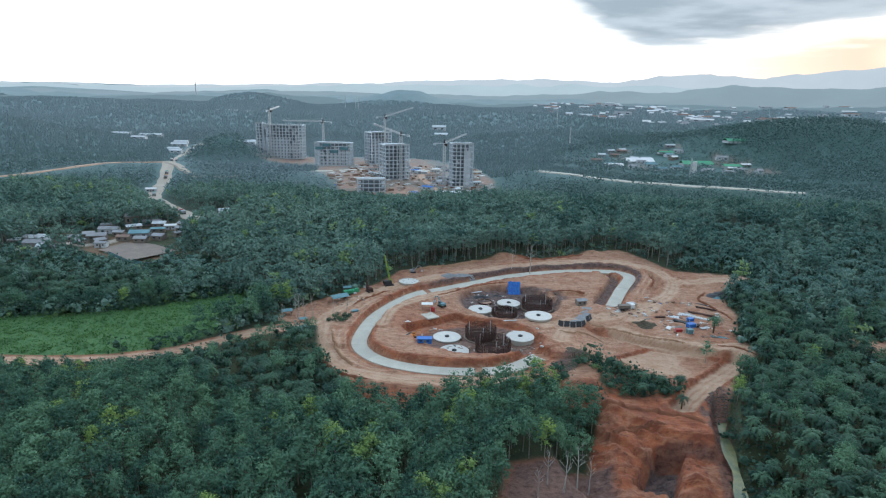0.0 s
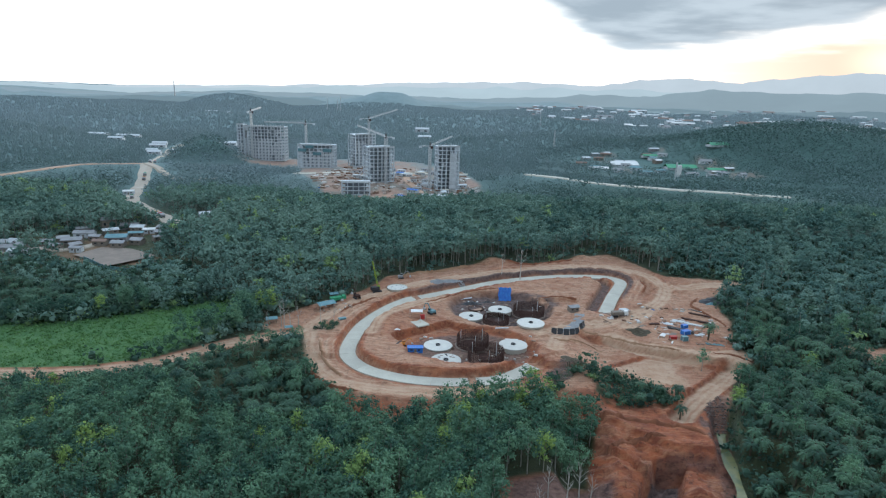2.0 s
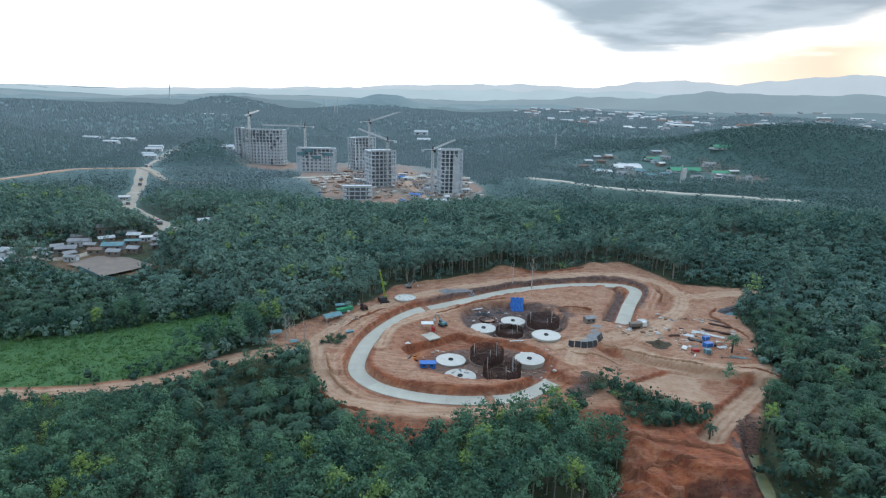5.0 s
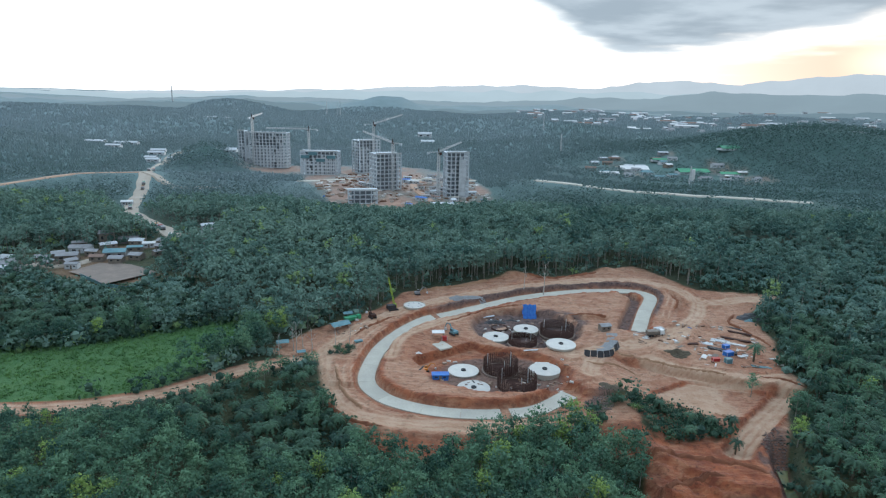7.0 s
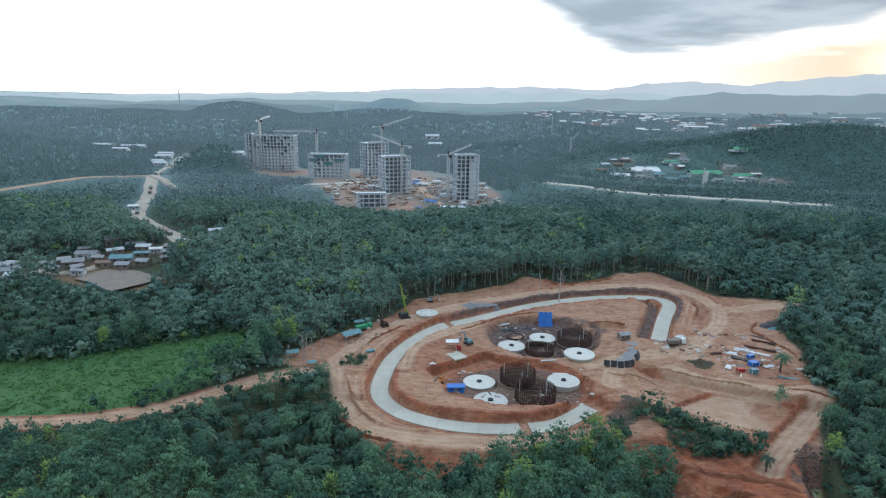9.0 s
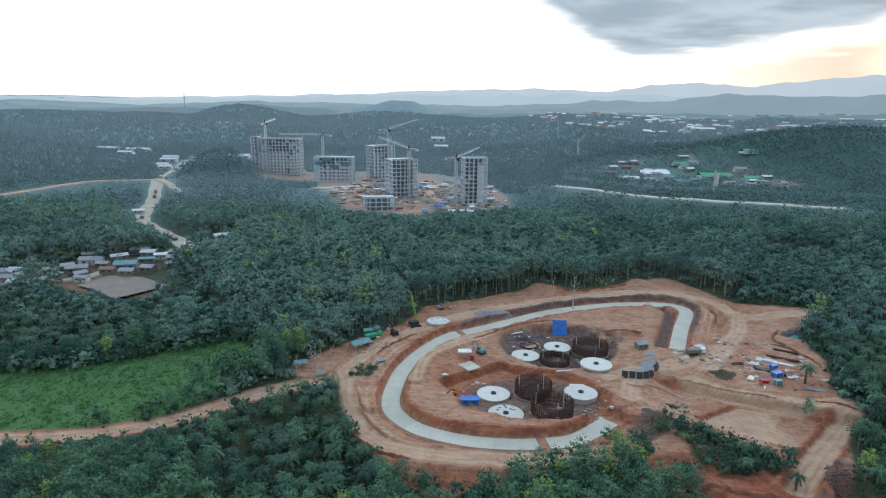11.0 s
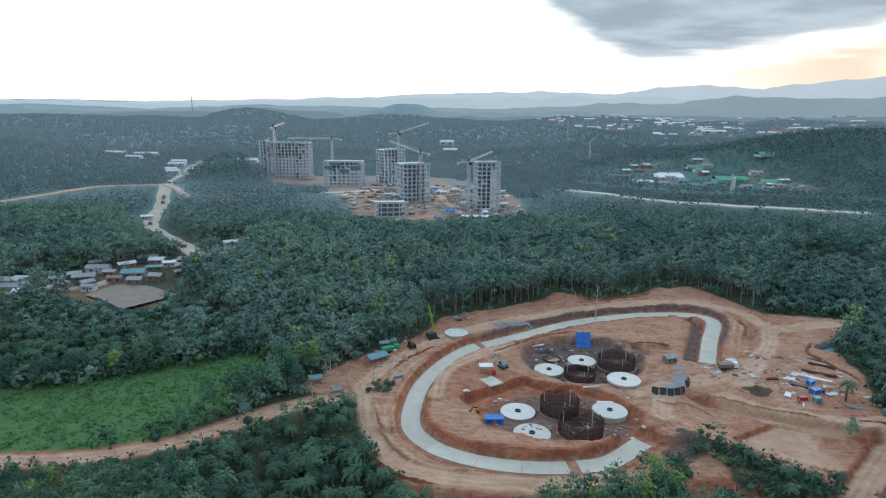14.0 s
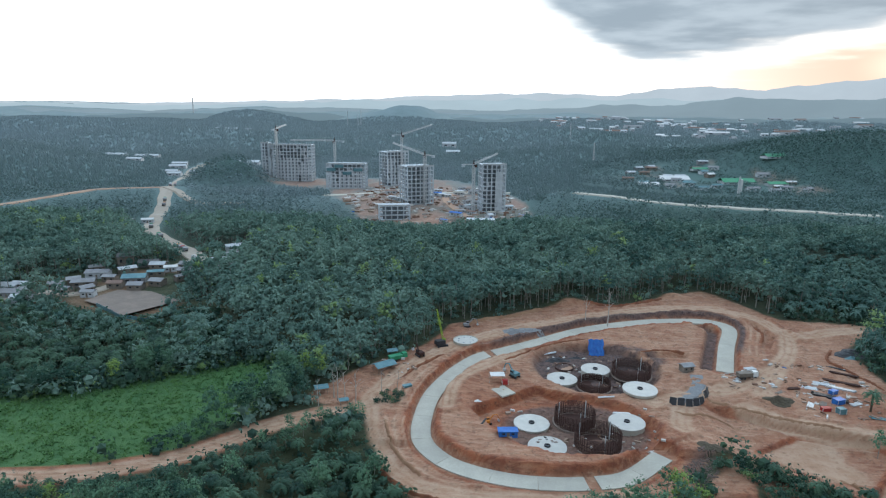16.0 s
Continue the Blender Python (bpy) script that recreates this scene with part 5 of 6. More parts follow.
def shed(name, x, y, size, turn, roofm, label, legs=True, dz=0.0, wallm=None, category="shed", group="", flat=False):
    """A light roof on posts, or over walls."""
    t = thing(name, label, category, group, on(x, y, dz), turn)
    lx, ly, h = size
    if legs:
        for a in (-1, 1):
            for c in (-1, 1):
                part("post", Build().beam((a * lx * 0.46, c * ly * 0.46, -0.3), (a * lx * 0.46, c * ly * 0.46, h), 0.07), M_WOOD, t)
    else:
        part("wall", Build().box((0, 0, -0.3), (lx, ly, h + 0.3)), wallm or M_WALLP, t)
        for a in (-0.25, 0.25):
            part("window", Build().box((a * lx, -ly / 2 - 0.02, h * 0.45), (lx * 0.16, 0.06, h * 0.3)), M_GLASS, t)
        part("door", Build().box((0, -ly / 2 - 0.03, 0), (0.9, 0.08, min(2.0, h * 0.8))), M_WOOD, t)
    roof = Build().box((0, 0, h), (lx + 0.5, ly + 0.5, 0.14)) if flat else Build().gable((0, 0, h), (lx, ly, ly * 0.22))
    part("roof", roof, roofm, t)
    return t


shed("site_shelter", -22.8, 263.5, (4.6, 3.0, 2.4), 0.1, M_WHITE, "white flat-roofed shelter on timber posts", flat=True)
shed("site_hut", 47, 277.5, (4.2, 3.2, 2.3), 0.3, M_ROOF, "small grey-roofed site hut in the works", False, wallm=M_WOOD)
shed("blue_shelter", -20.4, 227.6, (5.6, 2.6, 1.7), 0.1, M_BLUE, "low blue sheeted shelter at the basin rim", False, wallm=M_BLUE, flat=True)
shed("blue_shelter", -64.2, 269.5, (7.5, 4.5, 2.4), 0.7, M_TEAL, "faded blue tarpaulin roof beside the forest track")
shed("blue_shelter", -83, 251.5, (4.0, 3.0, 2.2), 0.4, M_TEAL, "faded blue roadside shelter under a tree")
shed("blue_shelter", -63, 281.5, (3.4, 2.6, 2.4), 0.4, M_TEAL, "small faded blue shelter beside the forest")
shed("blue_shelter", -73.5, 243.5, (2.4, 1.8, 1.8), 0.4, M_TEAL, "tiny faded blue shelter at the road fork")


def crate(name, x, y, size, turn, mat, label, category, dz=0.0):
    """A box-like store with a lid lip and corner posts."""
    t = thing(name, label, category, "", on(x, y, dz), turn)
    lx, ly, h = size
    part("body", Build().box((0, 0, -0.1), (lx, ly, h + 0.1)), mat, t)
    part("lid", Build().box((0, 0, h), (lx + 0.12, ly + 0.12, 0.1)), mat, t)
    for a in (-1, 1):
        for c in (-1, 1):
            part("corner_post", Build().box((a * lx / 2, c * ly / 2, -0.1), (0.14, 0.14, h + 0.06)), M_STEEL, t)
    return t


crate("generator", -20.2, 261.6, (2.0, 1.3, 1.5), 0.2, M_RED, "red generator box beside the white shelter", "generator")
crate("water_tank", 88.4, 251.0, (2.4, 1.9, 1.7), 0.2, M_TEAL, "teal plastic tank in the storage yard", "tank")
crate("skip", 84.3, 252.4, (2.9, 1.6, 1.1), 0.1, M_RED, "red steel skip in the storage yard", "skip")
crate("store_box", 90.8, 257.2, (3.4, 2.4, 1.8), 0.4, M_BLUE, "bright blue sheeted store in the yard", "store")
crate("store_box", 92.5, 264.0, (2.6, 1.8, 1.2), 0.5, M_BLUE, "small blue sheeted store in the yard", "store")
crate("blue_pile", -54, 256.2, (3.0, 1.6, 0.5), 0.5, M_TEAL, "flat faded blue covered pile beside the ring road", "pile")


def stack(name, x, y, length, width, layers, turn, mat, label, category, piece="plank"):
    """Long pieces lying side by side in layers."""
    t = thing(name, label, category, "", on(x, y), turn)
    n = max(2, int(width / 0.32))
    rng = random.Random(int(x * 7 + y))
    for k in range(layers):
        for i in range(n):
            dx = rng.uniform(-0.3, 0.3)
            part(piece, Build().box((dx, (i - n / 2 + 0.5) * width / n, 0.02 + k * 0.22), (length * rng.uniform(0.9, 1.0), width / n * 0.82, 0.2), rng.uniform(-0.02, 0.02)), mat, t)
    return t


for x, y, l, w, k, a, m, lab in ((90, 261, 11, 2.4, 3, -0.55, M_BLACK, "dark bundle of reinforcing steel"), (97, 267.5, 9, 1.8, 2, -0.5, M_STEEL, "grey stack of steel sheets"),
                                 (100, 273, 12, 1.6, 2, -0.45, M_RUST, "rusty bundle of long bars"), (104, 279, 9, 1.4, 2, -0.5, M_RUST, "dark bundle of long bars"),
                                 (104, 284, 7, 1.2, 1, -0.6, M_BLACK, "thin dark bundle of pipes"), (81, 255.5, 4.5, 2.0, 1, 1.0, M_WHITE, "pale boards laid on the clay"),
                                 (85.5, 256.5, 4, 2.2, 1, 1.0, M_WOOD, "timber boards laid on the clay"), (80, 266, 5, 1.4, 2, 0.2, M_RUST, "heap of rusty offcuts"),
                                 (100, 248.5, 7, 1.8, 1, -0.2, M_TEAL, "teal sheets lying in the yard"), (86, 268, 6, 3.0, 1, -0.4, M_WALLP, "pale sheets laid on the yard"),
                                 (93, 271, 7, 2.6, 1, -0.4, M_WALLP, "pale sheets laid beside the steel"), (97, 258, 5, 2.2, 1, 0.4, M_STEEL, "grey sheets by the palm"),
                                 (-2.5, 292, 9, 1.0, 1, 0.5, M_CONC_GREY, "grey beams on the basin shelf"), (-27.5, 235, 4, 0.6, 1, 1.2, M_BLACK, "dark pipes in the basin"),
                                 (62, 270.5, 5, 2.4, 1, 1.2, M_STEEL, "grey mesh mats at the road's end"), (69.5, 277, 4, 2.2, 2, 0.3, M_WALLP, "pale formwork boards by the road"),
                                 (14, 255.5, 6, 0.8, 1, 0.2, M_WALLP, "pale timber by the tank"), (17.5, 248.5, 5.5, 0.9, 2, 0.0, M_WHITE, "white pipes above the tank"),
                                 (0, 219.8, 3.5, 0.8, 1, 0.1, M_BLACK, "dark scrap on the basin rim"), (74, 262, 4, 1.4, 1, 0.6, M_WOOD, "scattered timber on the slope")):
    stack("material_stack", x, y, l, w, k, a, m, lab, "stack")

# the cast pad, the blue sheet on the slope and the white sack heap
pad = thing("concrete_pad", "pale concrete pad cast on the clay", "slab", "", on(-21, 256.6), 0.62)
for i in range(2):
    part("slab", Build().box((0.0, -1.75 + 3.5 * i, -0.3), (5.6, 3.46, 0.5)), M_CONC, pad)


def sheet(x, y):
    """A blue sheet pegged on the bank, hanging in soft folds."""
    b = Build()
    n, m = 14, 10
    rng = random.Random(3)
    vs = []
    foot = ground_z(x, y - 1)
    for j in range(m + 1):
        for i in range(n + 1):
            u, v = i / n, j / m
            xx, yy = x - 3.1 + 6.0 * u, y + 3.4 * v
            zz = foot + 0.3 + 5.6 * v + 0.16 * math.sin(i * 1.3 + j) + rng.uniform(-0.05, 0.05)
            vs.append((xx + 0.2 * math.sin(j), yy + 0.14 * math.sin(i * 2.0), zz))
    fs = [(j * (n + 1) + i, j * (n + 1) + i + 1, (j + 1) * (n + 1) + i + 1, (j + 1) * (n + 1) + i) for j in range(m) for i in range(n)]
    top = [(p[0], p[1] + 0.06, p[2]) for p in vs]
    k = len(vs)
    b.add(vs + top, fs + [tuple(q + k for q in reversed(g)) for g in fs])
    o = part("tarpaulin", b, M_BLUE)
    return tagged(o, "bright blue tarpaulin hung on the basin's back slope", "tarpaulin")


sheet(17, 292.6)


def heap(name, x, y, rx, ry, h, mat, label, category, seed):
    """A loose heap with an uneven outline."""
    rng = np.random.default_rng(seed)
    n, m = 26, 9
    px, py, up = [x], [y], [h]
    fs = []
    for j in range(1, m + 1):
        for i in range(n):
            a, t = 2 * math.pi * i / n, j / m
            wob = 1 + 0.22 * math.sin(a * 3 + seed) + rng.uniform(-0.07, 0.07)
            px.append(x + math.cos(a) * rx * t * wob)
            py.append(y + math.sin(a) * ry * t * wob)
            up.append(h * (1 - t) ** 1.2 + rng.uniform(-0.08, 0.08) * h - (0.25 if j == m else 0))
    vs = list(zip(px, py, land(np.array(px), np.array(py))[0] + np.array(up)))
    fs += [(0, 1 + i, 1 + (i + 1) % n) for i in range(n)]
    for j in range(m - 1):
        for i in range(n):
            a, c = 1 + j * n + i, 1 + j * n + (i + 1) % n
            fs.append((a, a + n, c + n, c))
    return tagged(part(name, Build().add(vs, fs), mat), label, category)


heap("gravel_mound", -16, 305, 4.6, 3.0, 1.6, M_GRAVEL, "grey gravel heap beside the ring road", "heap", 1)
heap("gravel_spread", -9, 307.5, 6.5, 2.4, 0.3, M_GRAVEL, "thin grey gravel spread on the clay", "heap", 2)
heap("sack_mound", -29.5, 248.5, 1.3, 0.8, 0.7, M_WHITE, "white sacks heaped at the basin's edge", "heap", 3)
heap("sheet_mound", 1.0, 287.5, 5.0, 2.2, 1.0, M_BLACK, "black membrane sheets thrown on the basin slope", "heap", 9)
heap("sheet_mound", 9.0, 290.0, 3.4, 1.6, 0.8, M_BLACK, "black membrane sheets thrown on the basin slope", "heap", 10)
heap("spoil_mound", 117, 297, 7, 5, 1.8, M_BLACK, "dark sheeted spoil heap by the palms", "heap", 4)
heap("sheet_mound", 114.5, 293, 2.6, 1.6, 0.9, M_TEAL, "pale blue sheets thrown on the spoil", "heap", 5)
heap("brush_mound", 71, 256, 5.5, 2.6, 1.3, M_DARKBARK, "grey-brown heap of dead brushwood", "heap", 6)
heap("brush_mound", 38, 224, 4.0, 3.2, 0.7, M_DARKBARK, "brown heap of cleared roots below the road", "heap", 7)

# black membrane panels leaning in an arc, and the gravel walk behind them
for i, (x, y) in enumerate(((35.2, 252.6), (37.7, 251.8), (40.3, 251.6), (42.9, 252.2), (45.3, 253.8), (47.4, 256.2), (48.9, 259.0))):
    a = (-0.35, -0.15, 0.0, 0.25, 0.55, 0.85, 1.1)[i]
    t = thing("formwork_panel", "black sheeted formwork panel leaning in an arc", "panel", "formwork panels", on(x, y), a)
    lean = Matrix.Rotation(radians(-22), 4, "X")
    o = part("panel", Build().box((0, 0, 0.0), (2.3, 0.16, 2.5)), M_BLACK, t)
    o.matrix_basis = lean
    for sx in (-1.08, 1.08):
        o = part("frame", Build().box((sx, -0.03, 0), (0.06, 0.22, 2.55)), M_ROOF, t)
        o.matrix_basis = lean
    part("brace", Build().beam((0, 1.9, 0), (0, 0.75, 1.9), 0.06), M_STEEL, t)
walk_line = catmull([(49, 273), (48.5, 268), (45.5, 262), (41, 257.5), (37, 256)], 1.5)
ribbon("gravel_walk", walk_line, 4.2, M_GRAVEL, "grey gravel strip behind the black panels", "path", 0.1, 0.2)


# clods and stones lying about the clay, and low earth berms along the cuts
gx, gy = lattice(-85, 142, 122, 366, 1.55)
keep = (inside(gx, gy, CLEARING) > 0.6) & (near_line(gx, gy, RING)[0] > 3.5) & (RNG.uniform(0, 1, len(gx)) < 0.15 + 0.75 * smooth(fbm(gx / 11, gy / 11, 3, 64), 0.47, 0.62))
clod_z, clod_cover = land(gx, gy)
keep &= (clod_cover["worn"] < 0.15) & (inside(gx, gy, PLATFORM) < -1)
clod = np.stack([gx, gy, clod_z - 0.05], -1)[keep]
CLOD = [hull(np.zeros(3), np.array([0.55, 0.42, 0.32]), np.random.default_rng(300 + k), 4) for k in range(5)]
M_CLOD = weathered("dry_clods", (0.28, 0.15, 0.085), (0.19, 0.085, 0.048), 0.15, 0.95)
scatter("clay_clods", CLOD, clod, RNG.uniform(0.25, 0.85, len(clod)) ** 1.8, M_CLOD, "loose clay clods and stones on the cleared ground", "clods")


def berm(line, w, h, mat, label, seed):
    """A low uneven ridge of pushed-up earth."""
    rng = np.random.default_rng(seed)
    line = catmull(line, 1.0)
    xs, ys, up = [], [], []
    for i, p in enumerate(line):
        a, c = line[max(0, i - 1)], line[min(len(line) - 1, i + 1)]
        t = math.atan2(c[1] - a[1], c[0] - a[0])
        fade = min(1.0, i / 3, (len(line) - 1 - i) / 3)
        hh, ww = h * fade * rng.uniform(0.5, 1.2), w * rng.uniform(0.75, 1.2)
        for s, k in ((-1.0, -0.3), (-0.45, 0.7), (0.0, 1.0), (0.5, 0.6), (1.0, -0.3)):
            o = s * ww / 2 + rng.uniform(-0.1, 0.1)
            xs.append(p[0] - math.sin(t) * o)
            ys.append(p[1] + math.cos(t) * o)
            up.append(hh * k if k > 0 else -0.3)
    vs = list(zip(xs, ys, land(np.array(xs), np.array(ys))[0] + np.array(up)))
    fs = [(5 * i + k, 5 * i + k + 1, 5 * i + 6 + k, 5 * i + 5 + k) for i in range(len(line) - 1) for k in range(4)]
    return tagged(part("earth_berm", Build().add(vs, fs), mat), label, "berm", "earth berms")


M_REDEARTH = weathered("red_earth", (0.25, 0.10, 0.052), (0.15, 0.058, 0.034), 0.35, 0.95, depth=0.1)
M_TANEARTH = weathered("tan_earth", (0.33, 0.20, 0.125), (0.24, 0.13, 0.075), 0.35, 0.95, depth=0.1)
for k, (line, w, h, m, lab) in enumerate((
        ([(46, 256), (58, 251), (70, 245), (84, 240)], 1.6, 0.6, M_TANEARTH, "tan earth berm along the cut terrace"),
        ([(34, 247), (40, 246), (47, 246), (54, 243)], 1.2, 0.5, M_TANEARTH, "tan earth berm across the slope"),
        ([(72, 219), (74, 211), (72, 204)], 1.6, 0.8, M_TANEARTH, "tan earth berm beside the pit road"),
        ([(-58, 232), (-55, 222), (-50, 213), (-44, 206)], 1.4, 0.6, M_TANEARTH, "tan earth berm outside the ring road"),
        ([(-59, 215), (-54, 206), (-46, 199), (-36, 195)], 1.6, 0.9, M_REDEARTH, "red earth berm at the brow of the slope"),
        ([(-57, 262), (-50, 274), (-42, 283)], 1.8, 1.0, M_REDEARTH, "red earth bank beside the ring road"),
        ([(-38, 312), (-28, 320), (-14, 326), (0, 335)], 2.4, 1.1, M_TANEARTH, "tan earth berm below the trees"),
        ([(20, 343), (34, 340), (46, 345), (58, 353)], 2.2, 1.0, M_REDEARTH, "red earth berm below the trees"),
        ([(84, 303), (88, 311), (88, 321)], 1.6, 0.9, M_REDEARTH, "red earth berm beside the trench"),
        ([(34, 293), (42, 294), (51, 293)], 1.2, 0.6, M_REDEARTH, "red earth berm beside the trench"),
        ([(-20, 281), (-8, 291), (4, 299), (16, 303)], 1.4, 0.5, M_REDEARTH, "red earth berm above the basin"),
        ([(96, 240), (104, 238), (110, 235)], 1.2, 0.5, M_REDEARTH, "red earth berm by the palms"),
        ([(40, 190), (52, 193), (66, 191), (76, 186)], 2.0, 1.2, M_REDEARTH, "red earth bench in the clay pit"),
        ([(42, 178), (52, 184), (62, 184)], 1.8, 1.0, M_REDEARTH, "red earth bench above the pit's pool"),
        ([(110, 300), (104, 290), (108, 280), (112, 268)], 1.6, 0.8, M_REDEARTH, "red earth berm beside the palms"))):
    berm(line, w, h, m, lab, 400 + k)

# ---- single trees of the works ----
def bare_tree(x, y, h, seed, label):
    """A leafless tree: tapered trunk, limbs and twigs."""
    rng = random.Random(seed)
    t = thing("bare_tree", label, "tree", "bare trees", on(x, y))
    trunk = Build()
    p, r = Vector((0, 0, -0.4)), h * 0.021
    knots = []
    for k in range(7):
        q = p + Vector((rng.uniform(-0.18, 0.18), rng.uniform(-0.18, 0.18), h / 7.5))
        trunk.beam(p, q, r, r * 0.84, 6)
        p, r = q, r * 0.84
        if k >= 3:
            knots.append((p.copy(), r))
    part("trunk", trunk, M_DEADWOOD, t)
    for i in range(9):
        o, r = knots[i % len(knots)]
        a = i * 2.4 + rng.uniform(-0.4, 0.4)
        limb = Build()
        d = Vector((math.cos(a), math.sin(a), rng.uniform(0.7, 1.5))).normalized()
        e = o + d * h * rng.uniform(0.14, 0.26)
        limb.beam(o, e, r * 0.6, r * 0.25)
        for k in range(4):
            f = o.lerp(e, rng.uniform(0.45, 1.0))
            limb.beam(f, f + (d + Vector((rng.uniform(-0.9, 0.9), rng.uniform(-0.9, 0.9), rng.uniform(0, 0.6)))) * h * 0.06, r * 0.22, 0.01, 3)
        part("limb", limb, M_DEADWOOD, t)
    return t


bare_tree(26.3, 320, 17, 1, "tall pale leafless tree inside the ring road")
bare_tree(16.6, 321, 11, 2, "thin leafless tree by the ring road")
for k, (x, y, h) in enumerate(((-76.2, 246.5, 12), (-69.5, 243.5, 11), (-81.4, 241.5, 9), (-78, 249, 11), (-62.4, 253, 8), (-57.4, 254.5, 7.5), (-74, 248, 10), (25, 146, 12), (21, 149, 11), (29, 150, 13), (33, 154, 11), (18, 143, 9), (-20.3, 264.2, 5), (-25.8, 261, 4))):
    bare_tree(x, y, h, 10 + k, "slender pale leafless trunk at the clearing's edge")

plant("oil_palm", "lone oil palm standing in the storage yard", "palm", "", OILPALM, on(98.8, 253), 1.05, 2)
plant("small_tree", "lone small round-headed tree on the cleared terrace", "tree", "", RUBBER, on(88.9, 231.0), 0.74, 6)
plant("small_tree", "slender tree standing at the end of the ring road", "tree", "", RUBBER, on(19, 201), 0.75, 9)
# shrubs and young palms below the terrace
THICK = [crown_template(320 + k, 3, 120, 0.28, 2.6, 1.9, 0.2) for k in range(4)]
gx, gy = lattice(18, 77, 186, 227, 2.6)
sh = (inside(gx, gy, CLEARING) < -0.3) & (inside(gx, gy, LOW_GROWTH) > -1)
sh &= fbm(gx / 9, gy / 9, 3, 36) < 0.66
low = np.stack([gx, gy, land(gx, gy)[0] - 0.2], -1)[sh]
scatter("shrubs", THICK, low, RNG.uniform(0.5, 1.25, len(low)), M_PALM, "dense green shrubs below the cleared terrace", "shrubs")
for k, (x, y) in enumerate(((72, 206), (66, 207), (60, 209), (71, 199), (52, 215), (58, 202))):
    plant("oil_palm", "young oil palm among the terrace shrubs", "palm", "terrace palms", OILPALM, on(x, y), 0.72, k)
gx, gy = lattice(-62, -54, 244, 251, 2.2)
scatter("shrubs", THICK, np.stack([gx, gy, land(gx, gy)[0] - 0.3], -1), RNG.uniform(0.5, 0.8, len(gx)), M_PALM, "small green shrub patch at the road fork", "shrubs")

# ---- the tower blocks ----
def tower(x, y, turn, w, d, floors, label, bays=8, core=True, clad=0, props=True):
    """A concrete frame going up: slabs, columns, some cladding, a ragged top."""
    storey = 3.5
    t = thing("tower_block", label, "building", "tower blocks", on(x, y), turn)
    slab = Build().box((0, 0, 0), (w, d, 0.42)).mesh("floor_slab", M_CONC_GREY)
    for k in range(floors + 1):
        o = part("floor_slab", slab, M_CONC_GREY, t)
        o.location = (0, 0, k * storey)
    col = Build().box((0, 0, 0), (0.9, 0.9, floors * storey + 0.3)).mesh("column", M_CONC_GREY)
    for i in range(bays + 1):
        for sy in (-1, 1):
            o = part("column", col, M_CONC_GREY, t)
            o.location = ((i / bays - 0.5) * (w - 0.9), sy * (d / 2 - 0.55), 0)
    for j in range(1, 3):
        for sx in (-1, 1):
            o = part("column", col, M_CONC_GREY, t)
            o.location = (sx * (w / 2 - 0.55), (j / 3 - 0.5) * d, 0)
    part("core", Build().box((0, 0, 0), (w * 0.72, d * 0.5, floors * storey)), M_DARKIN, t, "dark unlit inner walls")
    rng = random.Random(int(x))
    bw = w / bays
    infill = Build().box((bw * 0.18, 0, 0), (bw * 0.9, 0.18, 1.15)).box((0, 0.02, 1.15), (bw * 0.3, 0.16, storey - 1.57)).mesh("infill_panel", M_WALLP)
    for i in range(bays):
        for k in range(floors):
            if rng.random() < clad * (1.15 if k < 0.6 * floors else 0.3):
                part("infill_panel", infill, M_WALLP, t).location = ((i + 0.32) / bays * w - w / 2, -d / 2 + 0.25, k * storey + 0.42)
    if props:
        for i in range(bays * 2):
            part("starter_bar", Build().beam(((i + 0.5) / (2 * bays) * w - w / 2, rng.uniform(-0.4, 0.4) * d, floors * storey), ((i + 0.5) / (2 * bays) * w - w / 2, 0, floors * storey + rng.uniform(1.2, 3.0)), 0.14), M_STEEL, t)
        part("edge_rail", Build().box((0, -d / 2 + 0.1, floors * storey + 0.4), (w, 0.08, 1.1)), M_STEEL, t)
    return t


tower(-237, 736, 0.05, 46, 18, 11, "tall concrete tower block frame wrapped in scaffolding", 12, clad=0.8)
tower(-265, 735, 0.05, 8, 14, 10, "narrow concrete stair tower beside the long block", 2, clad=0.6)
tower(-168, 694, 0.05, 40, 18, 7, "half-built concrete block with green netting", 9, clad=0.8)
tower(-124, 724, 0.65, 26, 18, 10, "tall concrete block frame seen at its corner", 6, clad=0.7)
tower(-86, 592, 0.45, 24, 20, 9, "bare concrete block frame with open floors", 6, clad=0.05)
tower(-97, 532, 0.2, 24, 13, 3, "low concrete frame of the first three floors", 5, clad=0.0)
tower(-22, 578, 0.22, 20, 16, 11, "slim concrete tower frame with pale cladding", 5, clad=0.12)
part_clad = thing("cladding_wall", "pale finished wall strip on the slim tower", "wall", "", on(-16.4, 571), 0.22)
for k in range(9):
    part("panel", Build().box((0, -0.4, 1.5 + 3.5 * k), (6.0, 0.3, 3.4)), M_WALLP, part_clad)
tower(-30, 518, 0.0, 22, 8, 1, "single storey concrete frame at the edge of the wood", 6, clad=0.0, props=False)


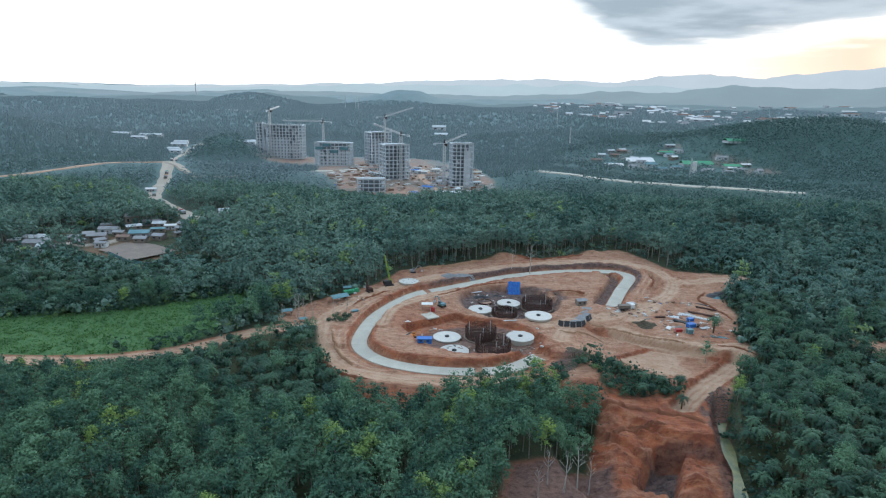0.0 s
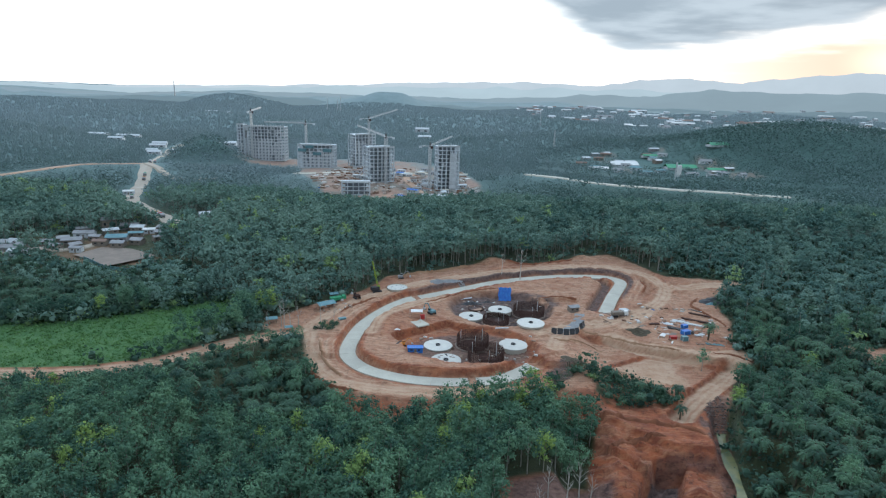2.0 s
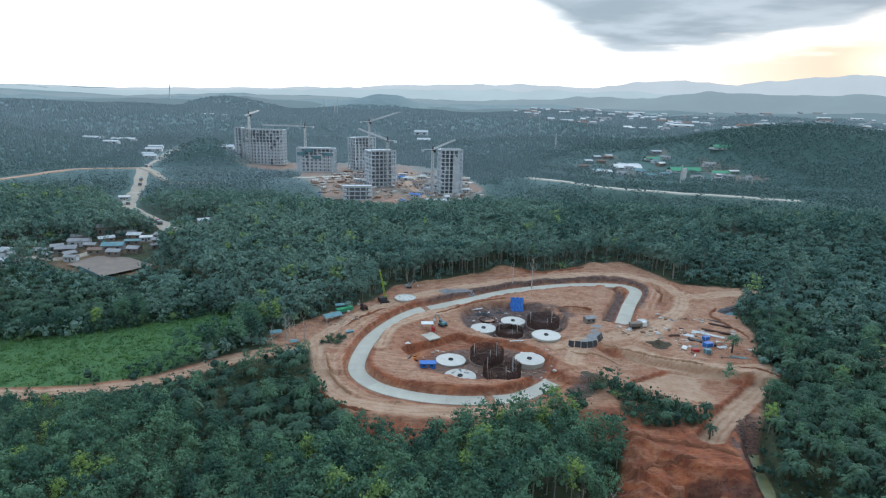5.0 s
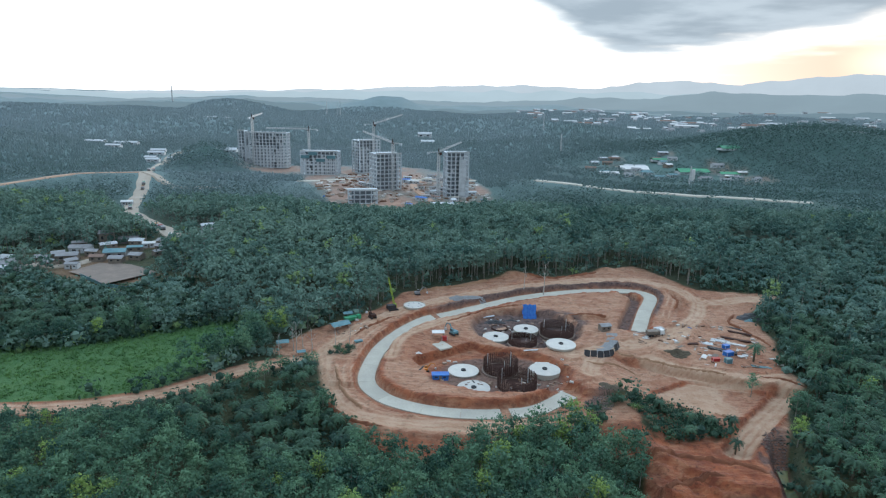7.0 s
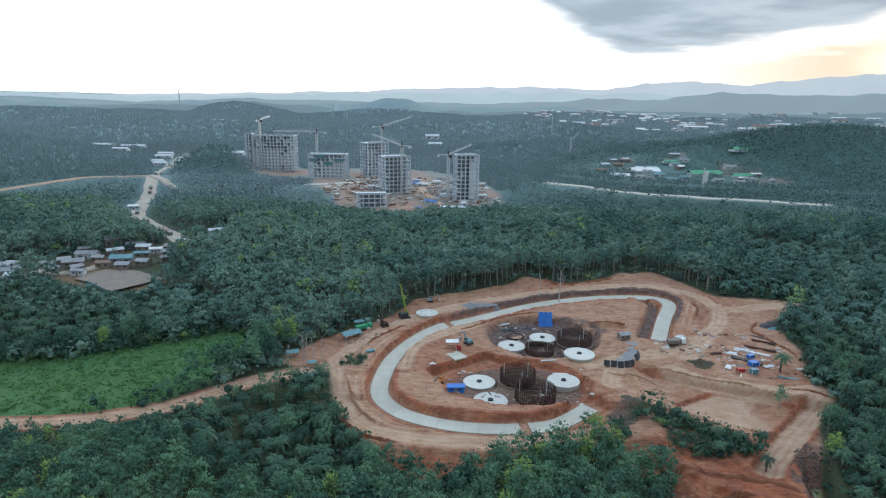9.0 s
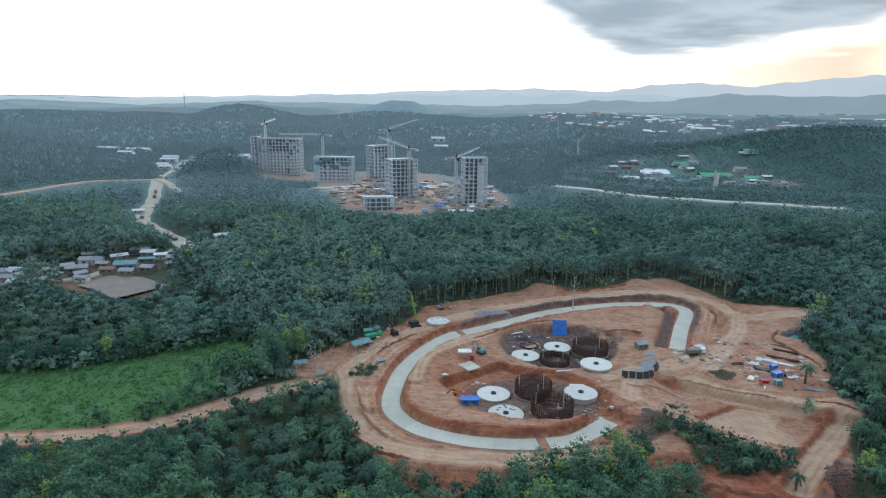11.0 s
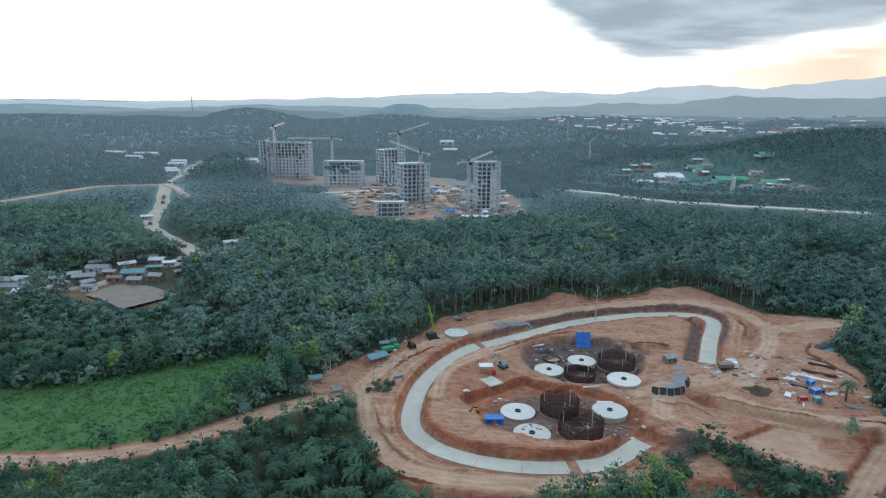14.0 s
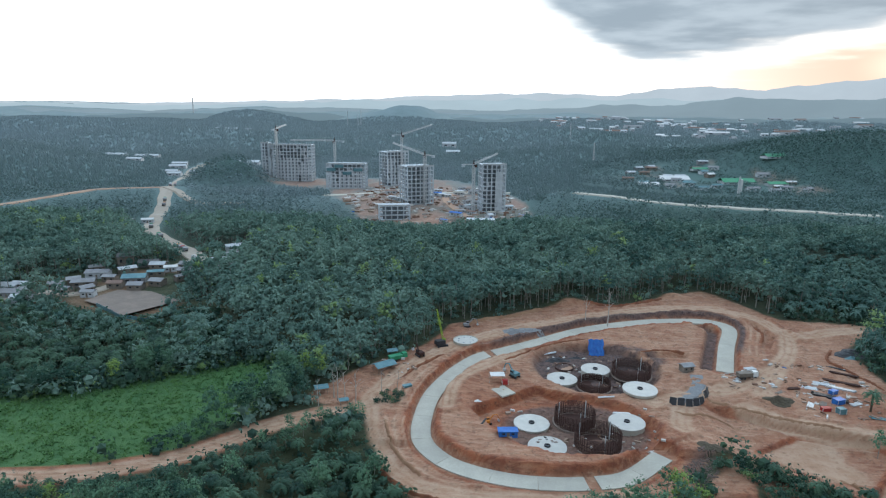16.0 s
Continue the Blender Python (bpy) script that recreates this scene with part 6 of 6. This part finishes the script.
def tower_crane(x, y, h, jib, turn, tilt, label):
    """A mast with a luffing or level jib."""
    t = thing("tower_crane", label, "crane", "tower cranes", on(x, y), turn)
    mast = Build()
    for ox in (-0.9, 0.9):
        for oy in (-0.9, 0.9):
            mast.beam((ox, oy, 0), (ox, oy, h), 0.34)
    n = int(h / 2.4)
    for k in range(n):
        z0, z1 = h * k / n, h * (k + 1) / n
        mast.beam((-0.9, -0.9, z0), (0.9, -0.9, z1), 0.2).beam((0.9, 0.9, z0), (-0.9, 0.9, z1), 0.2)
    part("mast", mast, M_STEEL, t, "pale lattice mast")
    part("cab", Build().box((1.2, -1.2, h - 1.5), (1.8, 1.8, 2.2)), M_RUST, t)
    top = part("slewing_top", Build().beam((0, 0, h), (0, 0, h + 4.5), 0.9, 0.25), M_RUST, t, "red-brown tower head")
    b = Build()
    c, s = math.cos(tilt), math.sin(tilt)
    for oy, oz in ((-0.7, 0), (0.7, 0), (0, 1.2)):
        b.beam((0, oy, h + 0.8 + oz), (jib * c, oy * 0.6, h + 0.8 + jib * s + oz * 0.6), 0.42)
    m = int(jib / 2.2)
    for k in range(m):
        a0, a1 = jib * k / m, jib * (k + 1) / m
        b.beam((a0 * c, -0.6, h + 0.8 + a0 * s), (a1 * c, 0, h + 1.8 + a1 * s), 0.12).beam((a0 * c, 0.6, h + 0.8 + a0 * s), (a1 * c, 0, h + 1.8 + a1 * s), 0.12)
    part("jib", b, M_STEEL, t, "pale lattice jib")
    part("counter_jib", Build().box((-5, 0, h + 0.6), (10, 1.6, 0.5)), M_STEEL, t)
    part("counterweight", Build().box((-9, 0, h - 0.8), (2.2, 1.8, 1.8)), M_CONC_GREY, t)
    part("tie", Build().beam((0, 0, h + 4.4), (jib * 0.7 * c, 0, h + 1.6 + jib * 0.7 * s), 0.08), M_STEEL, t)
    return t


tower_crane(-250, 724, 52, 30, 1.5, 0.1, "tall tower crane beside the scaffolded block")
tower_crane(-183, 706, 46, 46, 3.14, 0.0, "tower crane with a level jib over the half-built block")
tower_crane(-114, 712, 52, 34, 0.35, 0.30, "tower crane with a raised jib beside the corner block")
tower_crane(-78, 581, 42, 36, 2.55, 0.22, "tower crane with a luffing jib over the bare frame")
tower_crane(-37, 569, 38, 22, 0.35, 0.38, "tower crane beside the slim tower")

net = thing("safety_net", "pale green safety netting on the half-built block", "netting", "", on(-168, 684.4), 0.05)
for i, (px, pz) in enumerate(((-14, 17.5), (2, 14), (13, 17.5), (-6, 21))):
    part("net_panel", Build().box((px, 0, pz), (9, 0.1, 3.2)), M_TEAL, net)

# clutter of the tower site
_r = random.Random(12)
for k in range(46):
    x, y = _r.uniform(-140, 5), _r.uniform(520, 700)
    if float(inside(np.array([x]), np.array([y]), TOWER_GROUND)[0]) < 6:
        continue
    m = _r.choice((M_WHITE, M_WALLP, M_ROOFRED, M_CONC_GREY, M_ROOF, M_BLUE, M_CONC))
    shed("site_cabin", x, y, (_r.uniform(5, 11), _r.uniform(3, 5), _r.uniform(2.2, 3.4)), _r.uniform(-0.6, 0.9), m, "low site cabin among the tower blocks", False, category="cabin", group="site cabins", flat=_r.random() < 0.5)
for k in range(16):
    x, y = _r.uniform(-120, 0), _r.uniform(520, 660)
    if float(inside(np.array([x]), np.array([y]), TOWER_GROUND)[0]) > 8:
        heap("earth_mound", x, y, _r.uniform(5, 9), _r.uniform(3, 5), _r.uniform(1.5, 3), M_YARD, "brown earth heap on the tower site", "heap", 20 + k)
for line, width, mat, label in (([(-176, 624), (-162, 628), (-134, 648), (-115, 670), (-92, 745)], 8, M_CONC, "pale site road curving between the tower blocks"),
                                ([(-112, 670), (-59, 668), (24, 686), (60, 694)], 7, M_CONC, "pale straight site road behind the slim tower"),
                                ([(-48, 679), (-61, 640), (-61, 608), (-40, 542)], 6, M_CLAYROAD, "reddish clay lane down the tower site")):
    ribbon("site_road", catmull(line, 6), width, mat, label, "road", 0.5)


def debris_material():
    """Loose pieces, each its own colour from rust to dusty white."""
    m, nt, out = material("site_debris")
    isle = nt.nodes.new("ShaderNodeNewGeometry").outputs["Random Per Island"]
    c = mixer(nt, spread(nt, isle, 0.0, 0.45), (0.12, 0.055, 0.035), (0.30, 0.22, 0.17))
    c = mixer(nt, spread(nt, isle, 0.5, 0.75), c, (0.42, 0.41, 0.39))
    c = mixer(nt, spread(nt, isle, 0.92, 0.94), c, (0.58, 0.58, 0.57))
    c = mixer(nt, spread(nt, isle, 0.97, 0.975), c, (0.03, 0.12, 0.36))
    surface(nt, out, c, 0.85, 0.0, grain(nt, place(nt), 1.5, 4), 0.03)
    return m


M_DEBRIS = debris_material()


def loose_pieces(name, count, area, long, thick, label, category, seed):
    """Very many boards, bars and offcuts lying about."""
    rng = np.random.default_rng(seed)
    px, py = rng.uniform(area[0], area[1], count), rng.uniform(area[2], area[3], count)
    keep = (fbm(px / 9, py / 9, 2, seed) > 0.44)
    if len(area) > 4:
        keep &= inside(px, py, area[4]) > 1.0
    px, py = px[keep], py[keep]
    pz = land(px, py)[0]
    b = Build()
    for x, y, z in zip(px, py, pz):
        l = long * rng.uniform(0.3, 1.0)
        b.box((x, y, z - 0.05), (l, l * rng.uniform(0.12, 0.6), thick * rng.uniform(0.4, 1.6)), rng.uniform(-1.2, 1.2), rng.uniform(0.85, 1.0))
    return tagged(part(name, b, M_DEBRIS), label, category, kind="stuff")


loose_pieces("site_debris", 900, (-150, 10, 512, 700, TOWER_GROUND), 6.5, 1.1, "building rubbish and stores strewn between the tower blocks", "debris", 51)
loose_pieces("yard_debris", 150, (78, 108, 246, 286), 2.6, 0.35, "boards and offcuts strewn over the storage yard", "debris", 52)
loose_pieces("basin_debris", 130, (-20, 26, 222, 250), 2.0, 0.4, "boards and offcuts on the basin floor", "debris", 53)
loose_pieces("basin_debris", 110, (-4, 34, 264, 291), 2.0, 0.4, "dark offcuts on the upper basin floor", "debris", 54)
M_RUBBLE = weathered("grey_rubble", (0.17, 0.125, 0.105), (0.09, 0.072, 0.066), 0.4, 0.95)
for k, area in enumerate(RUBBLE):
    gx, gy = lattice(min(q[0] for q in area), max(q[0] for q in area), min(q[1] for q in area), max(q[1] for q in area), 0.8)
    keep = inside(gx, gy, area) > 0.3
    stones = np.stack([gx, gy, land(gx, gy)[0]], -1)[keep]
    scatter("rubble_slope", CLOD, stones, RNG.uniform(0.4, 1.5, len(stones)), M_RUBBLE, ("grey broken stones and roots on the slope", "grey brushwood and stones beside the ramp")[k], "rubble")
loose_pieces("roadside_debris", 60, (58, 74, 264, 280), 2.4, 0.4, "formwork scraps at the end of the ring road", "debris", 55)
loose_pieces("roadside_debris", 60, (-66, -44, 264, 290), 2.4, 0.5, "sheets and scraps beside the parked machines", "debris", 56)


# ---- villages ----
def house(x, y, size, turn, roofm, label, wallm=None, group="village houses"):
    return shed("house", x, y, size, turn, roofm, label, False, 0.0, wallm, "house", group)


ROOFS = (("grey metal", M_ROOF), ("red clay", M_ROOFRED), ("pale metal", M_WALLP), ("teal metal", M_TEAL), ("white metal", M_WHITE))
for x, y, l, w, h, a, k in ((-228, 348, 13, 8, 3.2, 0.3, 0), (-229, 362, 14, 8, 3.4, 0.2, 0), (-211, 347, 9, 6, 3.2, 0.1, 1), (-225, 381, 9, 9, 7.0, 0.4, 0), (-206, 356, 14, 9, 3.4, 0.25, 3),
                            (-212, 382, 13, 7, 3.2, 0.2, 0), (-217, 334, 8, 5, 3.0, 0.1, 0), (-254, 331, 15, 8, 3.2, 0.1, 0), (-243, 325, 12, 7, 3.2, 0.2, 2), (-262, 340, 14, 8, 3.2, 0.0, 2),
                            (-174, 388, 12, 8, 3.4, 0.5, 2), (-170, 400, 13, 7, 3.4, 0.5, 0), (-178, 417, 12, 7, 3.2, 0.6, 2), (-168, 376, 10, 7, 3.2, 0.5, 0), (-289, 492, 16, 7, 3.4, 0.1, 2), (-276, 500, 10, 6, 3.2, 0.3, 4),
                            (-200, 366, 10, 5, 3.0, 0.3, 3), (-196, 374, 8, 5, 3.0, 0.3, 4), (-184, 360, 7, 5, 3.0, 0.9, 0), (-236, 372, 9, 6, 3.0, 0.5, 0)):
    house(x, y, (l * 0.8, w * 0.75, h * 0.85), a, ROOFS[k][1], "%s roofed village house by the dusty road" % ROOFS[k][0], (M_WOOD, M_WALLP, M_ROOF)[int(l + w) % 3])
tagged(flat_strip("yard_court", [(-211, 336), (-196, 331), (-178, 319)], 21, ground_z(-196, 336) + 0.4, M_YARD), "bare brown yard beside the teal-roofed house", "yard", kind="structure")
_r = random.Random(15)
for x, y in ((-222, 340), (-236, 352), (-219, 356), (-200, 346), (-192, 352), (-218, 370), (-205, 378), (-232, 338), (-248, 336), (-268, 334), (-186, 370), (-190, 380), (-240, 344), (-256, 342)):
    kind = _r.choice((0, 0, 0, 2))
    house(x, y, (_r.uniform(6, 9), _r.uniform(4, 5.5), _r.uniform(2.3, 3)), _r.uniform(-0.4, 1.0), ROOFS[kind][1], "small %s roofed shack in the roadside village" % ROOFS[kind][0], M_WOOD)
fence = thing("blue_fence", "faded blue sheet fence round the bare yard", "fence", "", (0, 0, 0))
for (ax, ay), (bx, by) in zip([(-206, 322), (-188, 310), (-174, 306), (-166, 318)], [(-188, 310), (-174, 306), (-166, 318), (-176, 330)]):
    n = 4
    for i in range(n):
        x, y = ax + (bx - ax) * (i + 0.5) / n, ay + (by - ay) * (i + 0.5) / n
        part("panel", Build().box((x, y, ground_z(x, y) - 0.2), (math.hypot(bx - ax, by - ay) / n * 0.97, 0.08, 2.0), math.atan2(by - ay, bx - ax)), M_TEAL, fence)

_r = random.Random(6)
for x, y in VALLEY_HOUSES:
    kind = _r.choice((0, 1, 1, 2, 3, 4, 0))
    house(x, y, (_r.uniform(8, 15), _r.uniform(5, 8), _r.uniform(3, 4)), _r.uniform(-0.5, 0.6), ROOFS[kind][1], "%s roofed house in the valley village" % ROOFS[kind][0], (M_WALLP, M_WOOD, M_ROOF)[kind % 3])
for x, y, l, w, m, lab in ((189, 797, 34, 16, M_WHITE, "large white sheeted yard roof in the village"), (250, 770, 36, 16, M_GREEN, "large green netted bank in the village"), (285, 752, 22, 10, M_GREEN, "green netted slope by the village"),
                           (150, 752, 22, 10, M_WHITE, "white sheeted ground in the village"), (238, 842, 30, 8, M_GREEN, "long green roof in the village")):
    house(x, y, (l, w, 2.2), 0.1, m, lab)
house(318, 842, (26, 14, 2.2), 0.2, M_GREEN, "green netted slope on the wooded hill")
for x, y in ((222, 690), (226, 696)):
    tagged(part("white_pillar", Build().box((x, y, ground_z(x, y)), (2.4, 2.4, 15), 0, 0.8), M_WHITE), "white concrete pillar by the paved road", "pillar")
# white houses on the ridges behind
for x, y, l, w, h, a in ((-554, 936, 40, 12, 5, 0.05), (-512, 943, 46, 12, 5, 0.05), (-466, 827, 26, 9, 4, 0.0), (-396, 797, 26, 10, 4, 0.2), (-408, 827, 24, 9, 4, 0.2), (-374, 743, 20, 9, 4, 0.1), (-330, 872, 20, 14, 6, 0.1), (-352, 874, 14, 9, 5, 0.1),
                         (-92, 1226, 34, 16, 10, 0.0), (-80, 1119, 30, 14, 4, 0.0), (-604, 1456, 70, 20, 5, 0.1), (-570, 1468, 50, 18, 5, 0.1), (-385, 760, 18, 9, 4, 0.1), (-360, 765, 16, 8, 4, 0.0)):
    house(x, y, (l * 0.75, w * 0.8, h * 0.8), a, M_WALLP, "pale long house on a far wooded ridge", M_WALLP, "ridge houses")
# the far town
_r = random.Random(8)
for k in range(170):
    x, y = _r.uniform(150, 1450), _r.uniform(1500, 2450)
    c = _r.choice((M_WALLP, M_WALLP, M_ROOF, M_WHITE, M_ROOFRED, M_STEEL))
    big = _r.random() < 0.2
    house(x, y, (_r.uniform(30, 60) if big else _r.uniform(9, 22), _r.uniform(9, 16), _r.uniform(4, 8)), _r.uniform(-0.4, 0.4), c, "pale roofed building of the distant town", M_WALLP, "distant town")

# trucks on the haul road
for k, (x, y, a, m) in enumerate(((-191, 392, 2.2, M_WHITE), (-211, 416, 2.3, M_ORANGE), (-206, 411, 2.3, M_RED), (-240, 448, 2.3, M_GREEN), (-264, 482, 2.0, M_GREEN), (-295, 562, 1.95, M_ORANGE), (-318, 621, 1.95, M_WHITE), (-301, 576, 1.95, M_GREEN), (-334, 662, 1.95, M_RED))):
    truck(x, y, a, m, M_ROOF, "dusty dump truck on the haul road", dz=0.25)


# masts and far towers
def mast(x, y, h, w, label, name="radio_mast"):
    t = thing(name, label, "mast", "", on(x, y, -1))
    b = Build()
    for k in range(3):
        a = 2.09 * k
        b.beam((math.cos(a) * w, math.sin(a) * w, 0), (math.cos(a) * w * 0.3, math.sin(a) * w * 0.3, h), w * 0.3)
    part("lattice_frame", b, M_STEEL, t)
    for k in range(1, 8):
        r = w * (1 - 0.7 * k / 8)
        part("ring_brace", Build().ring((0, 0, h * k / 8), r * 0.7, r * 1.05, 0, w * 0.3, 6), M_STEEL, t)
    return t


mast(-1119, 2417, 74, 2.6, "tall lattice radio mast on the skyline")
for x, y, h in ((-427, 1914, 46), (-389, 1922, 50), (-397, 1918, 40), (150, 1400, 34), (120, 930, 26), (210, 660, 22)):
    mast(x, y, h, 1.3, "slender pale mast among the trees", "pylon")


# ---- the blue distance: wooded ridges behind one another ----
def backdrop_ridge(dist, a0, a1, crest, glow, seed, foot=-20):
    """A far ridge line, its air haze painted as a glowing pale colour."""
    m, nt, out = material("far_ridge_haze_glow")
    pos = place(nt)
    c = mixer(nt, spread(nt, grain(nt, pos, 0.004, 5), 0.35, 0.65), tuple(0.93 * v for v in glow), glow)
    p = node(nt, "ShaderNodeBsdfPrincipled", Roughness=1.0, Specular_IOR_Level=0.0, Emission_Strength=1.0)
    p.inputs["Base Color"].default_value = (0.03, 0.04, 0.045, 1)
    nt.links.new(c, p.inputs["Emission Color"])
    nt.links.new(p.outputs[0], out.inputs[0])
    n = 220
    az = np.radians(np.linspace(a0, a1, n))
    top = np.interp(np.degrees(az), [q[0] for q in crest], [q[1] for q in crest])
    amp = 0.10 * (top - foot) + 6
    top = top + (fbm(np.degrees(az) * 0.42, 0 * az + seed, 4, seed) - 0.5) * 2 * amp
    verts, faces = [], []
    for a, h in zip(az, top):
        for r, z in ((dist - 420, foot), (dist - 150, foot + (h - foot) * 0.62), (dist, h), (dist + 120, foot)):
            verts.append((math.sin(a) * r, math.cos(a) * r, z))
    for i in range(n - 1):
        for k in range(3):
            o = 4 * i + k
            faces.append((o, o + 4, o + 5, o + 1))
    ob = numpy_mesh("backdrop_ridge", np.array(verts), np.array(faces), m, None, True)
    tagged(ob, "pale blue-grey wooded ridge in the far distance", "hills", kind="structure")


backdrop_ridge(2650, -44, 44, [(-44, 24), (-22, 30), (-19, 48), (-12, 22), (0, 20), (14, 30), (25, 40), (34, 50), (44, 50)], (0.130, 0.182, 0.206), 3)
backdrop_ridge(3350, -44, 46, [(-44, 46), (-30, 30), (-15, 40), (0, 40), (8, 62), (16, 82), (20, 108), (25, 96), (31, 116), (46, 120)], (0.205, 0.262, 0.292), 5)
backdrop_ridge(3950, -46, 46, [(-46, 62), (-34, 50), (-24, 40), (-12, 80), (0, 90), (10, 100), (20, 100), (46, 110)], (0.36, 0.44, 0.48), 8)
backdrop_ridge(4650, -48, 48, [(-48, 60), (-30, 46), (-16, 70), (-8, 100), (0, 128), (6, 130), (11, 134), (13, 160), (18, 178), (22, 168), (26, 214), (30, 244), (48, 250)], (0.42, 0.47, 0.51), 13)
